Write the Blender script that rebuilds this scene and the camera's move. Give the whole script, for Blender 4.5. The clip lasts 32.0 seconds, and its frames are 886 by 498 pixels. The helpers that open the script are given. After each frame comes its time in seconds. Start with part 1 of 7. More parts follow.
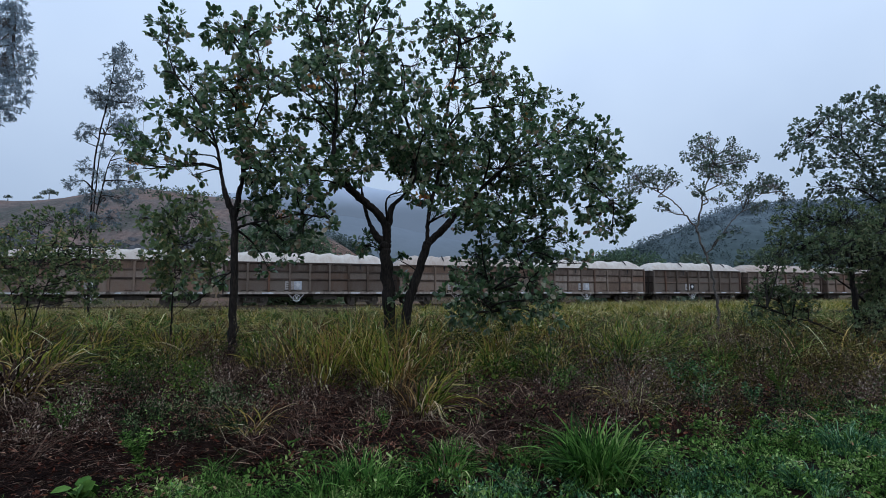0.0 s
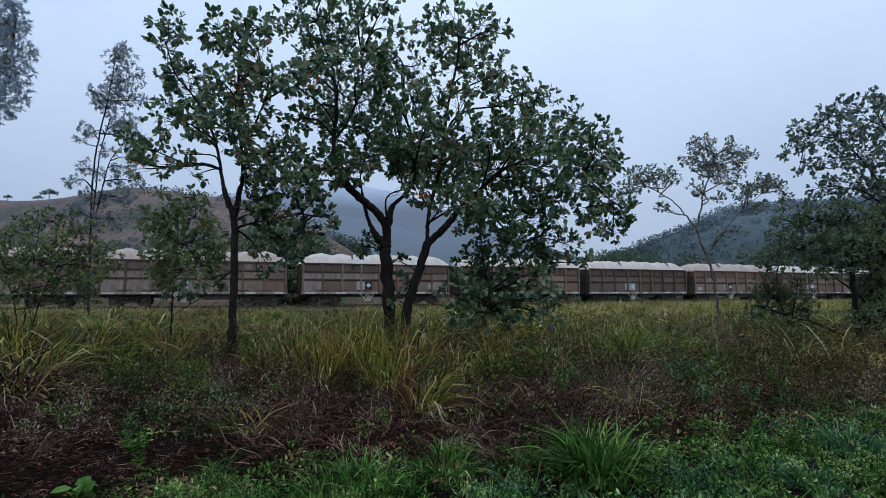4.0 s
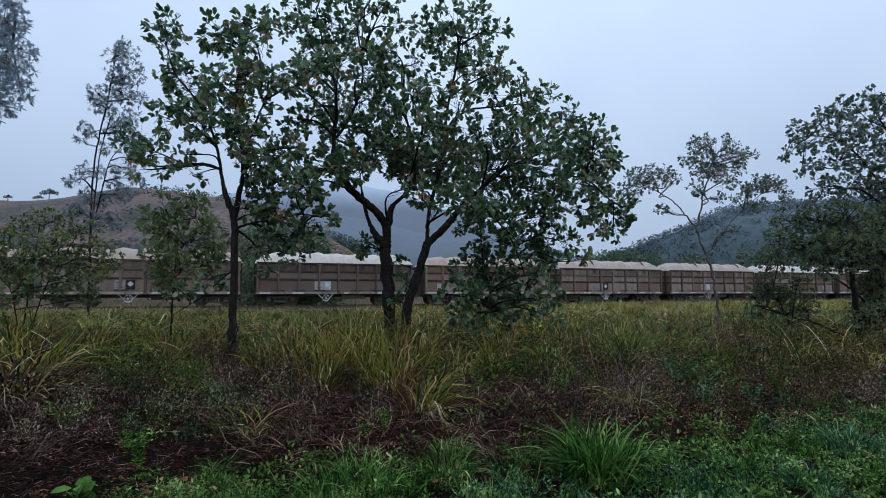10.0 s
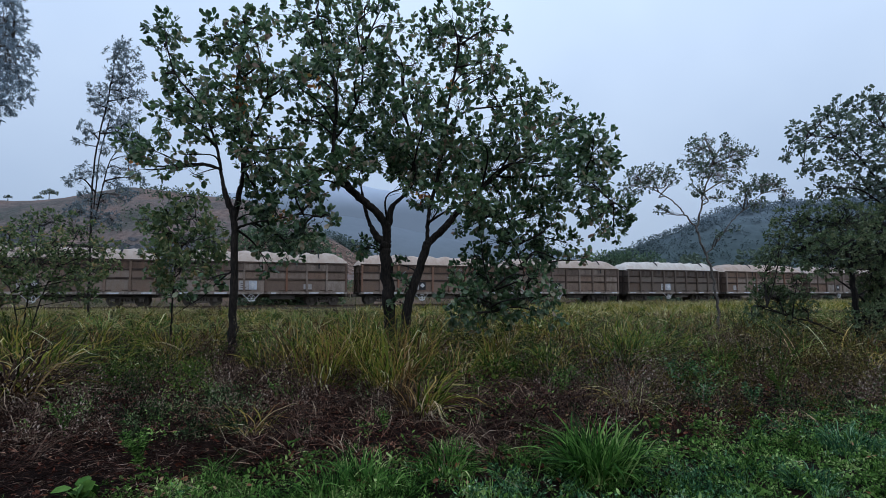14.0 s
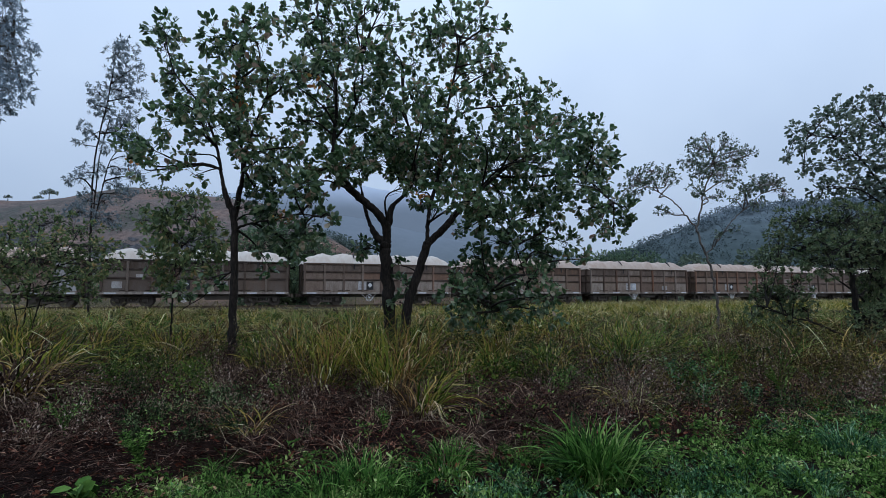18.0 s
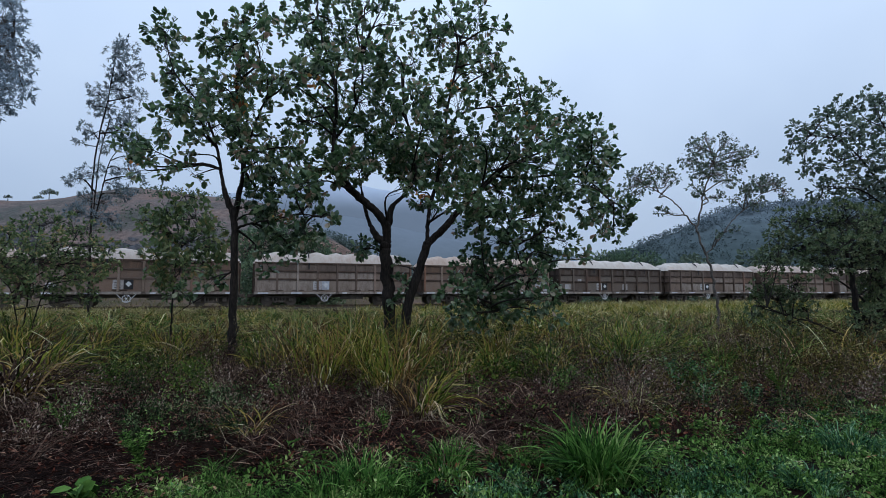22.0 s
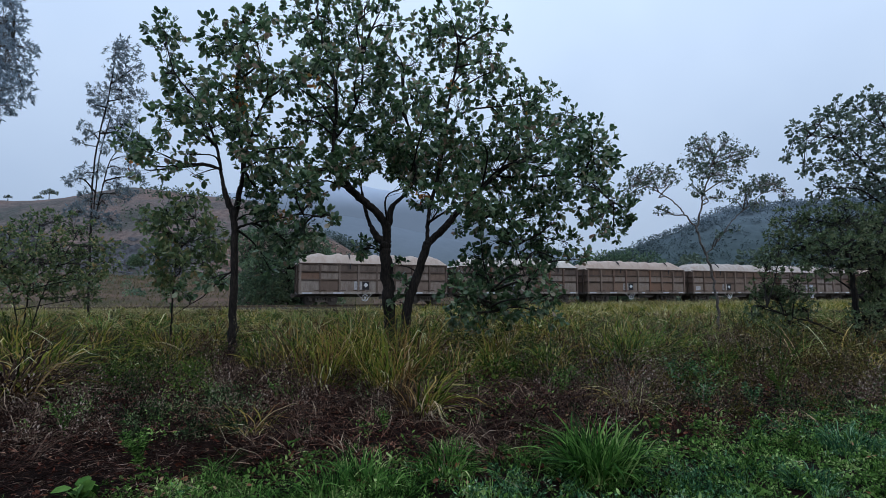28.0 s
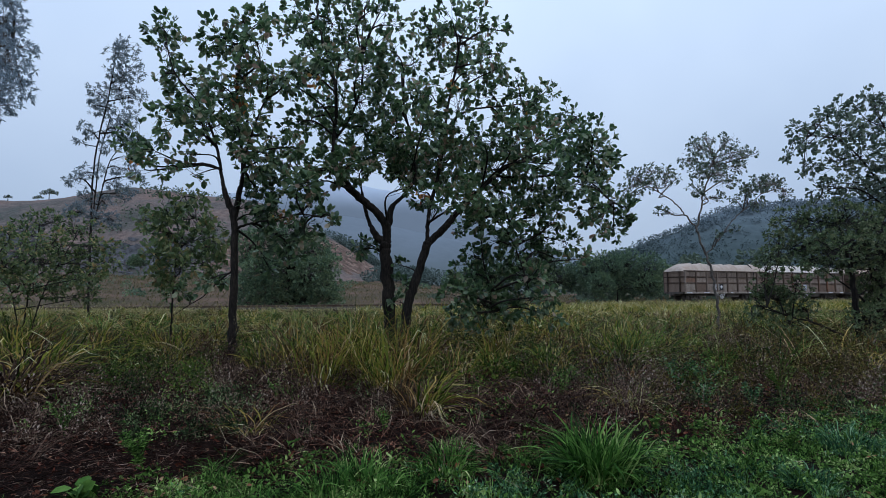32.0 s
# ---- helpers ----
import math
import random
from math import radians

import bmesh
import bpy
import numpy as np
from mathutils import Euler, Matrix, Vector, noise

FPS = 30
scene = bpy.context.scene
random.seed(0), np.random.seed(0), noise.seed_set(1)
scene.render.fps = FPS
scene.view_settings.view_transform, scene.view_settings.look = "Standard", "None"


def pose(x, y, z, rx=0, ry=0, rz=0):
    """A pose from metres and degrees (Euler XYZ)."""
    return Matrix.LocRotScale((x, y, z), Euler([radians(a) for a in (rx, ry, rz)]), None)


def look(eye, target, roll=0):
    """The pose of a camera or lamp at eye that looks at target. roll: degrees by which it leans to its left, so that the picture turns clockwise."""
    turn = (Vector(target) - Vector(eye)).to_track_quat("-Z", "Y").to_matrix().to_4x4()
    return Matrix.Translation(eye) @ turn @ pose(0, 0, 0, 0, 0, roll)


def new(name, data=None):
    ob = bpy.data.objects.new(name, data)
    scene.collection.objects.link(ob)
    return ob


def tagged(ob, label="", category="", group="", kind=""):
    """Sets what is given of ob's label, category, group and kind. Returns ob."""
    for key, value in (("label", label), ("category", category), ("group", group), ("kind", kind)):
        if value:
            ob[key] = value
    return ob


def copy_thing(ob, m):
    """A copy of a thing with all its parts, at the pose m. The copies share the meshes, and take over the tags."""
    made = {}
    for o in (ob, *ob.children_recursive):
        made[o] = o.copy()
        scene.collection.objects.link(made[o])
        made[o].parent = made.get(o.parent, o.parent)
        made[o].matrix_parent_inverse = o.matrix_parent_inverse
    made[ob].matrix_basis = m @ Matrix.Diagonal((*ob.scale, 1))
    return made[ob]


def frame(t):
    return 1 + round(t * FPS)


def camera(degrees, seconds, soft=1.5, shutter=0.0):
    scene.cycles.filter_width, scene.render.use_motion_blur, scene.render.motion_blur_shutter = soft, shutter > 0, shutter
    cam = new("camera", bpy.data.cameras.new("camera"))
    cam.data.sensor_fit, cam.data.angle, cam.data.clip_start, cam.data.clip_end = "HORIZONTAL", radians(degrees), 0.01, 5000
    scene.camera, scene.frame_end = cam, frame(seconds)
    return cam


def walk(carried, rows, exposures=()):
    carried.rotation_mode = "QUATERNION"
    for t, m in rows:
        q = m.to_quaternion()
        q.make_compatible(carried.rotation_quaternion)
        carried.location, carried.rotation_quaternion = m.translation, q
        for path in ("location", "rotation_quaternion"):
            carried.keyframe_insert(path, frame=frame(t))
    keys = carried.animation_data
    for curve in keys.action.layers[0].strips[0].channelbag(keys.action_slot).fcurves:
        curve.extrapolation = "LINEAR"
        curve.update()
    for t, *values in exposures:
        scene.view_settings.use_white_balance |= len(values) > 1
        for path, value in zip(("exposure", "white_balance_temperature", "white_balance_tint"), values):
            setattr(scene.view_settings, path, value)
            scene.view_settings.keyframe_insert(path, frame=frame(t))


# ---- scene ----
cam = camera(81.50, 32.0, 0.7)
STAND = pose(0, 0, 1.6, 94.77, 0, 0)
walk(cam, [(0, STAND), (32, STAND)], exposures=[(0, 0.0), (32, 0.0)])

# ---------------------------------------------------------------- sky and light
world = bpy.data.worlds.new("overcast_sky")
scene.world = world
world.use_nodes = True
wn, wl = world.node_tree.nodes, world.node_tree.links
wn.clear()
sky = wn.new("ShaderNodeTexSky")
sky.sky_type = "NISHITA"
sky.sun_disc = False
sky.sun_elevation, sky.sun_rotation = radians(38), radians(150)
coord = wn.new("ShaderNodeTexCoord")
cloud = wn.new("ShaderNodeTexNoise")
cloud.inputs["Scale"].default_value = 1.6
cloud.inputs["Detail"].default_value = 4
cloud.inputs["Roughness"].default_value = 0.5
wl.new(coord.outputs["Generated"], cloud.inputs["Vector"])
tone = wn.new("ShaderNodeValToRGB")
tone.color_ramp.elements[0].position, tone.color_ramp.elements[0].color = 0.3, (0.425, 0.557, 0.785, 1)
tone.color_ramp.elements[1].position, tone.color_ramp.elements[1].color = 0.72, (0.57, 0.707, 0.92, 1)
wl.new(cloud.outputs["Fac"], tone.inputs["Fac"])
# the cloud is a little brighter high up than at the misty horizon
sep = wn.new("ShaderNodeSeparateXYZ")
wl.new(coord.outputs["Generated"], sep.inputs[0])
rise = wn.new("ShaderNodeMapRange")
rise.inputs["From Min"].default_value, rise.inputs["From Max"].default_value = -0.02, 0.45
rise.inputs["To Min"].default_value, rise.inputs["To Max"].default_value = 7.2, 12.4
wl.new(sep.outputs["Z"], rise.inputs["Value"])
zenith = wn.new("ShaderNodeMapRange")      # an overcast sky is brightest overhead
zenith.inputs["From Min"].default_value, zenith.inputs["From Max"].default_value = 0.45, 1.0
zenith.inputs["To Min"].default_value, zenith.inputs["To Max"].default_value = 1.0, 1.6
wl.new(sep.outputs["Z"], zenith.inputs["Value"])
both = wn.new("ShaderNodeMath")
both.operation = "MULTIPLY"
wl.new(rise.outputs["Result"], both.inputs[0])
wl.new(zenith.outputs["Result"], both.inputs[1])
lift = wn.new("ShaderNodeVectorMath")
lift.operation = "SCALE"
wl.new(tone.outputs["Color"], lift.inputs[0])
wl.new(both.outputs[0], lift.inputs["Scale"])
blend = wn.new("ShaderNodeMix")
blend.data_type = "RGBA"
blend.inputs["Factor"].default_value = 0.94
wl.new(sky.outputs["Color"], blend.inputs["A"])
wl.new(lift.outputs["Vector"], blend.inputs["B"])
bg = wn.new("ShaderNodeBackground")
bg.inputs["Strength"].default_value = 0.1
wl.new(blend.outputs["Result"], bg.inputs["Color"])
wout = wn.new("ShaderNodeOutputWorld")
wl.new(bg.outputs["Background"], wout.inputs["Surface"])

sun = new("sun", bpy.data.lights.new("sun", "SUN"))
sun.data.energy, sun.data.angle, sun.data.color = 0.6, radians(30), (1.0, 0.97, 0.93)
sun.matrix_world = look((20, -35, 40), (0, 0, 0))

# ---------------------------------------------------------------- helpers


def build(name, V, faces, smooth=False):
    """A mesh from an array of vertices and arrays of faces (each array holds faces of one size)."""
    me = bpy.data.meshes.new(name)
    V = np.asarray(V, dtype=np.float32)
    me.vertices.add(len(V))
    me.vertices.foreach_set("co", V.ravel())
    loops = np.concatenate([np.asarray(f).ravel() for f in faces]).astype(np.int32)
    size = np.concatenate([np.full(len(f), np.asarray(f).shape[1]) for f in faces])
    start = np.concatenate([[0], np.cumsum(size)[:-1]]).astype(np.int32)
    me.loops.add(len(loops))
    me.loops.foreach_set("vertex_index", loops)
    me.polygons.add(len(size))
    me.polygons.foreach_set("loop_start", start)
    me.polygons.foreach_set("use_smooth", np.full(len(size), smooth))
    me.update(calc_edges=True)
    return me


def part(name, me, material, parent, label="", at=None):
    """Links a mesh (or a bmesh) as one object under a thing or a part."""
    if isinstance(me, bmesh.types.BMesh):
        bm, me = me, bpy.data.meshes.new(name)
        bm.to_mesh(me)
        bm.free()
    if material and not me.materials:
        me.materials.append(material)
    ob = new(name, me)
    ob.parent = parent
    if at is not None:
        ob.location = at
    return tagged(ob, label) if label else ob


def thing(name, label, category, at=(0, 0, 0), group="", kind=""):
    ob = new(name)
    ob.empty_display_size = 0.2
    ob.location = at
    return tagged(ob, label, category, group, kind)


def box(bm, x0, x1, y0, y1, z0, z1, bevel=0.0):
    made = bmesh.ops.create_cube(bm, size=1, matrix=Matrix.LocRotScale(
        ((x0 + x1) / 2, (y0 + y1) / 2, (z0 + z1) / 2), None, (x1 - x0, y1 - y0, z1 - z0)))
    if bevel:
        edges = list({e for v in made["verts"] for e in v.link_edges})
        bmesh.ops.bevel(bm, geom=edges, offset=bevel, segments=1, affect="EDGES")
    return bm


def boxed(x0, x1, y0, y1, z0, z1, bevel=0.0):
    return box(bmesh.new(), x0, x1, y0, y1, z0, z1, bevel)


def norm(a):
    return a / np.maximum(np.linalg.norm(a, axis=-1, keepdims=True), 1e-9)


def curve(pts, steps):
    """A smooth line through points (any number of columns)."""
    P = np.asarray(pts, dtype=float)
    if len(P) == 2:
        s = np.linspace(0, 1, steps + 1)[:, None]
        return P[0] * (1 - s) + P[1] * s
    Q = np.vstack([2 * P[0] - P[1], P, 2 * P[-1] - P[-2]])
    out = []
    for i in range(1, len(Q) - 2):
        for s in np.linspace(0, 1, steps, endpoint=False):
            a, b, c, d = Q[i - 1:i + 3]
            out.append(0.5 * ((2 * b) + (c - a) * s + (2 * a - 5 * b + 4 * c - d) * s * s + (3 * b - a - 3 * c + d) * s ** 3))
    out.append(P[-1])
    return np.array(out)


def tube(path, radii, sides):
    """Vertices and quads of a tapered tube along a path."""
    P = np.asarray(path, dtype=float)
    T = norm(np.gradient(P, axis=0))
    ref = np.array([0.31, 0.95, 0.05])
    U = norm(np.cross(T, ref))
    W = np.cross(T, U)
    a = np.linspace(0, 2 * np.pi, sides, endpoint=False)
    V = P[:, None] + (U[:, None] * np.cos(a)[None, :, None] + W[:, None] * np.sin(a)[None, :, None]) * np.asarray(radii)[:, None, None]
    n = len(P)
    i, j = np.meshgrid(np.arange(n - 1), np.arange(sides), indexing="ij")
    k = (j + 1) % sides
    F = np.stack([i * sides + j, i * sides + k, (i + 1) * sides + k, (i + 1) * sides + j], -1).reshape(-1, 4)
    return V.reshape(-1, 3), F


def gather(chunks):
    """Joins (vertices, faces) chunks with faces of one size."""
    V, F, n = [], [], 0
    for v, f in chunks:
        V.append(v)
        F.append(np.asarray(f) + n)
        n += len(v)
    return np.concatenate(V), np.concatenate(F)


# leaf outlines: across, along, out of the plane
BROAD = np.array([(0, 0, 0), (-0.34, 0.4, 0.05), (-0.47, 0.74, 0.03), (-0.14, 1.0, -0.06), (0.2, 1.0, -0.06), (0.5, 0.7, 0.03), (0.3, 0.36, 0.05)])
BROAD_F = np.array([(0, 6, 1), (1, 6, 5), (1, 5, 2), (2, 5, 4), (2, 4, 3)])
STICK = np.array([(-0.5, 0, 0), (0.5, 0, 0), (0.35, 0.5, 0.02), (0.2, 1, 0), (-0.35, 0.5, 0.02)])
STICK_F = np.array([(0, 1, 2), (0, 2, 4), (4, 2, 3)])
SLIM = np.array([(0, 0, 0), (-0.5, 0.4, 0.04), (0, 1, -0.1), (0.5, 0.4, 0.04)])
SLIM_F = np.array([(0, 1, 2), (0, 2, 3)])
OVAL = np.array([(0, 0, 0), (-0.42, 0.3, 0.06), (-0.4, 0.7, 0.02), (0, 1, -0.1), (0.4, 0.7, 0.02), (0.42, 0.3, 0.06)])
OVAL_F = np.array([(0, 3, 2), (0, 2, 1), (0, 5, 4), (0, 4, 3)])


def leaves(O, D, L, W, shape, facets, g, up=0.6):
    """Leaves at O pointing along D, of length L and width W; up: how far the faces turn to the sky."""
    D = norm(D)
    hint = norm(g.normal(size=D.shape) * (1 - up) + np.array([0, 0, 1.0]) * up)
    S = norm(np.cross(D, hint) + 1e-6)
    N = np.cross(S, D)
    V = (O[:, None] + S[:, None] * (shape[None, :, 0, None] * W[:, None, None]) + D[:, None] * (shape[None, :, 1, None] * L[:, None, None])
         + N[:, None] * (shape[None, :, 2, None] * L[:, None, None]))
    F = (np.arange(len(O)) * len(shape))[:, None, None] + facets[None]
    return V.reshape(-1, 3), F.reshape(-1, facets.shape[1])


def blades(P, H, W, lean, g, bend=0.6, cuts=3, az=None, broken=0.12, ragged=0.035):
    """Grass blades rooted at P: height H, width W, leaning by lean, arching over towards the tip; some are
    snapped part way up, and all are a little crooked. Returns vertices and face arrays."""
    n = len(P)
    az = g.uniform(0, 2 * np.pi, n) if az is None else az + g.normal(size=n) * 0.45
    out = np.stack([np.cos(az), np.sin(az), np.zeros(n)], -1)
    fa = az + np.pi / 2 + g.normal(size=n) * 0.7
    side = np.stack([np.cos(fa), np.sin(fa), g.normal(size=n) * 0.25], -1)
    arch = bend * g.uniform(0.2, 1.6, n)
    droop = np.clip(arch * g.uniform(0.25, 0.75, n), 0, 0.95)
    up = np.array([0, 0, 1.0])
    snap = np.where(g.uniform(size=n) < broken, g.uniform(0.3, 0.8, n), 2.0)
    fall = g.uniform(-0.1, 0.9, n)
    crook = g.normal(size=(n, 3)) * np.array([1, 1, 0.3])
    V = []
    for i in range(cuts + 1):
        s = i / cuts
        q = np.minimum(s, snap)
        c = P + out * ((lean * q + arch * q ** 2.2 + 0.9 * (s - q)) * H)[:, None] + up * (H * (q - droop * q ** 3 - fall * (s - q)))[:, None]
        c = c + (crook * math.sin(4.0 * s) + g.normal(size=(n, 3)) * 0.4 * s) * (ragged * H)[:, None]
        if i == cuts:
            V.append(c)
        else:
            w = (W * (0.55 + 0.9 * s - 1.2 * s ** 2) * 0.6)[:, None]
            V += [c - side * w, c + side * w]
    V = np.stack(V, 1)
    m = V.shape[1]
    base = (np.arange(n) * m)[:, None, None]
    Q = np.array([(2 * i, 2 * i + 1, 2 * i + 3, 2 * i + 2) for i in range(cuts - 1)])
    T = np.array([(m - 3, m - 2, m - 1)])
    return V.reshape(-1, 3), [(base + Q[None]).reshape(-1, 4), (base + T[None]).reshape(-1, 3)]


# ---------------------------------------------------------------- materials
def surface(name, rough=0.8, metal=0.0, gloss=0.25):
    m = bpy.data.materials.new(name)
    m.use_nodes = True
    b = m.node_tree.nodes["Principled BSDF"]
    b.inputs["Roughness"].default_value = rough
    b.inputs["Metallic"].default_value = metal
    b.inputs["Specular IOR Level"].default_value = gloss
    return m, m.node_tree.nodes, m.node_tree.links, b


def ramp(nodes, stops):
    r = nodes.new("ShaderNodeValToRGB")
    els = r.color_ramp.elements
    while len(els) < len(stops):
        els.new(0.5)
    for e, (p, c) in zip(els, stops):
        e.position, e.color = p, (*c, 1)
    return r


def grain(nodes, links, scale, detail=5, rough=0.6, source="Object"):
    tc = nodes.new("ShaderNodeTexCoord")
    n = nodes.new("ShaderNodeTexNoise")
    n.inputs["Scale"].default_value, n.inputs["Detail"].default_value, n.inputs["Roughness"].default_value = scale, detail, rough
    links.new(tc.outputs[source], n.inputs["Vector"])
    return n


def mixed(nodes, links, fac, a, b, mode="MIX"):
    x = nodes.new("ShaderNodeMix")
    x.data_type, x.blend_type = "RGBA", mode
    if isinstance(fac, float):
        x.inputs["Factor"].default_value = fac
    else:
        links.new(fac, x.inputs["Factor"])
    for key, v in (("A", a), ("B", b)):
        if isinstance(v, tuple):
            x.inputs[key].default_value = (*v, 1)
        else:
            links.new(v, x.inputs[key])
    return x.outputs["Result"]


def relief(nodes, links, b, height, strength, distance):
    bump = nodes.new("ShaderNodeBump")
    bump.inputs["Strength"].default_value, bump.inputs["Distance"].default_value = strength, distance
    links.new(height, bump.inputs["Height"])
    links.new(bump.outputs["Normal"], b.inputs["Normal"])


def leafy(name, stops, rough=0.4, through_light=0.35, patch=0.5, gloss=0.12):
    """Foliage: every leaf or blade takes its own colour from the stops; light passes through it in part."""
    m, n, l, b = surface(name, rough, 0.0, gloss)
    geo = n.new("ShaderNodeNewGeometry")
    r = ramp(n, stops)
    big = grain(n, l, patch, 3, 0.6)
    add = n.new("ShaderNodeMath")
    add.operation = "MULTIPLY_ADD"
    l.new(big.outputs["Fac"], add.inputs[0])
    add.inputs[1].default_value = 1.5
    sub = n.new("ShaderNodeMath")
    sub.operation = "MULTIPLY_ADD"
    l.new(geo.outputs["Random Per Island"], sub.inputs[0])
    sub.inputs[1].default_value, sub.inputs[2].default_value = 0.85, -0.675
    l.new(sub.outputs[0], add.inputs[2])
    l.new(add.outputs[0], r.inputs["Fac"])
    fine = grain(n, l, 40, 3, 0.6)
    vary = ramp(n, [(0.3, (0.72, 0.72, 0.72)), (0.7, (1.15, 1.15, 1.15))])
    l.new(fine.outputs["Fac"], vary.inputs["Fac"])
    col = mixed(n, l, 1.0, r.outputs["Color"], vary.outputs["Color"], "MULTIPLY")
    l.new(col, b.inputs["Base Color"])
    tr = n.new("ShaderNodeBsdfTranslucent")
    l.new(col, tr.inputs["Color"])
    mx = n.new("ShaderNodeMixShader")
    mx.inputs["Fac"].default_value = through_light
    out = n["Material Output"]
    l.new(b.outputs["BSDF"], mx.inputs[1])
    l.new(tr.outputs["BSDF"], mx.inputs[2])
    l.new(mx.outputs["Shader"], out.inputs["Surface"])
    return m


def bark(name, dark, light, rough=0.9):
    m, n, l, b = surface(name, rough)
    tc = n.new("ShaderNodeTexCoord")
    mp = n.new("ShaderNodeMapping")
    mp.inputs["Scale"].default_value = (14, 14, 3.5)
    l.new(tc.outputs["Object"], mp.inputs["Vector"])
    v = n.new("ShaderNodeTexNoise")
    v.inputs["Scale"].default_value, v.inputs["Detail"].default_value = 2.2, 8
    l.new(mp.outputs["Vector"], v.inputs["Vector"])
    big = grain(n, l, 1.3, 3)
    r = ramp(n, [(0.32, dark), (0.7, light)])
    l.new(v.outputs["Fac"], r.inputs["Fac"])
    r2 = ramp(n, [(0.35, (0.55, 0.55, 0.55)), (0.7, (1.2, 1.2, 1.2))])
    l.new(big.outputs["Fac"], r2.inputs["Fac"])
    l.new(mixed(n, l, 1.0, r.outputs["Color"], r2.outputs["Color"], "MULTIPLY"), b.inputs["Base Color"])
    relief(n, l, b, v.outputs["Fac"], 0.9, 0.03)
    return m


def weathered(name, stops, rust, rough=0.7, metal=0.0, streak=0.5, speckle=0.2, bump=0.3):
    """Painted steel gone dull: patches, upright rain streaks and rust; each object a little different."""
    m, n, l, b = surface(name, rough, metal)
    info = n.new("ShaderNodeObjectInfo")
    r = ramp(n, stops)
    l.new(info.outputs["Random"], r.inputs["Fac"])
    tc = n.new("ShaderNodeTexCoord")
    mp = n.new("ShaderNodeMapping")
    mp.inputs["Scale"].default_value = (1.7, 1.7, 0.5)
    l.new(tc.outputs["Object"], mp.inputs["Vector"])
    st = n.new("ShaderNodeTexNoise")
    st.inputs["Scale"].default_value, st.inputs["Detail"].default_value, st.inputs["Roughness"].default_value = 1.4, 6, 0.7
    l.new(mp.outputs["Vector"], st.inputs["Vector"])
    mask = ramp(n, [(0.42, (0, 0, 0)), (0.68, (1, 1, 1))])
    l.new(st.outputs["Fac"], mask.inputs["Fac"])
    k = n.new("ShaderNodeMath")
    k.operation = "MULTIPLY"
    k.inputs[1].default_value = streak
    l.new(mask.outputs["Color"], k.inputs[0])
    c = mixed(n, l, k.outputs[0], r.outputs["Color"], rust)
    fine = grain(n, l, 18, 6, 0.7)
    f = ramp(n, [(0.3, (1 - speckle * 1.25,) * 3), (0.7, (1 + speckle * 0.75,) * 3)])
    l.new(fine.outputs["Fac"], f.inputs["Fac"])
    l.new(mixed(n, l, 1.0, c, f.outputs["Color"], "MULTIPLY"), b.inputs["Base Color"])
    relief(n, l, b, fine.outputs["Fac"], bump, 0.01)
    return m


def patchy(name, a, b_, c, scale, fine_scale, rough=0.9, bump=0.5, spread=0.35):
    m, n, l, b = surface(name, rough, 0.0, 0.05)
    big = grain(n, l, scale, 6, 0.65)
    r = ramp(n, [(0.34, a), (0.5, b_), (0.68, c)])
    l.new(big.outputs["Fac"], r.inputs["Fac"])
    fine = grain(n, l, fine_scale, 8, 0.7)
    f = ramp(n, [(0.3, (1 - spread,) * 3), (0.7, (1 + spread,) * 3)])
    l.new(fine.outputs["Fac"], f.inputs["Fac"])
    l.new(mixed(n, l, 1.0, r.outputs["Color"], f.outputs["Color"], "MULTIPLY"), b.inputs["Base Color"])
    relief(n, l, b, fine.outputs["Fac"], bump, 0.5 / fine_scale)
    return m


M_LEAF = leafy("broad_leaf", [(0.05, (0.0252, 0.0567, 0.0252)), (0.45, (0.0781, 0.153, 0.0655)), (0.7, (0.17, 0.258, 0.116)), (0.86, (0.265, 0.284, 0.164)),
        (1.0, (0.315, 0.208, 0.145))], 0.34, 0.48, 0.6, 0.75)
M_WITHERED = leafy("withered_leaf", [(0.1, (0.20, 0.07, 0.035)), (0.5, (0.42, 0.17, 0.05)), (0.95, (0.55, 0.32, 0.10))], 0.5, 0.45, 2.0, 0.2)
# the bluish cast of mist is put into this leaf colour
M_LEAF_AIRY = leafy("grey_green_leaf", [(0.05, (0.055, 0.09, 0.065)), (0.5, (0.115, 0.165, 0.115)), (0.95, (0.21, 0.255, 0.18))], 0.34, 0.45, 0.5, 0.7)
M_LEAF_OLIVE = leafy("olive_leaf", [(0.05, (0.0483, 0.0782, 0.0368)), (0.5, (0.109, 0.161, 0.069)), (0.95, (0.218, 0.236, 0.115))], 0.42, 0.45, 0.5, 0.4)
M_LEAF_PALE = leafy("dull_pale_leaf", [(0.05, (0.0408, 0.072, 0.0264)), (0.5, (0.126, 0.186, 0.072)), (0.85, (0.264, 0.288, 0.12)),
        (1.0, (0.432, 0.3, 0.144))], 0.42, 0.48, 0.6, 0.4)
# both gum leaf colours are paled and blued to stand in for haze
M_LEAF_GUM_HAZE = leafy("haze_paled_gum_leaf", [(0.1, (0.15, 0.19, 0.205)), (0.6, (0.21, 0.26, 0.285)), (0.95, (0.27, 0.32, 0.335))], 0.5, 0.5)
M_LEAF_HAZE_BLUE = leafy("haze_blued_gum_leaf", [(0.1, (0.23, 0.29, 0.335)), (0.6, (0.30, 0.37, 0.42)), (0.95, (0.36, 0.42, 0.46))], 0.5, 0.5)
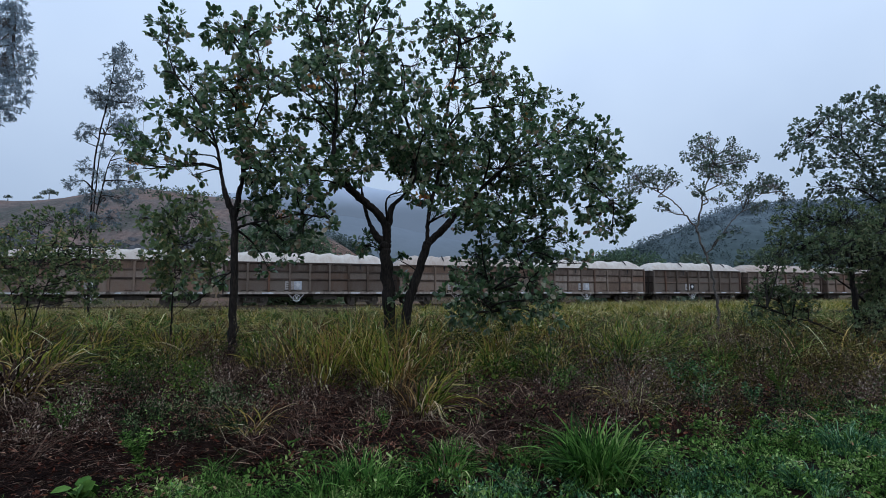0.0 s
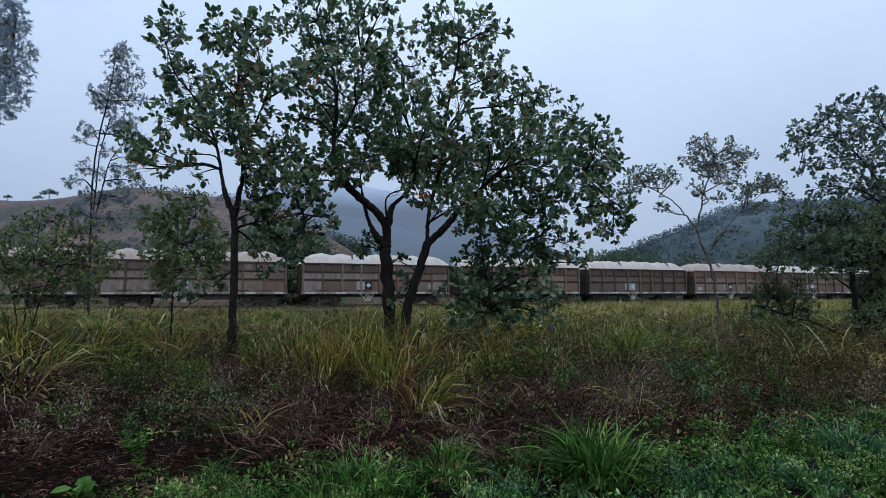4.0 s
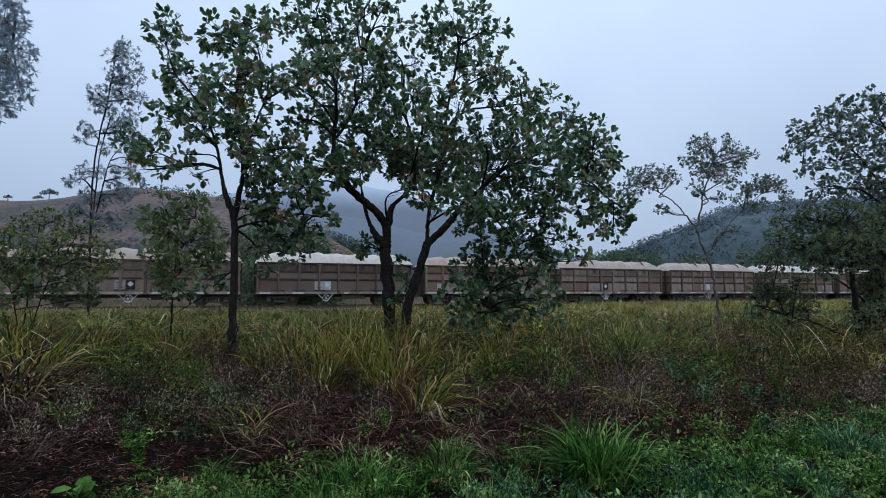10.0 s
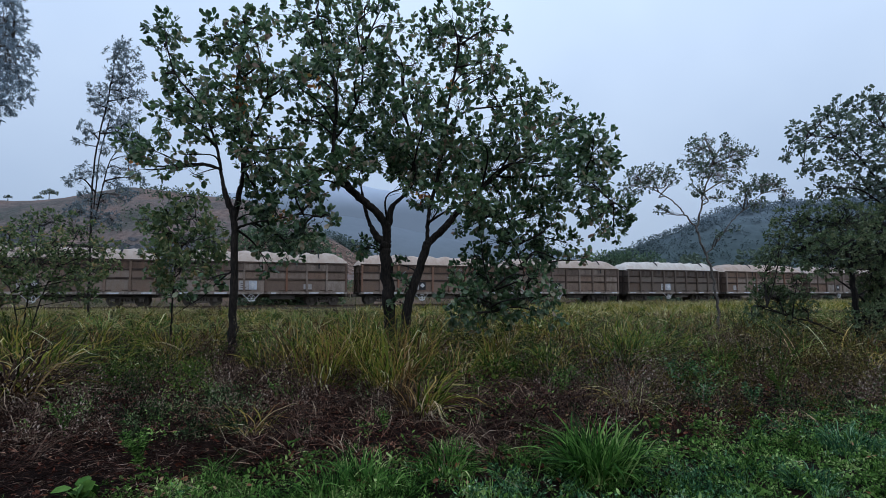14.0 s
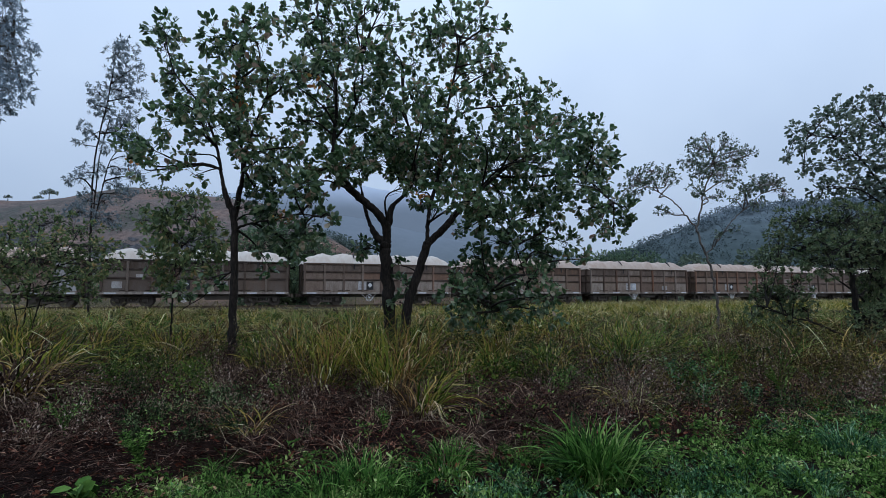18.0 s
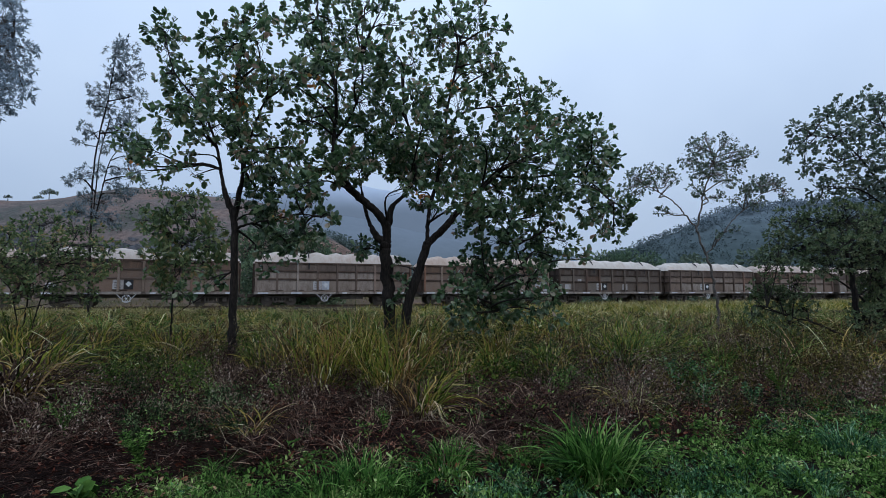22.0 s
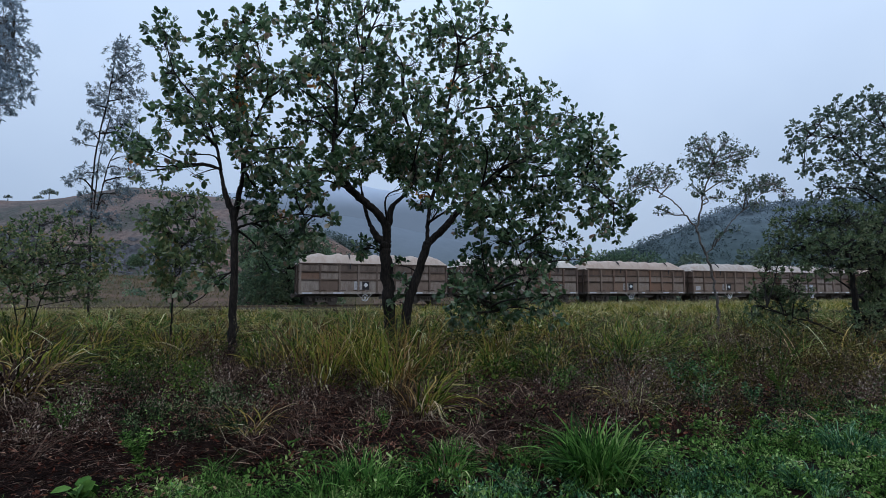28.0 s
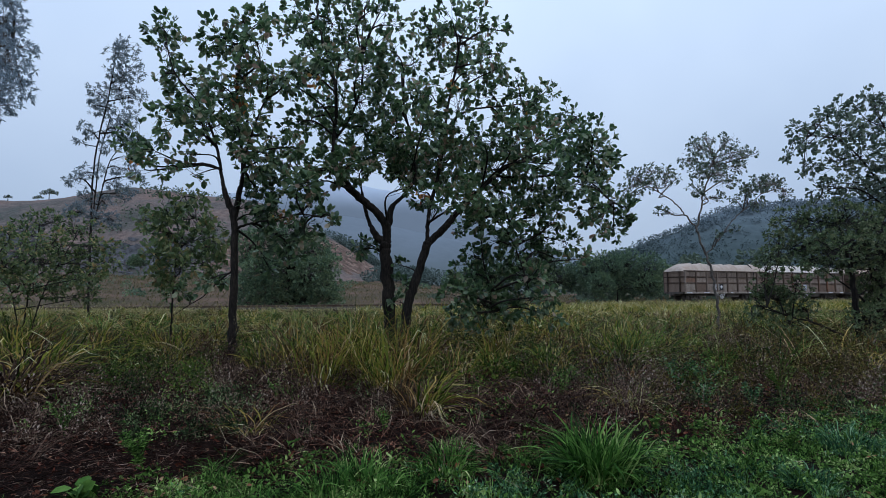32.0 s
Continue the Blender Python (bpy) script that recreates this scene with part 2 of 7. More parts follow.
M_GRASS = leafy("tall_grass_blade", [(0.05, (0.0175, 0.032, 0.00583)), (0.3, (0.0985, 0.154, 0.021)), (0.52, (0.29, 0.308, 0.0529)),
        (0.7, (0.406, 0.264, 0.0677)), (0.86, (0.739, 0.567, 0.21)), (0.98, (0.9, 0.887, 0.529))], 0.65, 0.45, 0.45, 0.03)
M_DRY = leafy("dry_grass_blade", [(0.05, (0.0324, 0.0194, 0.00864)), (0.42, (0.13, 0.0713, 0.0238)), (0.75, (0.346, 0.205, 0.0713)),
        (0.97, (0.756, 0.583, 0.346))], 0.6, 0.3, 0.9)
M_PANICLE = leafy("grass_seed_head", [(0.05, (0.20, 0.18, 0.06)), (0.5, (0.40, 0.35, 0.14)), (0.95, (0.64, 0.56, 0.32))], 0.7, 0.35, 0.5)
# weed green, kept dark to stand in for shaded gaps in the grass too
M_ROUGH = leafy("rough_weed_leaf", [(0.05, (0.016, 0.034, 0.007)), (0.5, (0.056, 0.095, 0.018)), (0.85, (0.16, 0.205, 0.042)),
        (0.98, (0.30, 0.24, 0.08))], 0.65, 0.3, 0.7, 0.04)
M_FIELD = leafy("field_grass_blade", [(0.05, (0.05, 0.06, 0.022)), (0.5, (0.125, 0.108, 0.044)), (0.95, (0.23, 0.165, 0.09))], 0.7, 0.35, 0.12)
M_THATCH = leafy("bleached_dead_blade", [(0.05, (0.010, 0.005, 0.004)), (0.5, (0.036, 0.019, 0.014)), (0.82, (0.13, 0.08, 0.056)),
        (0.98, (0.46, 0.35, 0.25))], 0.7, 0.15, 1.5, 0.04)
M_STRAW = leafy("fallen_stalk", [(0.05, (0.03, 0.010, 0.006)), (0.5, (0.13, 0.052, 0.033)), (0.85, (0.24, 0.12, 0.08)), (1.0, (0.5, 0.33, 0.22))], 0.6, 0.1, 1.5, 0.03)
M_GREEN = leafy("green_grass_blade", [(0.05, (0.00512, 0.0192, 0.0032)), (0.5, (0.0448, 0.127, 0.0215)), (0.86, (0.188, 0.35, 0.0808)),
        (1.0, (0.448, 0.502, 0.206))], 0.55, 0.3, 2.0, 0.05)
M_LUSH = leafy("lush_grass_blade", [(0.05, (0.0121, 0.0294, 0.00692)), (0.5, (0.0891, 0.161, 0.0333)), (0.85, (0.297, 0.374, 0.102)), (1.0, (0.642, 0.619, 0.309))], 0.5, 0.42, 1.5, 0.08)
M_LITTER = leafy("leaf_litter", [(0.05, (0.012, 0.0042, 0.003)), (0.5, (0.062, 0.018, 0.0115)), (0.82, (0.175, 0.058, 0.036)), (0.98, (0.40, 0.23, 0.16))], 0.65, 0.05, 2.5, 0.03)
# kept dark so the colour stands in for shade between the clumps
M_LOW = leafy("shade_darkened_low_growth", [(0.05, (0.0072, 0.0108, 0.0024)), (0.5, (0.042, 0.045, 0.0108)), (0.8, (0.114, 0.102, 0.027)), (0.98, (0.276, 0.216, 0.084))], 0.7, 0.35, 0.9, 0.02)
M_HERB = leafy("herb_leaf", [(0.05, (0.0065, 0.0202, 0.00436)), (0.45, (0.0616, 0.138, 0.0274)), (0.8, (0.188, 0.326, 0.0754)),
        (1.0, (0.479, 0.594, 0.228))], 0.55, 0.2, 2.0, 0.04)
M_HERB_BLUE = leafy("blue_green_leaf", [(0.05, (0.00806, 0.0293, 0.0131)), (0.5, (0.0504, 0.141, 0.0625)), (0.92, (0.211, 0.383, 0.192)), (1.0, (0.484, 0.585, 0.383))], 0.55, 0.2, 2.0, 0.05)
M_SCRUB = leafy("scrub_leaf", [(0.05, (0.012, 0.00662, 0.00451)), (0.4, (0.0768, 0.0461, 0.0335)), (0.65, (0.163, 0.107, 0.0768)),
        (0.85, (0.271, 0.19, 0.149)), (0.98, (0.524, 0.424, 0.353))], 0.7, 0.3, 0.9, 0.03)
M_SEED = leafy("seed_head", [(0.05, (0.13, 0.105, 0.085)), (0.5, (0.23, 0.19, 0.16)), (0.95, (0.40, 0.35, 0.30))], 0.8, 0.2, 1.0)
M_SCRUB_OLIVE = leafy("olive_scrub_leaf", [(0.05, (0.0139, 0.0126, 0.00349)), (0.5, (0.0697, 0.0599, 0.0167)), (0.85, (0.181, 0.15, 0.0418)), (1.0, (0.314, 0.251, 0.0978))], 0.6, 0.25, 1.4, 0.06)
M_SCRUB_GREEN = leafy("green_scrub_leaf", [(0.05, (0.007, 0.014, 0.006)), (0.5, (0.032, 0.055, 0.022)), (0.8, (0.10, 0.14, 0.06)),
        (0.98, (0.26, 0.31, 0.16))], 0.7, 0.2, 0.9, 0.05)
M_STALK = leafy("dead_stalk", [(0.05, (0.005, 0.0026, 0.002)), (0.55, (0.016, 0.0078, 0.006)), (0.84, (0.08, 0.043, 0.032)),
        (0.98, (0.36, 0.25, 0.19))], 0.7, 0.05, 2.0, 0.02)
M_TWIG = leafy("weed_twig", [(0.05, (0.02, 0.011, 0.008)), (0.5, (0.062, 0.036, 0.028)), (0.9, (0.17, 0.11, 0.088)), (1.0, (0.34, 0.26, 0.21))], 0.7, 0.05, 1.5, 0.03)
M_FALLEN = leafy("fallen_leaf", [(0.05, (0.07, 0.026, 0.016)), (0.5, (0.19, 0.07, 0.035)), (0.95, (0.42, 0.26, 0.15))], 0.6, 0.1, 2.0, 0.05)
M_BARK = bark("dark_bark", (0.006, 0.0048, 0.0042), (0.034, 0.026, 0.021))
M_BARK_PALE = bark("grey_bark", (0.075, 0.064, 0.057), (0.25, 0.215, 0.19))
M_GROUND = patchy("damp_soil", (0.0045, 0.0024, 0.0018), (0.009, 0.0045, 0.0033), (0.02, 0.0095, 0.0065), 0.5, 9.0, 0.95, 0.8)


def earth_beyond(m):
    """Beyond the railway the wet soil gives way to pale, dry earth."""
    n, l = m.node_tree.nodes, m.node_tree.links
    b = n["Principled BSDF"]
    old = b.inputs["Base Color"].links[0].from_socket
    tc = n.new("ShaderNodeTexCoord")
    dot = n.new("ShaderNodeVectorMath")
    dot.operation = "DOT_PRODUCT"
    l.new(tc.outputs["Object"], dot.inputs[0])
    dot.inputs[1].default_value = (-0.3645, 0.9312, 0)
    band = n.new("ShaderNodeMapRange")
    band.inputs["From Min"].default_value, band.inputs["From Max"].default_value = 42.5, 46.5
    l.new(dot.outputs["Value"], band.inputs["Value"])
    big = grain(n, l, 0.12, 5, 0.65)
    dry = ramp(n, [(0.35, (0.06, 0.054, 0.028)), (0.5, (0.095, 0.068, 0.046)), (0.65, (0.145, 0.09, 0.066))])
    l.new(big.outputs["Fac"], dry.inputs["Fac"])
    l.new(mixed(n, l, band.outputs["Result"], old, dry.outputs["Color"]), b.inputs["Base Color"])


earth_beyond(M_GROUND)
M_BALLAST = patchy("ballast", (0.04, 0.033, 0.027), (0.065, 0.052, 0.042), (0.09, 0.075, 0.06), 1.5, 22.0, 0.95, 1.0)
M_HILL = patchy("brown_hill_grass", (0.075, 0.08, 0.072), (0.138, 0.112, 0.103), (0.215, 0.143, 0.12), 0.07, 0.9, 0.95, 0.6, 0.4)
M_SCREE = patchy("grey_broken_stone", (0.10, 0.104, 0.116), (0.14, 0.143, 0.157), (0.22, 0.22, 0.232), 0.3, 2.0, 0.9, 0.6)
M_EARTH = patchy("bare_red_earth", (0.07, 0.058, 0.048), (0.155, 0.098, 0.077), (0.33, 0.24, 0.195), 0.5, 0.9, 0.95, 0.9, 0.5)


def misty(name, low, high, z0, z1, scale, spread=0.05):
    """Far slope, mist painted into its colour: darker low down, sky-pale at the crest."""
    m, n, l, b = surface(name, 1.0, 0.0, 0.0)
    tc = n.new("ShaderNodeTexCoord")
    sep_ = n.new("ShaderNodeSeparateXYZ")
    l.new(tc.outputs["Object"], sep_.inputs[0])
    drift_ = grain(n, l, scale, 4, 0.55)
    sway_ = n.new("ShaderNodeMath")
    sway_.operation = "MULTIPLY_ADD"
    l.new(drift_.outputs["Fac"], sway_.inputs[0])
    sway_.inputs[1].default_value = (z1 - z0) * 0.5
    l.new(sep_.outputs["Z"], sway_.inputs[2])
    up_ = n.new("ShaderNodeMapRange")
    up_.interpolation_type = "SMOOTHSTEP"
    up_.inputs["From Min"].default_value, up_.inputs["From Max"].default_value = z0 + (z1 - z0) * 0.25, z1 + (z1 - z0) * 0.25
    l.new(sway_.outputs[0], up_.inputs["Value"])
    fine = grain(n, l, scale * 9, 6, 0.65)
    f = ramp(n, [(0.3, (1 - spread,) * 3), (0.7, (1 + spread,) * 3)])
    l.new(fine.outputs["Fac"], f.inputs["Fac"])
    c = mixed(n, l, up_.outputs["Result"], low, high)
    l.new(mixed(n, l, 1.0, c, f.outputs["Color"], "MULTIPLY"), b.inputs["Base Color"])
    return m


# blue-grey mist haze is mixed into these base colours
M_FAR = misty("haze_painted_far_slope", (0.165, 0.192, 0.222), (0.40, 0.455, 0.54), 95.0, 150.0, 0.006, 0.02)
M_RIDGE = misty("haze_painted_ridge_slope", (0.10, 0.12, 0.125), (0.162, 0.19, 0.22), 6.0, 56.0, 0.012, 0.05)
M_FOREST = misty("haze_painted_forest_slope", (0.062, 0.084, 0.086), (0.145, 0.18, 0.207), 14.0, 60.0, 0.02, 0.2)
# crown leaves carry the same painted mist, in lifted tones
M_CROWNS = misty("haze_painted_tree_crown", (0.088, 0.12, 0.118), (0.205, 0.252, 0.285), 14.0, 60.0, 0.05, 0.25)
# far foliage on hill and tree belt: mist haze paled into the leaf colour
M_LEAF_HILL = leafy("haze_paled_hill_leaf", [(0.1, (0.085, 0.115, 0.085)), (0.9, (0.145, 0.185, 0.13))], 0.7, 0.3, 0.05)
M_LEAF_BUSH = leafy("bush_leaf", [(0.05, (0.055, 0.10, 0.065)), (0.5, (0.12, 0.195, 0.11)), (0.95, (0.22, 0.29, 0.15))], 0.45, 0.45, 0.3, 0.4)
# valley foliage greyed: the mist is put into its colour
M_LEAF_MIST = leafy("haze_greyed_valley_leaf", [(0.1, (0.085, 0.12, 0.11)), (0.9, (0.12, 0.155, 0.14))], 0.8, 0.2, 0.05)
M_SIDE = weathered("wagon_side_paint", [(0.0, (0.13, 0.085, 0.062)), (0.4, (0.17, 0.115, 0.085)), (0.7, (0.21, 0.16, 0.125)),
        (1.0, (0.15, 0.08, 0.05))], (0.28, 0.20, 0.155), 0.75, 0.0, 0.75)
M_PANEL = weathered("wagon_panel_paint", [(0.0, (0.155, 0.108, 0.084)), (0.2, (0.21, 0.155, 0.125)), (0.45, (0.28, 0.222, 0.186)),
        (0.7, (0.31, 0.262, 0.228)), (0.85, (0.22, 0.16, 0.125)), (1.0, (0.20, 0.115, 0.08))], (0.12, 0.082, 0.062), 0.75, 0.0, 0.85, 0.35)
M_FRAME = weathered("wagon_frame_paint", [(0.0, (0.045, 0.03, 0.023)), (1.0, (0.075, 0.05, 0.038))], (0.15, 0.095, 0.066), 0.75, 0.0, 0.5)
M_RAILING = weathered("wagon_rail_paint", [(0.0, (0.03, 0.019, 0.015)), (0.6, (0.058, 0.039, 0.03)), (1.0, (0.17, 0.12, 0.096))], (0.14, 0.10, 0.078), 0.75, 0.0, 0.5, 0.3)
M_RIB = weathered("wagon_rib_paint", [(0.0, (0.10, 0.068, 0.053)), (0.35, (0.15, 0.108, 0.086)), (0.55, (0.26, 0.205, 0.17)), (0.78, (0.12, 0.082, 0.064)),
        (0.94, (0.22, 0.10, 0.06)), (1.0, (0.33, 0.29, 0.255))], (0.085, 0.058, 0.045), 0.75, 0.0, 0.75, 0.3)
M_SILL = weathered("wagon_sill_paint", [(0.0, (0.26, 0.215, 0.18)), (1.0, (0.38, 0.33, 0.285))], (0.07, 0.05, 0.04), 0.75, 0.0, 0.9, 0.35)
M_UPPER = weathered("wagon_upper_panel_paint", [(0.0, (0.115, 0.084, 0.069)), (0.5, (0.17, 0.128, 0.105)),
        (1.0, (0.26, 0.205, 0.17))], (0.07, 0.05, 0.04), 0.75, 0.0, 0.8, 0.35)
M_PLATE = weathered("dusty_white_plate", [(0.0, (0.34, 0.32, 0.31)), (1.0, (0.52, 0.52, 0.54))], (0.22, 0.17, 0.14), 0.7, 0.0, 0.8, 0.3)
M_STEEL = weathered("dirty_running_gear", [(0.0, (0.07, 0.058, 0.05)), (1.0, (0.13, 0.11, 0.095))], (0.20, 0.16, 0.13), 0.7, 0.2, 0.5)
M_RAIL = weathered("rail_steel", [(0.0, (0.09, 0.06, 0.045)), (1.0, (0.10, 0.07, 0.05))], (0.14, 0.11, 0.10), 0.45, 0.7, 0.4)
M_TARP = weathered("dusty_tarpaulin", [(0.0, (0.47, 0.42, 0.375)), (0.4, (0.45, 0.375, 0.32)),
        (1.0, (0.45, 0.35, 0.285))], (0.30, 0.205, 0.15), 0.8, 0.0, 0.6, 0.08, 0.06)
M_TARP_WHITE = weathered("chalky_tarpaulin", [(0.0, (0.54, 0.49, 0.435)), (1.0, (0.59, 0.545, 0.49))], (0.40, 0.30, 0.235), 0.8, 0.0, 0.6, 0.08, 0.06)
M_WHITE = weathered("chalky_white_paint", [(0.0, (0.55, 0.56, 0.58)), (1.0, (0.64, 0.65, 0.67))], (0.35, 0.30, 0.26), 0.6, 0.0, 0.35)
M_GREY_BAY = weathered("pale_grey_repair_paint", [(0.0, (0.36, 0.36, 0.37)), (1.0, (0.45, 0.45, 0.46))], (0.26, 0.22, 0.19), 0.7, 0.0, 0.6, 0.25)
M_PLATE_BLUE = weathered("bluish_white_plate", [(0.0, (0.36, 0.40, 0.47)), (1.0, (0.47, 0.50, 0.56))], (0.25, 0.22, 0.21), 0.7, 0.0, 0.6, 0.25)
M_BLACK = weathered("dull_black_paint", [(0.0, (0.018, 0.018, 0.02)), (1.0, (0.025, 0.025, 0.028))], (0.05, 0.042, 0.038), 0.6, 0.0, 0.3)
M_SLEEPER = weathered("grey_sleeper", [(0.0, (0.13, 0.115, 0.10)), (1.0, (0.19, 0.17, 0.155))], (0.08, 0.06, 0.05), 0.9, 0.0, 0.5)

# ---------------------------------------------------------------- ground, hills, track
ALONG = np.array([0.9312, 0.3645])      # the way of the track, and its foot
AWAY = np.array([-0.3645, 0.9312])
TRACK = np.array([-11.68, 39.61])
RAIL_TOP = 0.59


def wave(x, y, s, seed=0.0):
    return (np.sin(x * s + 1.7 * seed) * np.cos(y * s * 1.13 + seed) + 0.5 * np.sin(x * s * 2.3 + y * s * 1.9 + seed)
            + 0.25 * np.cos(x * s * 4.1 - y * s * 3.7 + seed * 2.0)) / 1.75


def ground_height(x, y):
    x, y = np.asarray(x, dtype=float), np.asarray(y, dtype=float)
    d = np.abs((x - TRACK[0]) * AWAY[0] + (y - TRACK[1]) * AWAY[1])
    bank = np.clip((5.0 - d) / 3.0, 0, 1)
    bank = bank * bank * (3 - 2 * bank) * 0.30
    rough = 0.05 * wave(x, y, 1.3, 1.0) * np.clip((y - 4) / 3, 0, 1) + 0.08 * wave(x, y, 0.35, 2.0) * np.clip((y - 6) / 6, 0, 1)
    rough = rough * np.clip((d - 2) / 4, 0, 1)
    past = np.clip(((x - TRACK[0]) * AWAY[0] + (y - TRACK[1]) * AWAY[1] - 6) / 60, 0, 1)
    far = past * np.interp(x, [-40, -10, 15, 60], [4.5, 4.2, 1.6, 1.2])       # the land rises beyond the line
    return bank + rough + far


def sheet(xs, ys, height):
    X, Y = np.meshgrid(xs, ys, indexing="ij")
    V = np.stack([X, Y, height(X, Y)], -1).reshape(-1, 3)
    n, m = len(xs), len(ys)
    i, j = np.meshgrid(np.arange(n - 1), np.arange(m - 1), indexing="ij")
    F = np.stack([i * m + j, (i + 1) * m + j, (i + 1) * m + j + 1, i * m + j + 1], -1).reshape(-1, 4)
    return V, F


def graded(reach, near, count):
    s = np.linspace(-1, 1, count)
    return np.sign(s) * (near * np.abs(s) + (reach - near) * np.abs(s) ** 6)


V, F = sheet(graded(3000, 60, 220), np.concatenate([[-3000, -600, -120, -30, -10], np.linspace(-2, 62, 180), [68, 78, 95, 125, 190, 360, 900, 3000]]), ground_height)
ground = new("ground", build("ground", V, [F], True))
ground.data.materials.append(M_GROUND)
tagged(ground, "damp brown soil and leaf litter under grass and weeds", "ground", kind="structure")


def outline(profile):
    px, pz = [p[0] for p in profile], [p[1] for p in profile]
    return lambda x: np.interp(x, px, pz)


def slope(name, profile, d, depth, material, label, rough, step, noise_scale):
    """A hill whose crest follows the profile at the distance d, sloping down towards the track and away from it."""
    crest = outline(profile)
    xs = np.arange(profile[0][0], profile[-1][0] + step, step)
    ys = np.linspace(d - depth, d + depth, 26)

    def height(X, Y):
        s = np.clip(1 - np.abs(Y - d) / depth, 0, 1)
        s = s * s * (3 - 2 * s)
        h = (crest(X) + rough * wave(X, Y, noise_scale, 3.0) + 0.4 * rough * wave(X, Y, noise_scale * 3.1, 5.0)) * s
        return h - 1.5 * (1 - s)
    V, F = sheet(xs, ys, height)
    ob = new(name, build(name, V, [F], True))
    ob.data.materials.append(material)
    return tagged(ob, label, "hill", kind="structure"), height


hill_brown, h_brown = slope("hill_brown", [(-214.1, 24.4), (-164.3, 27.4), (-131.0, 27.7), (-110.9, 28.1), (-102.7, 29.6), (-89.4, 31.5),
        (-75.9, 30.4), (-55.8, 28.4), (-44.0, 24.4), (-30.5, 16.0), (-20.5, 8.7), (-10.5, 3.6)], 150, 75, M_HILL,
                            "low brown hill with dry grass and scattered bushes", 1.0, 2.5, 0.07)
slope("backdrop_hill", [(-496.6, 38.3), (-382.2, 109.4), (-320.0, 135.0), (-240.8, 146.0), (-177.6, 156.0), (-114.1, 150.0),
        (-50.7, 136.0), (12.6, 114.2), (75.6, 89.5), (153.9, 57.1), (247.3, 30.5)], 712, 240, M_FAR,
                        "far mountain with a blue-grey mist fade painted on", 3.0, 12, 0.02)
# added ridge: a darker layer standing in for the mountain's mist gradient
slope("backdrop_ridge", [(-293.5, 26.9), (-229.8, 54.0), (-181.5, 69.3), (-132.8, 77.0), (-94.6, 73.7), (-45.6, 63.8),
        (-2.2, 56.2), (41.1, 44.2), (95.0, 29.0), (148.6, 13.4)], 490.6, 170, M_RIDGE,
                            "added darker ridge making the mountain's mist gradient", 3.0, 9, 0.03)
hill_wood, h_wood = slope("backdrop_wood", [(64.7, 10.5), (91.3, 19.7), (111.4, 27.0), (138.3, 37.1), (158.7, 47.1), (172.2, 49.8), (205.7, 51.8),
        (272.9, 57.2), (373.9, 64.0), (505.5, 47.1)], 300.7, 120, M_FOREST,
                          "wooded hillside with blue-green mist haze painted in", 1.5, 5, 0.05)


def canopy(name, P, R, n, size, material, label, category, seed):
    """Many tree crowns seen far off, as clumps of leaves: centres P, radii R, n leaf facets each."""
    g = np.random.default_rng(seed)
    k = len(P) * n
    u = norm(g.normal(size=(k, 3))) * (g.uniform(0.35, 1.0, k) ** 0.5)[:, None]
    u[:, 2] *= 0.75
    O = np.repeat(P, n, 0) + u * np.repeat(R, n)[:, None]
    L = np.repeat(R, n) * size * g.uniform(0.6, 1.4, k)
    V, F = leaves(O, u + 0.6 * g.normal(size=(k, 3)), L, L * 0.7, OVAL, OVAL_F, g, 0.4)
    ob = new(name, build(name, V, [F]))
    ob.data.materials.append(material)
    return tagged(ob, label, category, kind="stuff")


g = np.random.default_rng(3)
x = g.uniform(60, 330, 1400)
y = np.concatenate([g.uniform(276, 303, 700), g.uniform(226, 280, 700)])
P = np.stack([x, y, h_wood(x, y) + 1.2], -1)
canopy("hillside_trees", P, np.concatenate([g.uniform(1.4, 3.6, 700), g.uniform(1.4, 2.8, 700)]), 34, 0.33, M_CROWNS, "gum trees covering the hillside, mist haze in their colour", "trees", 4)
x = np.concatenate([g.uniform(-150, -25, 520), g.uniform(-120, -40, 100), g.uniform(-92, -66, 22)])
y = np.concatenate([g.uniform(88, 141, 520), g.uniform(85, 103, 100), g.uniform(146, 151, 22)])
bare = (x < -88) & (y > 120)
x, y = x[~bare], y[~bare]
P = np.stack([x, y, h_brown(x, y) + 0.5], -1)
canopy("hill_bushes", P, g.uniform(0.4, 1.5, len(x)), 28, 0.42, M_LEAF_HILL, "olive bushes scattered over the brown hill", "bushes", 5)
x, y = g.uniform(22, 150, 120), g.uniform(70, 96, 120)
x = x * (y / 79)
P = np.stack([x, y, g.uniform(1.5, 6.3, 120) * np.clip((x - 15) / 25, 0.55, 1)], -1)
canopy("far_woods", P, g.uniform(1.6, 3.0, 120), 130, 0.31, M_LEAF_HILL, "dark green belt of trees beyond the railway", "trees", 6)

x = np.concatenate([g.uniform(-62, -8, 60), g.uniform(-10, 20, 25)])
y = np.concatenate([g.uniform(52, 92, 60), g.uniform(60, 95, 25)])
P = np.stack([x, y, ground_height(x, y) + 0.15], -1)
canopy("low_bushes", P, g.uniform(0.35, 1.1, len(x)), 120, 0.24, M_LEAF_BUSH, "low rounded bushes on the land beyond the railway", "bushes", 8)

x = np.concatenate([g.uniform(-7, 24, 60), g.uniform(-16, -4, 50), g.uniform(-36, -20, 70)])
y = np.concatenate([g.uniform(96, 118, 60), g.uniform(104, 140, 50), g.uniform(150, 172, 70)])
z = np.maximum(ground_height(x, y), h_brown(x, y))
P = np.stack([x, y, z + g.uniform(0.4, 2.6, len(x))], -1)
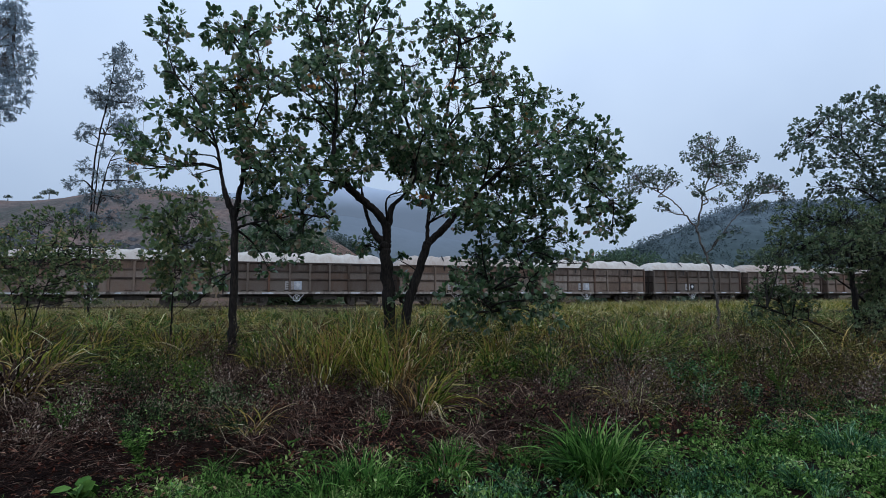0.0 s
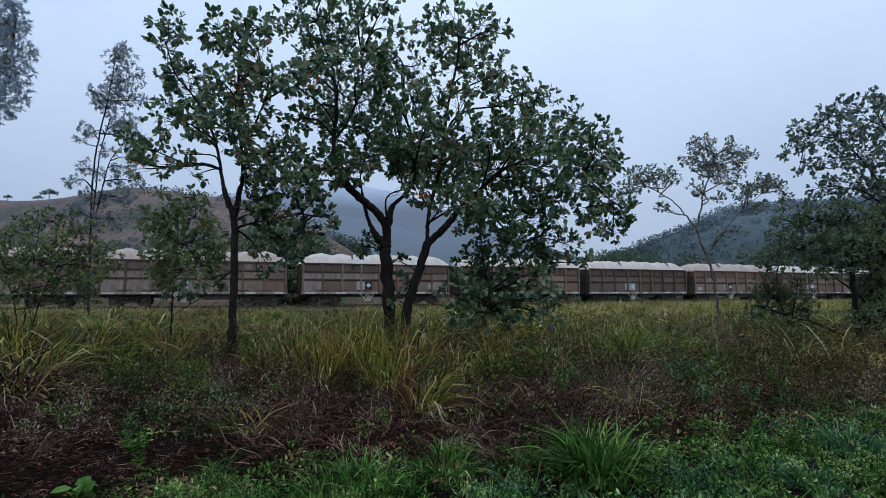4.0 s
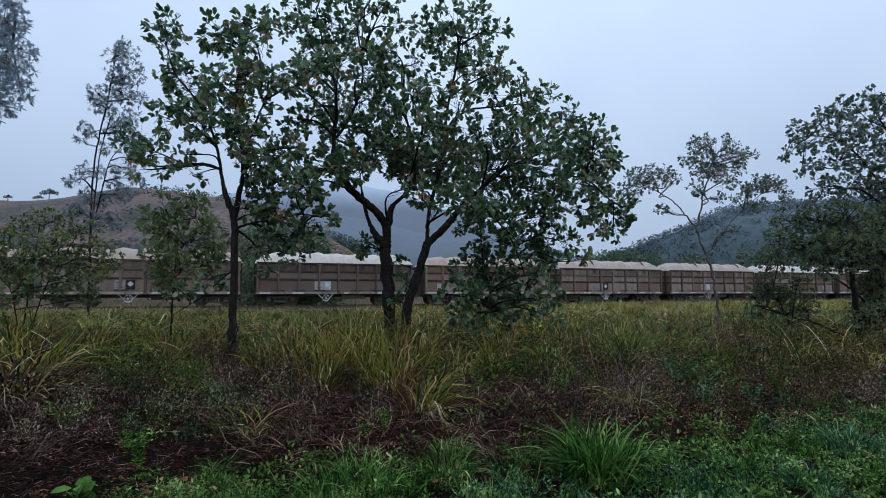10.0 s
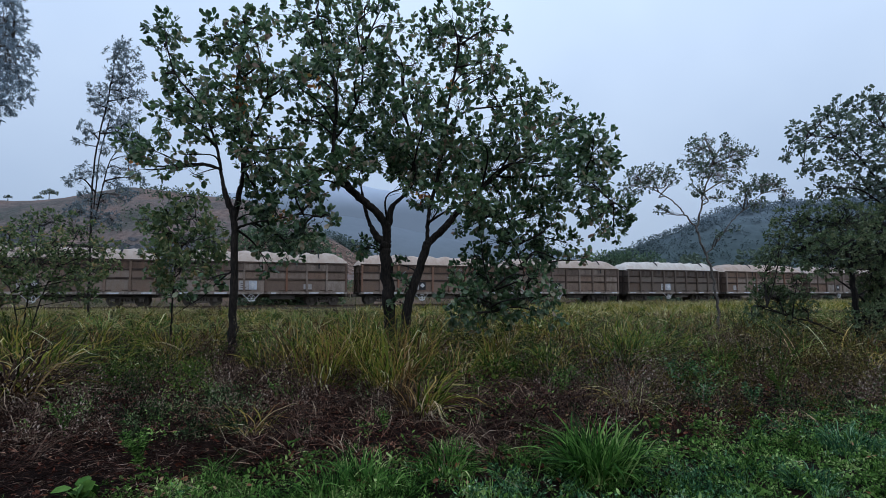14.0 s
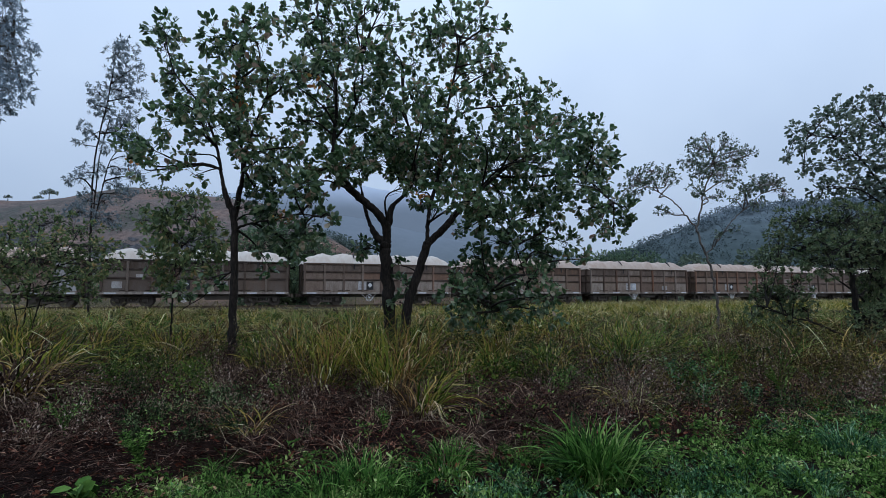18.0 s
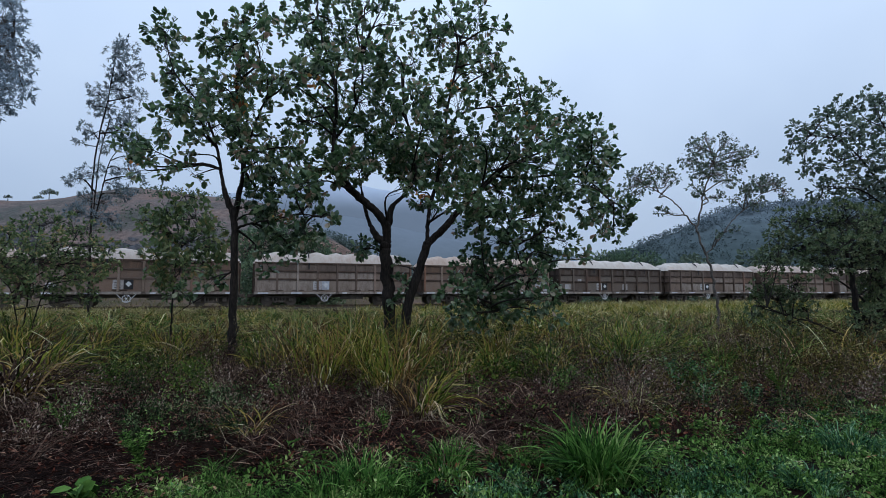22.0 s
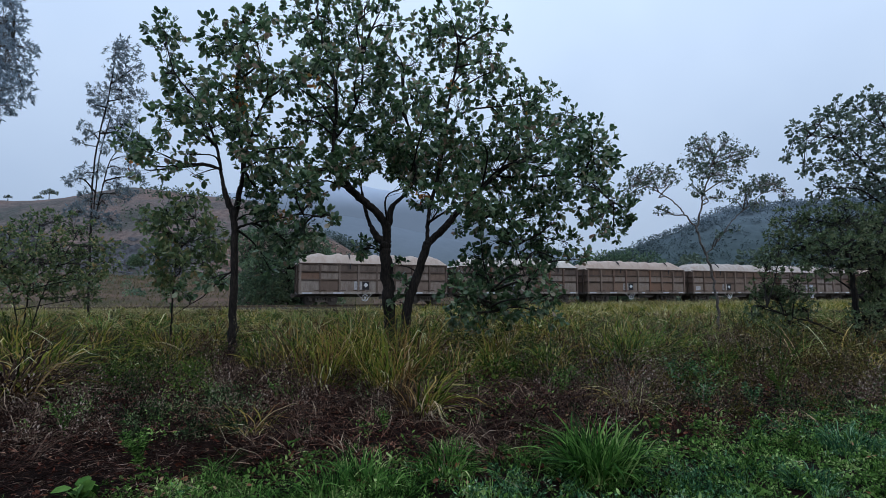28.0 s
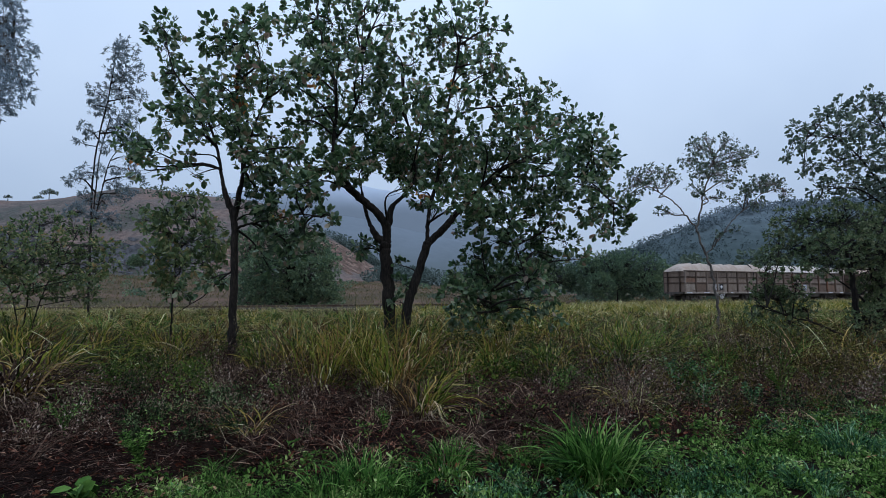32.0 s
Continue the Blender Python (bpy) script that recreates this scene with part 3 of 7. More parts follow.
canopy("valley_trees", P, g.uniform(1.0, 2.2, len(x)), 90, 0.3, M_LEAF_MIST, "valley trees with grey-green mist haze painted in", "trees", 7)


def earth_bank():
    """Bare, gullied scars along the flank of the brown hill."""
    for cx, cy, rx, ry, seed in ((-27, 135, 9.5, 16.0, 6.0), (-42, 110, 6.0, 10.0, 2.6)):
        def height(X, Y):
            u, v = (X - cx) / rx, (Y - cy) / ry
            rim = 1 - (u * u + v * v) - 0.55 * wave(X, Y, 0.45, seed)
            gully = 0.40 * np.abs(wave(X * 1.0, Y * 0.35, 0.8, seed - 4.0)) + 0.16 * wave(X, Y, 2.3, 5.0)
            return h_brown(X, Y) + np.clip(rim * 1.2, -0.8, 0.35) - gully * np.clip(rim, 0, 1)
        V, F = sheet(np.linspace(cx - 1.4 * rx, cx + 1.4 * rx, 64), np.linspace(cy - 1.3 * ry, cy + 1.0 * ry, 64), height)
        ob = new("earth_bank", build("earth_bank", V, [F], True))
        ob.data.materials.append(M_EARTH)
        tagged(ob, "bare eroded scar of reddish earth", "bank", kind="structure")


def scree():
    """Grey-blue broken stone lying on the foot of the hill."""
    g = np.random.default_rng(9)
    x = np.concatenate([g.normal(-62, 5, 420), g.normal(-93, 5, 300), g.normal(-54, 3, 120)])
    y = np.concatenate([g.normal(104, 3, 420), g.normal(106, 5, 300), g.normal(102, 3, 120)])
    n = len(x)
    O = np.stack([x, y, h_brown(x, y) + 0.1], -1)
    cube = np.array([(i, j, k) for i in (-1, 1) for j in (-1, 1) for k in (-1, 1)], dtype=float)
    V = O[:, None] + (cube[None] * g.uniform(0.5, 1.1, (n, 8, 3))) * (g.uniform(0.15, 0.55, n)[:, None, None] * np.array([1.3, 1.0, 0.8]))
    Q = np.array([(0, 1, 3, 2), (4, 6, 7, 5), (0, 4, 5, 1), (2, 3, 7, 6), (0, 2, 6, 4), (1, 5, 7, 3)])
    ob = new("scree", build("scree", V.reshape(-1, 3), [((np.arange(n) * 8)[:, None, None] + Q[None]).reshape(-1, 4)]))
    ob.data.materials.append(M_SCREE)
    tagged(ob, "grey-blue broken stones scattered over the hill foot", "stones", kind="stuff")


scree()
earth_bank()


def railway():
    root = thing("railway_track", "rusty railway track on a low ballast bed", "track", (TRACK[0], TRACK[1], 0), kind="structure")
    root.rotation_euler = (0, 0, math.atan2(ALONG[1], ALONG[0]))
    a, b = -120, 260
    prof = [(-2.2, 0.2), (-1.5, 0.40), (1.5, 0.40), (2.2, 0.2)]
    V = np.array([(x, p[0], p[1]) for x in np.linspace(a, b, 60) for p in prof])
    F = np.array([(i * 4 + j, (i + 1) * 4 + j, (i + 1) * 4 + j + 1, i * 4 + j + 1) for i in range(59) for j in range(3)])
    part("ballast", build("ballast", V, [F]), M_BALLAST, root, "grey stone ballast")
    for side in (-0.575, 0.575):
        bm = bmesh.new()
        box(bm, a, b, side - 0.06, side + 0.06, RAIL_TOP - 0.14, RAIL_TOP - 0.125)
        box(bm, a, b, side - 0.009, side + 0.009, RAIL_TOP - 0.125, RAIL_TOP - 0.035)
        box(bm, a, b, side - 0.032, side + 0.032, RAIL_TOP - 0.035, RAIL_TOP, 0.006)
        part("rail", bm, M_RAIL, root, "rusty steel rail")
    me = None
    for i in range(200):
        if me is None:
            bm = boxed(-0.11, 0.11, -1.05, 1.05, 0.34, RAIL_TOP - 0.142, 0.01)
            ob = part("sleeper", bm, M_SLEEPER, root)
            me = ob.data
        else:
            ob = part("sleeper", me, None, root)
        ob.location = (-30 + i * 0.62, 0, 0)


railway()

# ---------------------------------------------------------------- the goods train
HALF, BODY = 1.32, 11.9
SIDE_LOW, SIDE_TOP, RIDGE = 1.0, 3.21, 3.97
RAIL_HIGH, RAIL_MID = 0.62, 1.22      # how far the two side rails lie below the top rail


def tarpaulin(seed):
    """A cover stretched over bows: hipped at both ends, sagging between the bows, draped over the side rails."""
    g = np.random.default_rng(seed)
    nx, ny = 98, 15
    xs = np.linspace(-BODY / 2 - 0.14, BODY / 2 + 0.14, nx)
    ys = np.linspace(-1, 1, ny)
    X, Y = np.meshgrid(xs, ys, indexing="ij")
    end = np.clip((BODY / 2 + 0.14 - np.abs(X)) / 1.25, 0, 1)
    bow = np.abs(np.cos((X + BODY / 2) / (BODY / 8) * np.pi)) ** 1.6
    slack = np.interp(X, np.linspace(-BODY / 2, BODY / 2, 9), g.uniform(0.05, 0.16, 9))       # some bays sag more
    across = np.sin(0.5 * np.pi * np.clip((1 - np.abs(Y)) / 0.62, 0, 1)) ** 0.8
    top = RIDGE - slack * (1 - bow) + 0.05 * np.interp(X, np.linspace(-6.5, 6.5, 14), g.uniform(-1, 1, 14))
    round_ = across + 0.05 * bow ** 6 * (np.abs(np.abs(Y) - 0.5) < 0.12)
    Z = SIDE_TOP + 0.01 + (top - SIDE_TOP) * np.minimum(np.sin(0.5 * np.pi * end) ** 0.9, 1) * round_
    fold = wave(X * 6 + 2.0 * Y, Y * 3, 1.0, float(seed)) + 0.7 * np.sin(9.0 * X + 5.0 * np.abs(Y) + seed) * (1 - bow)
    Z += 0.028 * fold * np.clip(round_ * 1.5, 0, 1)
    Z = np.where(np.abs(Y) > 0.999, SIDE_TOP - 0.10 - 0.03 * bow, Z)
    Z = np.where((np.abs(X) > BODY / 2 + 0.1), np.minimum(Z, SIDE_TOP - 0.08), Z)
    V = np.stack([X, Y * (HALF + 0.07), Z], -1).reshape(-1, 3)
    i, j = np.meshgrid(np.arange(nx - 1), np.arange(ny - 1), indexing="ij")
    F = np.stack([i * ny + j, (i + 1) * ny + j, (i + 1) * ny + j + 1, i * ny + j + 1], -1).reshape(-1, 4)
    return build("tarpaulin", V, [F], True)


def disc(bm, radius, y0, y1, segments, cx=0.0, cz=0.0):
    m = Matrix.Translation((cx, (y0 + y1) / 2, cz)) @ Matrix.Rotation(radians(90), 4, "X")
    bmesh.ops.create_cone(bm, cap_ends=True, segments=segments, radius1=radius, radius2=radius, depth=abs(y1 - y0), matrix=m)


def hoop(bm, radius, thick, y, segments=16):
    """A ring standing in the x-z plane."""
    n = 5
    rows = []
    for i in range(segments):
        a = 2 * math.pi * i / segments
        rows.append([bm.verts.new(((radius + thick * math.cos(b)) * math.cos(a), y + thick * math.sin(b),
        (radius + thick * math.cos(b)) * math.sin(a)))
                     for b in (2 * math.pi * k / n for k in range(n))])
    for i in range(segments):
        for k in range(n):
            bm.faces.new((rows[i][k], rows[(i + 1) % segments][k], rows[(i + 1) % segments][(k + 1) % n], rows[i][(k + 1) % n]))


def goods_wagon():
    root = thing("goods_wagon", "rusty brown goods wagon under a dusty pale tarpaulin", "wagon", group="goods train")
    # tub: sides, ends and floor
    bm = bmesh.new()
    box(bm, -BODY / 2, BODY / 2, -HALF, -HALF + 0.05, SIDE_LOW, SIDE_TOP - 0.05)
    box(bm, -BODY / 2, BODY / 2, HALF - 0.05, HALF, SIDE_LOW, SIDE_TOP - 0.05)
    box(bm, -BODY / 2 + 0.003, -BODY / 2 + 0.05, -HALF + 0.05, HALF - 0.05, SIDE_LOW, SIDE_TOP - 0.05)
    box(bm, BODY / 2 - 0.05, BODY / 2 - 0.003, -HALF + 0.05, HALF - 0.05, SIDE_LOW, SIDE_TOP - 0.05)
    box(bm, -BODY / 2 + 0.05, BODY / 2 - 0.05, -HALF + 0.05, HALF - 0.05, SIDE_LOW, SIDE_LOW + 0.05)
    part("tub", bm, M_SIDE, root, "dull brown steel tub with rain streaks")
    rib_mesh = None
    for s in (-1, 1):
        y0, y1 = sorted((s * (HALF + 0.003), s * (HALF + 0.085)))
        for name, z0, z1 in (("top_rail", SIDE_TOP - 0.12, SIDE_TOP), ("side_rail", SIDE_TOP - RAIL_HIGH - 0.10, SIDE_TOP - RAIL_HIGH),
        ("side_rail", SIDE_TOP - RAIL_MID - 0.10, SIDE_TOP - RAIL_MID), ("sill", SIDE_LOW - 0.16, SIDE_LOW + 0.03)):
            part(name, boxed(-BODY / 2 - 0.02, BODY / 2 + 0.02, y0, y1, z0, z1, 0.012), M_SILL if name == "sill" else M_FRAME if name == "top_rail" else M_RAILING, root)
        for i in range(9):
            x = -BODY / 2 + 0.08 + i * (BODY - 0.16) / 8
            if rib_mesh is None:
                ob = part("rib", boxed(-0.075, 0.075, -0.07, 0.07, SIDE_LOW + 0.031, SIDE_TOP - 0.121, 0.014), M_RIB, root)
                rib_mesh = ob.data
            else:
                ob = part("rib", rib_mesh, None, root)
            ob.location = (x, s * (HALF + 0.075), 0)
    panel_mesh = {}
    step = (BODY - 0.16) / 8
    for s in (-1, 1):
        for i in range(8):
            x = -BODY / 2 + 0.08 + (i + 0.5) * step
            for z0, z1 in ((SIDE_LOW + 0.05, SIDE_TOP - RAIL_MID - 0.12), (SIDE_TOP - RAIL_MID + 0.02, SIDE_TOP - RAIL_HIGH - 0.12), (SIDE_TOP - RAIL_HIGH + 0.02, SIDE_TOP - 0.14)):
                if (s, z0) not in panel_mesh:
                    y0, y1 = sorted((s * (HALF + 0.003), s * (HALF + 0.012)))
                    ob = part("side_panel", boxed(-step / 2 + 0.07, step / 2 - 0.07, y0, y1, z0, z1, 0.004), M_PANEL if z0 < SIDE_TOP - 1.0 else M_UPPER, root)
                    panel_mesh[(s, z0)] = ob.data
                else:
                    ob = part("side_panel", panel_mesh[(s, z0)], None, root)
                ob.location = (x, 0, 0)
    for s in (-1, 1):
        x0, x1 = sorted((s * (BODY / 2 + 0.003), s * (BODY / 2 + 0.07)))
        for z in (SIDE_TOP - 0.10, SIDE_TOP - RAIL_HIGH - 0.1, SIDE_TOP - RAIL_MID - 0.1):
            part("end_rail", boxed(x0, x1, -HALF, HALF, z, z + 0.1, 0.012), M_FRAME, root)
        for y in (-0.8, 0.8):
            part("end_post", boxed(s * (BODY / 2 + 0.08) - 0.05, s * (BODY / 2 + 0.08) + 0.05, y - 0.06, y + 0.06, SIDE_LOW - 0.1, SIDE_TOP - 0.11, 0.012), M_FRAME, root)
        bm = boxed(*sorted((s * (BODY / 2 - 0.3), s * (BODY / 2 + 0.40))), -0.11, 0.11, 0.62, 0.84, 0.02)
        box(bm, *sorted((s * (BODY / 2 + 0.28), s * (BODY / 2 + 0.47))), -0.17, 0.15, 0.58, 0.88, 0.03)
        part("coupler", bm, M_STEEL, root, "greasy steel coupler")
        part("end_sill", boxed(*sorted((s * (BODY / 2 - 0.15), s * (BODY / 2 + 0.10))), -1.15, 1.15, SIDE_LOW - 0.22, SIDE_LOW - 0.003, 0.015), M_STEEL, root)
    part("underframe", boxed(-BODY / 2 + 0.16, BODY / 2 - 0.16, -0.35, 0.35, 0.60, SIDE_LOW - 0.003, 0.02), M_STEEL, root)
    # hatch hinges and door bars low on the side
    for s in (-1, 1):
        for x in (-4.4, -2.9, -1.4, 1.4, 2.9, 4.4):
            part("door_bar", boxed(x - 0.45, x + 0.45, *sorted((s * (HALF + 0.004), s * (HALF + 0.05))), SIDE_LOW + 0.10, SIDE_LOW + 0.16, 0.01), M_FRAME, root)
    # running gear
    for bx in (-BODY / 2 + 1.75, BODY / 2 - 1.75):
        bogie = part("bogie", boxed(-0.18, 0.18, -0.75, 0.75, 0.44, 0.60, 0.02), M_STEEL, root, "dirty steel bogie", (bx, 0, 0))
        for s in (-1, 1):
            bm = bmesh.new()
            y0, y1 = sorted((s * 0.76, s * 0.90))
            box(bm, -1.05, 1.05, y0, y1, 0.56, 0.68, 0.02)
            box(bm, -0.45, 0.45, y0, y1, 0.24, 0.36, 0.02)
            for e in (-1, 1):
                box(bm, e * 0.84 - 0.14, e * 0.84 + 0.14, y0 - 0.02, y1 + 0.02, 0.30, 0.56, 0.02)
                box(bm, e * 0.42 - 0.06, e * 0.42 + 0.06, y0, y1, 0.36, 0.56, 0.01)
            part("side_frame", bm, M_STEEL, bogie)
            bm = bmesh.new()
            for e in (-0.13, 0.0, 0.13):
                bmesh.ops.create_cone(bm, cap_ends=True, segments=10, radius1=0.055, radius2=0.055, depth=0.2, matrix=Matrix.Translation((e * 1.6, s * 0.83, 0.46)))
            part("spring", bm, M_STEEL, bogie)
        for wx in (-0.84, 0.84):
            bm = bmesh.new()
            disc(bm, 0.07, -0.8, 0.8, 10)
            for s in (-1, 1):
                disc(bm, 0.42, s * 0.53, s * 0.65, 24)
                disc(bm, 0.45, s * 0.50, s * 0.53, 24)
                for k in range(5):
                    a = 2 * math.pi * k / 5
                    box(bm, 0.2 * math.cos(a) - 0.05, 0.2 * math.cos(a) + 0.05, s * 0.66 - 0.012, s * 0.66 + 0.012, 0.2 * math.sin(a) - 0.05, 0.2 * math.sin(a) + 0.05)
            part("wheelset", bm, M_STEEL, bogie, "worn steel wheels on an axle", (wx, 0, 0.42))
    # brake gear
    bm = boxed(-0.9, 0.9, -1.0, -0.75, 0.45, 0.80, 0.03)
    part("brake_reservoir", bm, M_STEEL, root, at=(1.2, 0, 0))
    bm = bmesh.new()
    hoop(bm, 0.25, 0.016, 0)
    wheel = part("hand_wheel", bm, M_WHITE, root, "white spoked handbrake wheel", (-0.95, -HALF - 0.14, 0.55))
    spoke = None
    for k in range(3):
        bm = boxed(-0.25, 0.25, -0.01 - 0.003 * k, 0.01 - 0.003 * k, -0.01, 0.01)
        ob = part("spoke", spoke or bm, M_WHITE, wheel)
        spoke = ob.data
        ob.rotation_euler = (0, math.pi * k / 3, 0)
    bm = bmesh.new()
    disc(bm, 0.05, -0.04, 0.04, 10)
    part("hub", bm, M_WHITE, wheel)
    part("wheel_bracket", boxed(-1.0, -0.90, -HALF - 0.10, -HALF + 0.3, 0.48, SIDE_LOW - 0.165, 0.01), M_STEEL, root)
    for x0, x1 in ((-1.55, -1.12), (-0.42, -0.78)):
        V, F = tube(np.array([(x0, -HALF - 0.06, SIDE_LOW - 0.15), ((x0 + x1) / 2, -HALF - 0.1, 0.64), (x1, -HALF - 0.12, 0.44)]), [0.028] * 3, 6)
        part("brake_strut", build("brake_strut", V, [F]), M_PLATE, root, "slanting dusty white brake strut")
    bm = boxed(-1.2, -0.7, -HALF - 0.13, -HALF - 0.09, 0.36, 0.41, 0.008)
    part("brake_step", bm, M_WHITE, root)
    for x0, x1, m, text in ((-1.80, -1.17, M_PLATE, "dusty white panel with faded bars"), (-1.15, -0.60, M_BLACK, "black placard panel")):
        sign = part("sign_panel", boxed(x0, x1, -HALF - 0.045, -HALF - 0.016, SIDE_LOW + 0.18, SIDE_LOW + 0.82, 0.004), m, root, text)
        if m is M_BLACK:
            bm = bmesh.new()
            bmesh.ops.create_cube(bm, size=1, matrix=Matrix.LocRotScale((-0.875, -HALF - 0.049, SIDE_LOW + 0.54), Euler((0, radians(45), 0)),
        (0.27, 0.006, 0.27)))
            part("diamond", bm, M_WHITE, sign, "pale diamond")
        else:
            for k in range(3):
                part("bar", boxed(x0 + 0.1, x1 - 0.15 - 0.1 * k, -HALF - 0.052, -HALF - 0.047, SIDE_LOW + 0.30 + 0.15 * k, SIDE_LOW + 0.34 + 0.15 * k), M_FRAME, sign)
    for x0, x1 in ((-5.7, -5.0), (-3.4, -2.6), (0.4, 0.75), (3.1, 3.8), (5.1, 5.7)):
        part("white_mark", boxed(x0, x1, -HALF - 0.094, -HALF - 0.087, SIDE_LOW - 0.12, SIDE_LOW - 0.03), M_WHITE, root, "chalky white mark")
    for x in (-2.14, 3.8):
        for s in (-1, 1):
            part("cover_strap", boxed(x - 0.05, x + 0.05, *sorted((s * (HALF + 0.150), s * (HALF + 0.170))), SIDE_TOP - 0.45, SIDE_TOP - 0.02, 0.005), M_BLACK, root)
            V, F = tube(np.array([(x, s * (HALF - 0.02), SIDE_TOP + 0.34), (x - 0.02, s * (HALF - 0.22), SIDE_TOP + 0.58), (x, s * (HALF - 0.46), RIDGE - 0.04), (x + 0.02, s * 0.72, RIDGE + 0.05)]),
                        [0.03, 0.06, 0.05, 0.035], 6)
            part("cover_latch", build("cover_latch", V, [F]), M_BLACK, root, "dark latch arm over the cover")
    for i in (1, 3, 5, 7):
        x = -BODY / 2 + i * BODY / 8 + 0.15
        part("bow_end", boxed(x - 0.07, x + 0.07, -0.32, 0.32, RIDGE - 0.05, RIDGE + 0.035, 0.02), M_TARP, root)
    part("tarpaulin", tarpaulin(1), M_TARP, root, "dusty draped tarpaulin")
    return root


def livery(name, k, dust):
    """Tub, panel and frame paint of one shade: k scales it, dust is the colour of the streaks."""
    def shade(*c):
        return tuple(min(v * k, 0.8) for v in c)
    side = weathered(name + "_side", [(0.0, shade(0.13, 0.085, 0.062)), (1.0, shade(0.19, 0.13, 0.10))], dust, 0.75, 0.0, 0.6)
    panel = weathered(name + "_panel", [(0.0, shade(0.18, 0.125, 0.098)), (0.3, shade(0.25, 0.185, 0.148)), (0.7, shade(0.32, 0.262, 0.22)),
        (1.0, shade(0.22, 0.13, 0.09))], dust, 0.75, 0.0, 0.7, 0.3)
    frame_ = weathered(name + "_frame", [(0.0, shade(0.06, 0.04, 0.03)), (1.0, shade(0.10, 0.065, 0.05))], dust, 0.75, 0.0, 0.3)
    upper = weathered(name + "_upper", [(0.0, shade(0.10, 0.065, 0.05)), (1.0, shade(0.17, 0.115, 0.085))], dust, 0.75, 0.0, 0.8, 0.3)
    rib = weathered(name + "_rib", [(0.0, shade(0.14, 0.09, 0.065)), (0.5, shade(0.30, 0.23, 0.185)), (0.8, shade(0.20, 0.13, 0.10)), (1.0, shade(0.28, 0.135, 0.085))], dust, 0.75, 0.0, 0.7, 0.3)
    return {M_SIDE: side, M_PANEL: panel, M_FRAME: frame_, M_UPPER: upper, M_RIB: rib}


DARK = livery("dark_grey_brown", 0.5, (0.13, 0.11, 0.095))
RUST = livery("rust_brown", 0.85, (0.19, 0.115, 0.075))
DARK_ONES, RUST_ONES, WHITE_COVERS = (6, 12, 18, 21, 24), (2, 3, 5, 8, 10, 13, 17, 19, 23, 25), (1, 6, 7, 12, 16, 17, 18, 20, 21)
PALE_PLATES = (1, 4, 9, 12, 15, 18, 20, 22, 25)
EXTRA_PLATES = {3: [(-5.5, -4.9, 0.2, 0.6)], 6: [(-5.3, -4.7, 0.25, 0.7), (-3.9, -3.5, 0.95, 1.2), (1.2, 1.8, 0.2, 0.75)], 5: [(-3.3, -2.5, 0.15, 0.5)],
                9: [(2.7, 3.3, 0.2, 0.6)], 13: [(-4.9, -4.2, 0.2, 0.7)], 16: [(4.1, 4.7, 0.2, 0.7)], 19: [(-5.4, -4.9, 0.2, 0.5)], 22: [(1.2, 1.7, 0.9, 1.2)]}
COUNT = 27
first = goods_wagon()
covers = [next(c for c in first.children if c.name.startswith("tarpaulin")).data]
for k in range(2, 6):
    me = tarpaulin(k)
    me.materials.append(M_TARP)
    covers.append(me)
turn = math.atan2(ALONG[1], ALONG[0])


def wagon_pose(k, s):
    d = s + k * 13.0 + BODY / 2
    return pose(TRACK[0] + ALONG[0] * d, TRACK[1] + ALONG[1] * d, RAIL_TOP, 0, 0, math.degrees(turn))


wagons = [first]
for k in range(1, COUNT):
    wagons.append(copy_thing(first, wagon_pose(k, 0)))
for k, w in enumerate(wagons):
    for c in w.children:
        if c.name.startswith("tarpaulin"):
            c.data = covers[(k * 7) % 5]
        paint = DARK if k in DARK_ONES else RUST if k in RUST_ONES else {}
        if k in WHITE_COVERS:
            paint = {**paint, M_TARP: M_TARP_WHITE}
        old = c.data.materials[0] if c.type == "MESH" else None
        if old in paint:
            c.material_slots[0].link = "OBJECT"
            c.material_slots[0].material = paint[old]
    if k == 5:          # one end bay newly painted
        for c in w.children:
            if c.name.startswith("side_panel") and c.location.x > 4.5:
                c.material_slots[0].link = "OBJECT"
                c.material_slots[0].material = M_GREY_BAY
    if k in PALE_PLATES:
        for c in w.children:
            if c.type == "MESH" and c.data.materials[0] is M_BLACK and c.name.startswith("sign_panel"):
                c.material_slots[0].link = "OBJECT"
                c.material_slots[0].material = M_PLATE_BLUE
                tagged(c, "bluish-white plate, its print washed out")
    for x0, x1, z0, z1 in EXTRA_PLATES.get(k, ()):
        part("sign_panel", boxed(x0, x1, -HALF - 0.045, -HALF - 0.016, SIDE_LOW + z0, SIDE_LOW + z1, 0.004), M_PLATE, w, "small dusty white plate")
    shade = "dark grey-brown" if k in DARK_ONES else "rust-brown" if k in RUST_ONES else "dusty pale brown"
    tagged(w, shade + " goods wagon under a " + ("chalky white" if k in WHITE_COVERS else "dusty pinkish") + " tarpaulin")

# ---------------------------------------------------------------- trees
swaying = []       # foliage part, its place, how far it moves, its phase
CAL = 1150.0


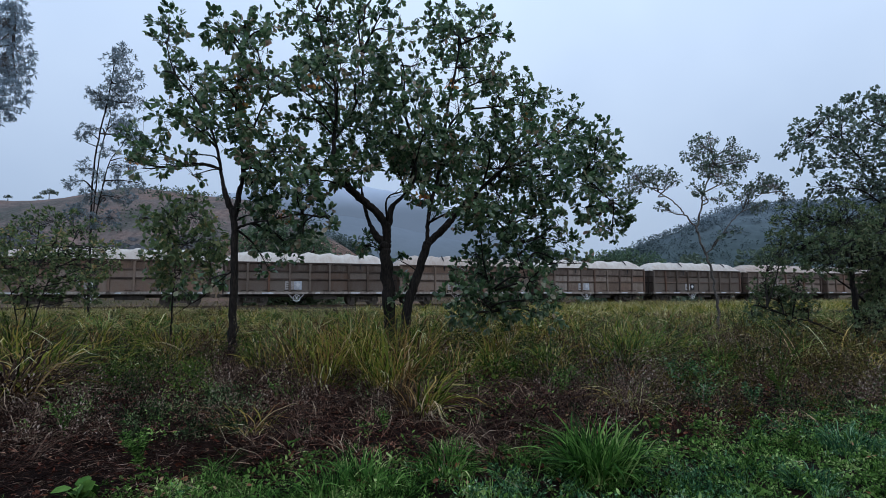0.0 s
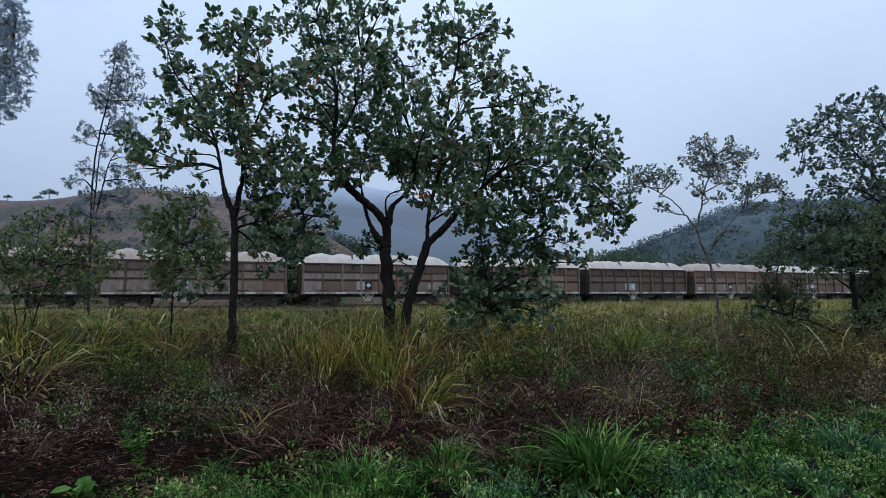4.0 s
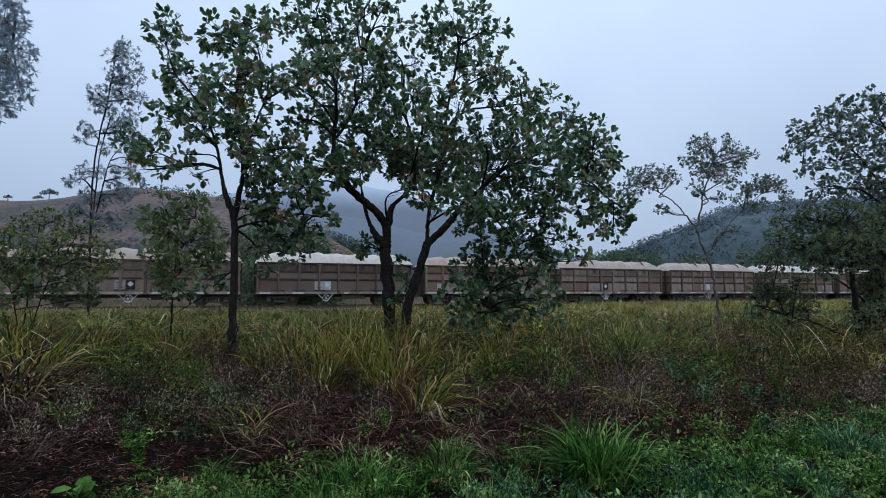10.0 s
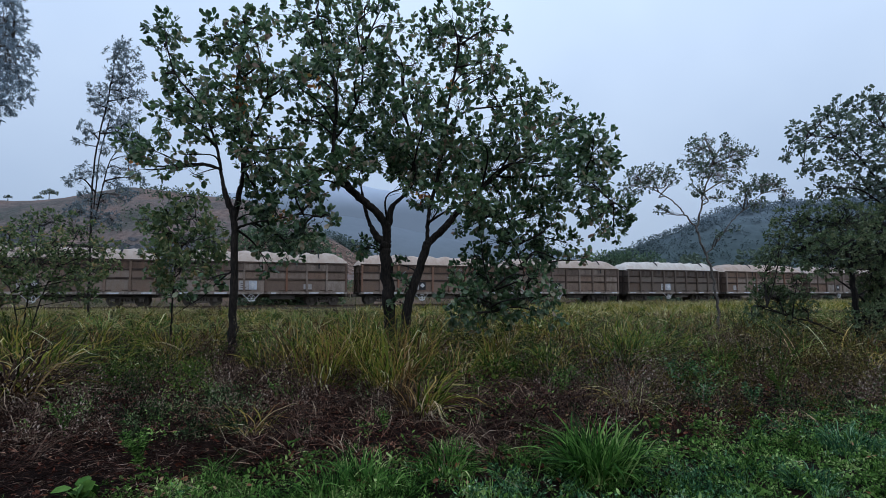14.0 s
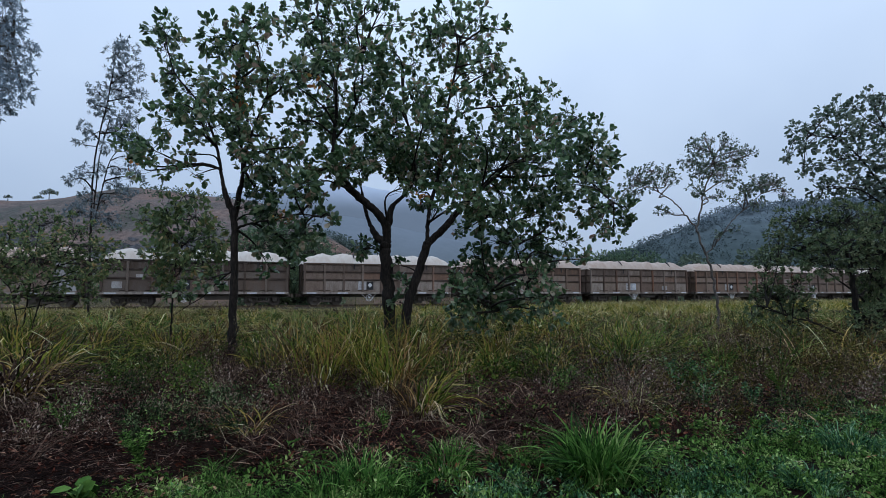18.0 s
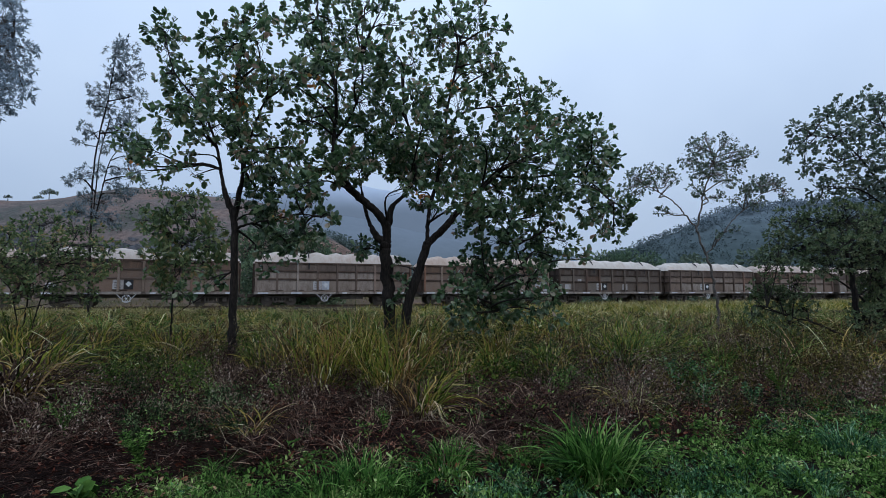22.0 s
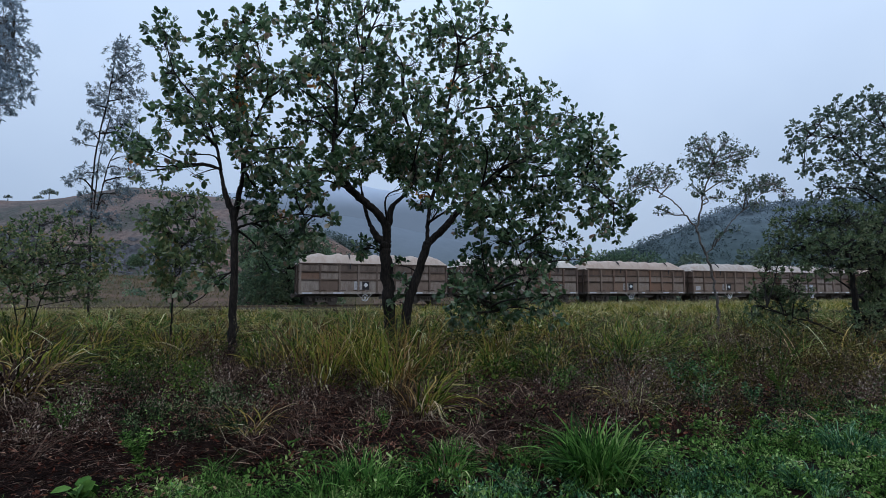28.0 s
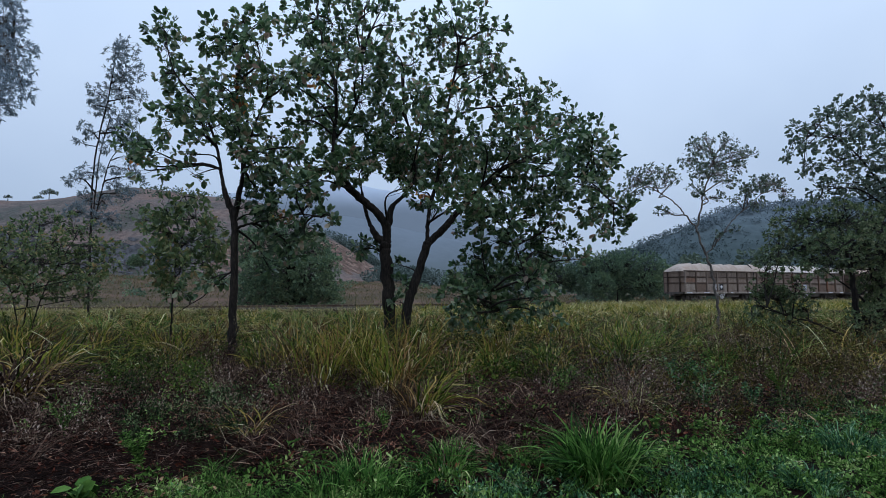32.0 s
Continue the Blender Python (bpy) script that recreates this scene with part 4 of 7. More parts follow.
def grow(name, label, base, boughs, leaf, material, bark_material, seed, density=1.0, category="tree", whorl=7, sway=1.0, twig=0.006, group="", girth=0.85, low=1.0, high=0.72, thick=0.05, bare=0.0, crooked=0.09, slender=0.0):
    """A tree: each bough is a limb (points with radii) and the places and radii of its leaf clumps."""
    g = np.random.default_rng(seed)
    root = thing(name, label, category, base, group)
    length, width, shape, facets = leaf
    for b, (limb, clumps) in enumerate(boughs):
        L = curve(limb, 6)
        tip = L[-1] + (L[-1] - L[-2]) * 0.4
        tip[3] *= 0.25
        L = np.vstack([L, tip])
        P = L[:, :3] + crooked * L[:, 3:4] * g.normal(size=(len(L), 3))
        V, F = tube(P, np.maximum(L[:, 3] * np.where(L[:, 3] < 0.085, slender or girth, girth), 0.006) * g.uniform(0.95, 1.06, len(L)), 10)
        part("trunk" if b == 0 else "limb", build("limb", V, [F], True), bark_material, root)
        for cx, cy, cz, R in clumps:
            c = np.array([cx, cy, cz])
            away = np.linalg.norm(P - c, axis=1) + 0.6 * np.maximum(P[:, 2] - c[2] + 0.2, 0)
            a = P[np.argmin(away)]
            span = np.linalg.norm(c - a)
            mid = (a + c) / 2 + g.normal(size=3) * 0.10 * span + np.array([0, 0, 0.06 * span])
            stem = curve([a, mid, c], 5)
            wood = [tube(stem, np.linspace(min(thick, 0.012 + 0.018 * span), twig * 1.2, len(stem)), 5)]
            n = max(4, int(density * (high if cz > 6.0 else low) * 40 * (R / 0.6) ** 2 * (0.17 / length) ** 2))
            R = R * 1.08
            dirs = norm(g.normal(size=(n, 3)))
            ends = c + dirs * (R * g.uniform(0.25, 1.05, n) ** 0.6)[:, None] * np.array([1, 1, 0.92])
            for e in ends:
                s = stem[g.integers(len(stem) // 2, len(stem))]
                m = (s + e) / 2 + g.normal(size=3) * 0.12 * R
                wood.append(tube(np.array([s, m, e]), [twig, twig * 0.8, twig * 0.5], 3))
            for e in c + norm(g.normal(size=(int(bare * n), 3))) * R * g.uniform(0.6, 1.35, (int(bare * n), 1)):
                s = stem[g.integers(1, len(stem))]
                m = (s + e) / 2 + g.normal(size=3) * 0.16 * R
                wood.append(tube(np.array([s, m, e]), [twig * 0.8, twig * 0.6, twig * 0.4], 3))
            O = np.repeat(ends, whorl, 0) + g.normal(size=(n * whorl, 3)) * length * 0.16
            D = norm(np.repeat(ends - c, whorl, 0)) * 0.55 + g.normal(size=(n * whorl, 3)) * 0.65 + np.array([0, 0, 0.55]) * (np.clip(np.repeat((ends - c)[:, 2], whorl) / R, -1, 1)[:, None] - 0.1)
            ln = length * g.uniform(0.6, 1.2, n * whorl)
            V, F = leaves(O - a, D, ln, ln * width, shape, facets, g, 0.5)
            fol = part("foliage", build("foliage", V, [F]), material, root, "", tuple(a))
            V, F = gather(wood)
            part("branchlet", build("branchlet", V - a, [F]), bark_material, fol)
            swaying.append((fol, tuple(a), sway * 0.09 * (0.3 + max(c[2], 0) / 6.0) / max(span, 0.5), g.uniform(0, 6.28)))
    return root


def withered(tree, places):
    """Small sprays of withered orange leaves among the green."""
    for i, p in enumerate(places):
        g = np.random.default_rng(500 + i)
        n = 11
        O = np.array(p) + g.normal(size=(n, 3)) * 0.09
        D = g.normal(size=(n, 3)) * 0.7 + np.array([0, 0, -0.5])
        L = g.uniform(0.09, 0.17, n)
        V, F = leaves(O, D, L, L * 0.6, BROAD, BROAD_F, g, 0.4)
        tagged(part("withered_spray", build("withered_spray", V, [F]), M_WITHERED, tree, "withered orange-brown leaves"), kind="stuff")


BIG_LEAF = (0.165, 0.6, BROAD, BROAD_F)
GUM_LEAF = (0.17, 0.3, SLIM, SLIM_F)

# slim tree with one straight trunk
slim = grow("slim_tree", "slim dark-trunked tree with broad wet green leaves", (-4.70, 11.47, 0.00), [
    ([(0.06, 0, -0.17, 0.139), (0.04, 0, 1.06, 0.126), (0.04, 0, 2.19, 0.12), (0.01, 0, 3.08, 0.113),
        (-0.04, 0, 3.47, 0.113)], [(0.23, 0.23, 3.57, 0.283), (0.54, 0.46, 3.41, 0.328)]),
    ([(-0.04, 0, 3.4, 0.113), (-0.23, 0, 3.85, 0.088), (-0.41, 0.2, 4.29, 0.077), (-0.56, 0.3, 4.85, 0.065), (-0.83, 0.4, 5.56, 0.052),
        (-1.14, 0.3, 6.14, 0.039), (-1.53, 0.1, 6.67, 0.032), (-1.7, 0, 7.3, 0.025)],
     [(-2.23, 0.79, 8.1, 0.431), (-2.3, 1.18, 7.7, 0.5), (-1.89, 0.64, 6.9, 0.479), (-1.7, 1.12, 6.67, 0.581), (-0.31, -1.25, 5.3, 0.505),
        (-1.52, -0.09, 5.79, 0.325), (-2.45, 1.18, 6.84, 0.25), (-0.7, 0.4, 5.49, 0.522), (-1.48, 1.07, 5.27, 0.276), (-1.11, -1.03, 5.14, 0.321)]),
    ([(0.01, 0, 3.27, 0.113), (0.11, 0, 3.85, 0.088), (0.24, -0.2, 4.32, 0.074), (0.19, -0.3, 5.07, 0.061), (0.04, -0.2, 5.88, 0.05),
        (0.01, 0, 6.89, 0.038), (0.06, 0, 7.57, 0.025)],
     [(-0.55, -0.09, 7.49, 0.375), (0.36, -0.77, 7.49, 0.376), (0.39, 0.13, 7.92, 0.357), (-0.29, 0.22, 7.41, 0.489), (0.95, -1.48, 6.62, 0.351),
        (0.31, -0.86, 6.25, 0.49), (-0.12, -0.67, 6.08, 0.427), (-0.26, 1.27, 6.73, 0.532), (-0.62, 0.81, 6.12, 0.607), (0.65, -1.03, 5.26, 0.413),
        (-0.36, 0.9, 5.44, 0.476), (1.09, -1.1, 7.27, 0.16), (-0.88, 0.36, 7.41, 0.312)]),
    ([(0.24, -0.2, 4.32, 0.062), (0.44, -0.3, 5.07, 0.049), (0.65, -0.4, 5.54, 0.037), (0.89, -0.4, 6.19, 0.024)],
     [(1.02, -0.99, 6.13, 0.346), (1.54, -1.33, 5.98, 0.335), (0.69, 0.99, 6.69, 0.301), (0.9, -0.77, 5.66, 0.188), (0.75, -0.76, 4.49, 0.471),
        (0.57, 1.28, 4.9, 0.477), (0.44, 0.99, 5.39, 0.329), (1.47, -0.56, 4.73, 0.288), (0.03, 1.23, 4.6, 0.447), (0.9, 0.1, 4.11, 0.407),
        (0.46, 0.47, 3.78, 0.368), (0.6, -0.79, 4.65, 0.305), (-0.07, 1.17, 4.15, 0.278), (-0.0, 0.51, 5.52, 0.316)]),
    ([(-0.41, 0.2, 4.42, 0.064), (-0.93, 0.4, 4.6, 0.059), (-1.5, 0.6, 4.6, 0.053), (-2.16, 0.7, 4.61, 0.04), (-2.57, 0.7, 4.68, 0.027)],
     [(-2.79, 0.89, 5.5, 0.407), (-2.82, 0.75, 5.04, 0.376), (-1.69, -0.38, 4.72, 0.341), (-2.31, -0.26, 4.56, 0.197), (-1.29, -0.63, 4.28, 0.286),
        (-0.85, -0.67, 4.52, 0.19), (-1.59, -0.83, 4.17, 0.234), (-0.74, -0.38, 4.15, 0.244)]),
    ([(0.05, 0, 3.02, 0.063), (0.5, -0.3, 3.1, 0.049), (1.0, -0.5, 3.14, 0.036), (1.64, -0.6, 3.25, 0.03), (2.06, -0.6, 3.19, 0.024)],
     [(0.74, 0.24, 3.96, 0.412), (1.77, -1.13, 3.75, 0.386), (1.74, 0.41, 3.87, 0.287), (1.08, -0.37, 3.34, 0.415), (1.71, -0.43, 3.21, 0.437),
        (1.87, 0.73, 3.45, 0.295), (1.11, -0.04, 2.82, 0.402), (1.72, -0.42, 2.78, 0.34), (0.74, -0.04, 2.69, 0.301), (1.16, 0.47, 2.48, 0.315),
        (2.45, -1.01, 3.01, 0.115), (0.5, 1.08, 2.11, 0.276)]),
    ([(-0.02, 0, 2.06, 0.038), (-0.41, 0.2, 1.82, 0.031), (-0.76, 0.3, 1.5, 0.026), (-1.13, 0.4, 1.3, 0.02), (-1.56, 0.5, 1.04, 0.013)],
     [(-0.18, -0.73, 1.86, 0.213), (-0.29, 0.38, 1.82, 0.208), (-1.26, 0.52, 1.56, 0.185)]),
    ([(0.05, -0.05, 0.42, 0.05), (0.16, -0.12, 0.62, 0.045), (0.24, -0.16, 0.84, 0.03)], []),
], BIG_LEAF, M_LEAF, M_BARK, 21, 0.76, girth=0.66, high=1.0, whorl=8, thick=0.03, slender=0.5)

# leafy sapling behind it
grow("sapling", "leafy sapling with thin stems in tall grass", (-7.13, 13.45, 0.00), [
    ([(0.07, 0, 0.1, 0.059), (0.09, 0, 1.26, 0.052), (0.12, 0, 2.29, 0.044), (0.15, 0, 3.34, 0.03), (0.05, 0, 3.94, 0.022)],
     [(0.66, -1.65, 3.52, 0.389), (0.11, 0.98, 3.7, 0.539), (-0.04, -0.46, 3.13, 0.486), (0.25, 0.27, 2.91, 0.573), (1.81, -1.68, 2.86, 0.388),
        (0.46, -1.55, 2.48, 0.366), (0.82, -1.09, 2.17, 0.489), (0.21, 1.56, 2.46, 0.495), (0.13, -1.04, 1.97, 0.327), (-0.31, 0.87, 1.63, 0.378),
        (0.57, 1.47, 2.78, 0.361), (-1.56, 1.51, 3.7, 0.329), (0.82, -0.53, 3.99, 0.284)]),
], (0.17, 0.5, BROAD, BROAD_F), M_LEAF_PALE, M_BARK, 22, 1.35, sway=0.6, girth=0.38, thick=0.016)

# wide tree with two trunks
wide = grow("wide_tree", "wide twin-trunked tree with a broad dark green crown", (-1.30, 12.66, 0.00), [
    ([(0.04, 0, 0.19, 0.209), (0.01, 0, 1.01, 0.188), (-0.06, 0, 1.84, 0.181), (-0.12, 0, 2.53, 0.167),
        (-0.14, 0, 2.81, 0.146)], [(-0.6, 0.2, 2.76, 0.283), (-0.83, 0.3, 2.7, 0.199)]),
    ([(-0.14, 0, 2.78, 0.139), (-0.38, 0, 3.02, 0.097), (-0.56, 0.1, 3.39, 0.077), (-0.68, 0.2, 3.76, 0.071),
        (-0.77, 0.3, 4.14, 0.057)], [(-0.69, -0.28, 4.59, 0.408)]),
    ([(-0.09, 0, 2.81, 0.125), (-0.15, 0, 3.3, 0.125), (-0.43, -0.1, 3.64, 0.11), (-0.76, -0.2, 3.91, 0.11), (-1.09, -0.3, 4.24, 0.109),
        (-1.35, -0.3, 4.59, 0.095), (-1.41, -0.2, 5.18, 0.082), (-1.4, 0, 6.11, 0.07), (-1.53, 0.2, 7.23, 0.057), (-1.86, 0.3, 8.19, 0.043),
        (-2.05, 0.4, 9.02, 0.029)],
     [(-2.56, 0.11, 8.86, 0.421), (-2.28, 1.26, 10.09, 0.581), (-1.67, -1.79, 7.32, 0.43), (-1.76, 1.13, 9.02, 0.637), (-3.17, 1.36, 8.98, 0.277),
        (-2.34, 1.64, 8.37, 0.629), (-0.9, -2.11, 6.53, 0.487), (-2.51, 2.03, 7.86, 0.549), (-2.11, -1.86, 6.2, 0.332), (-2.0, -0.73, 6.89, 0.315),
        (-2.03, 0.51, 6.44, 0.521), (-1.73, 1.91, 7.21, 0.672), (-2.18, -0.73, 5.64, 0.367), (-2.29, 1.93, 6.38, 0.545), (-1.36, 0.21, 5.66, 0.509),
        (-1.92, -0.86, 4.59, 0.441), (-1.39, -0.84, 4.46, 0.442), (-0.75, -1.47, 4.43, 0.418), (-1.62, -1.92, 3.83, 0.354),
        (-2.09, -1.6, 4.71, 0.243), (-1.63, 0.86, 5.25, 0.446)]),
    ([(-1.52, 0.3, 5.47, 0.057), (-1.2, 0.5, 6.06, 0.051), (-0.84, 0.5, 7.05, 0.043), (-0.86, 0.5, 8.14, 0.036), (-0.78, 0.4, 9.02, 0.026)],
     [(-1.52, 2.27, 10.8, 0.689), (-0.28, -1.54, 7.98, 0.44), (0.16, -2.06, 8.03, 0.326), (-1.4, 2.22, 9.17, 0.621), (-0.44, 0.15, 8.04, 0.563),
        (0.3, -0.43, 8.14, 0.323), (-0.44, -1.2, 6.75, 0.529), (-0.83, 0.43, 6.57, 0.604), (-0.83, 1.49, 6.07, 0.622), (-0.03, -0.2, 7.05, 0.493)]),
    ([(-0.12, 0, 2.88, 0.097), (-0.06, 0.2, 3.4, 0.099), (0.02, 0.3, 3.78, 0.085), (0.3, 0.4, 4.09, 0.072), (0.58, 0.6, 4.65, 0.058),
        (0.49, 0.7, 5.59, 0.059), (0.25, 0.8, 6.55, 0.044), (0.17, 0.8, 7.65, 0.037)],
     [(-0.14, -0.36, 6.27, 0.568), (0.59, -2.03, 5.82, 0.444), (-0.07, 1.9, 6.37, 0.672), (0.84, -2.13, 4.93, 0.44), (-0.17, -0.03, 4.87, 0.472),
        (0.45, 1.54, 5.19, 0.593), (0.58, -1.68, 3.88, 0.289), (0.32, 1.06, 4.91, 0.513), (-0.08, 2.05, 5.91, 0.55), (-0.54, 0.59, 5.26, 0.437),
        (0.52, 1.31, 8.05, 0.491), (0.2, -1.79, 6.87, 0.358), (0.14, -0.3, 5.15, 0.462), (1.13, -1.6, 5.54, 0.34)]),
    ([(0.39, -0.3, 0.36, 0.156), (0.47, -0.3, 1.29, 0.136), (0.68, -0.3, 1.97, 0.129), (0.87, -0.3, 2.58, 0.122),
        (0.93, -0.3, 2.78, 0.122)], [(0.26, -0.2, 2.24, 0.192), (0.35, -0.2, 1.83, 0.233), (0.24, -0.2, 1.4, 0.205)]),
    ([(0.91, -0.3, 2.71, 0.082), (0.93, -0.2, 3.28, 0.082), (1.0, -0.1, 3.78, 0.076), (1.18, 0, 4.52, 0.07), (1.32, 0.1, 5.41, 0.07),
        (1.42, 0.1, 6.29, 0.056), (1.61, 0.1, 7.19, 0.049), (1.75, 0, 8.04, 0.035)],
     [(0.91, 1.57, 9.09, 0.532), (1.45, -0.94, 8.01, 0.438), (2.03, -0.21, 8.45, 0.438), (1.24, 2.28, 8.93, 0.591), (1.97, 1.61, 8.6, 0.564),
        (2.34, 2.17, 9.32, 0.456), (2.74, -0.21, 8.15, 0.274), (2.54, -0.05, 7.56, 0.388), (1.55, 1.05, 7.6, 0.452), (2.17, -0.1, 7.1, 0.469),
        (2.65, -0.95, 6.86, 0.283), (0.97, -0.44, 6.52, 0.403), (1.63, -1.61, 5.79, 0.364), (1.11, -0.56, 5.21, 0.505), (0.9, 2.23, 5.11, 0.589),
        (1.57, 2.1, 4.66, 0.551), (0.8, 0.58, 4.05, 0.32), (1.1, -0.0, 4.95, 0.501), (1.65, -0.74, 4.89, 0.446), (1.38, -1.87, 3.6, 0.356),
        (1.9, -1.04, 3.49, 0.383)]),
    ([(1.32, 0.1, 5.34, 0.056), (1.54, 0.3, 5.99, 0.05), (1.99, 0.5, 6.36, 0.043), (2.6, 0.7, 6.51, 0.037), (3.37, 0.8, 6.63, 0.03)],
     [(2.62, 0.86, 6.96, 0.475), (3.34, 1.12, 6.99, 0.515), (3.6, -0.42, 6.31, 0.403), (4.15, 0.87, 7.05, 0.268), (3.26, 0.84, 7.43, 0.208),
        (3.48, 0.59, 6.24, 0.437), (2.8, 0.5, 6.14, 0.463), (3.9, 0.79, 6.31, 0.296)]),
    ([(0.93, -0.3, 2.76, 0.109), (1.32, -0.2, 3.14, 0.103), (1.6, 0, 3.52, 0.097), (2.11, 0.3, 4.07, 0.085), (2.72, 0.6, 4.65, 0.073),
        (3.51, 0.8, 5.31, 0.052), (4.27, 0.8, 5.77, 0.037), (4.7, 0.7, 6.13, 0.022)],
     [(1.92, -0.67, 5.39, 0.421), (2.62, 1.01, 5.68, 0.571), (3.01, -1.08, 5.12, 0.458), (3.79, -0.07, 5.5, 0.47), (4.71, 1.33, 6.5, 0.431),
        (4.91, 0.94, 5.9, 0.419), (4.06, -1.02, 5.08, 0.384), (2.07, 2.2, 5.27, 0.621), (2.74, 0.74, 4.84, 0.618), (3.43, 0.4, 4.83, 0.574),
        (3.49, -2.41, 4.19, 0.428), (4.64, 0.23, 5.01, 0.453), (2.02, -1.23, 3.72, 0.477), (2.9, 0.85, 4.1, 0.594)]),
    ([(2.72, 0.6, 4.62, 0.058), (3.46, 0.6, 4.58, 0.051), (4.35, 0.6, 4.65, 0.044), (5.06, 0.5, 4.48, 0.032), (5.6, 0.4, 3.94, 0.022)],
     [(5.05, -0.13, 5.56, 0.386), (5.72, 1.08, 5.7, 0.272), (5.22, 0.5, 5.08, 0.521), (5.75, 1.02, 5.06, 0.361), (4.5, -0.52, 4.19, 0.48),
        (5.35, 0.49, 4.41, 0.463), (3.64, 0.81, 4.25, 0.533), (4.38, 1.12, 4.15, 0.515), (4.76, -0.51, 3.58, 0.347), (5.93, 1.17, 4.08, 0.395),
        (6.34, 1.27, 3.83, 0.306), (5.37, 0.64, 3.32, 0.351), (6.06, 1.63, 3.21, 0.345), (6.36, 1.56, 3.59, 0.281), (4.91, 0.06, 3.38, 0.224)]),
    ([(2.11, 0.3, 4.0, 0.057), (2.54, 0.3, 3.56, 0.043), (2.95, 0.2, 3.04, 0.035), (3.21, 0.1, 2.4, 0.028), (3.4, 0, 1.7, 0.021)],
     [(2.31, 0.09, 3.46, 0.42), (2.8, -1.01, 3.3, 0.435), (3.75, 1.02, 3.6, 0.451), (1.94, 1.33, 3.33, 0.307), (2.64, -0.07, 2.87, 0.415),
        (3.37, 0.58, 2.94, 0.495), (4.04, 0.67, 2.95, 0.381), (4.56, 0.7, 2.88, 0.323), (4.4, -1.0, 2.33, 0.231), (3.92, 0.85, 2.52, 0.386),
        (2.95, 0.25, 2.34, 0.425), (4.29, 0.5, 2.42, 0.203), (4.07, -0.24, 3.34, 0.273)]),
    ([(2.18, 0.3, 3.85, 0.043), (2.24, 0.2, 3.12, 0.035), (2.29, 0, 2.39, 0.028), (2.43, 0, 1.7, 0.022), (2.49, 0, 1.15, 0.017)],
     [(2.1, 0.33, 2.56, 0.343), (1.98, 0.73, 2.07, 0.471), (2.53, 0.36, 1.98, 0.515), (3.13, 0.59, 1.85, 0.495), (3.32, -1.26, 1.87, 0.326),
        (1.64, -0.9, 1.5, 0.439), (2.21, -0.16, 1.35, 0.522), (2.89, 0.4, 1.2, 0.459), (1.58, -0.75, 1.04, 0.314), (2.25, 0.49, 0.84, 0.318),
        (3.45, 0.35, 1.27, 0.372), (3.63, -1.22, 1.5, 0.277), (3.93, -0.08, 1.01, 0.277), (3.93, -0.73, 1.82, 0.184)]),
], BIG_LEAF, M_LEAF, M_BARK, 23, 0.95, low=1.15, high=0.84, whorl=8, thick=0.032, slender=0.62)

withered(slim, [(0.31, -0.47, 6.18), (0.24, -0.47, 5.77), (-2.51, 0.33, 4.69), (1.27, -0.57, 3.25)])
withered(wide, [(-1.52, -1.46, 6.29), (1.49, -0.06, 6.82), (0.78, -0.66, 3.9), (3.36, -0.16, 5.98)])

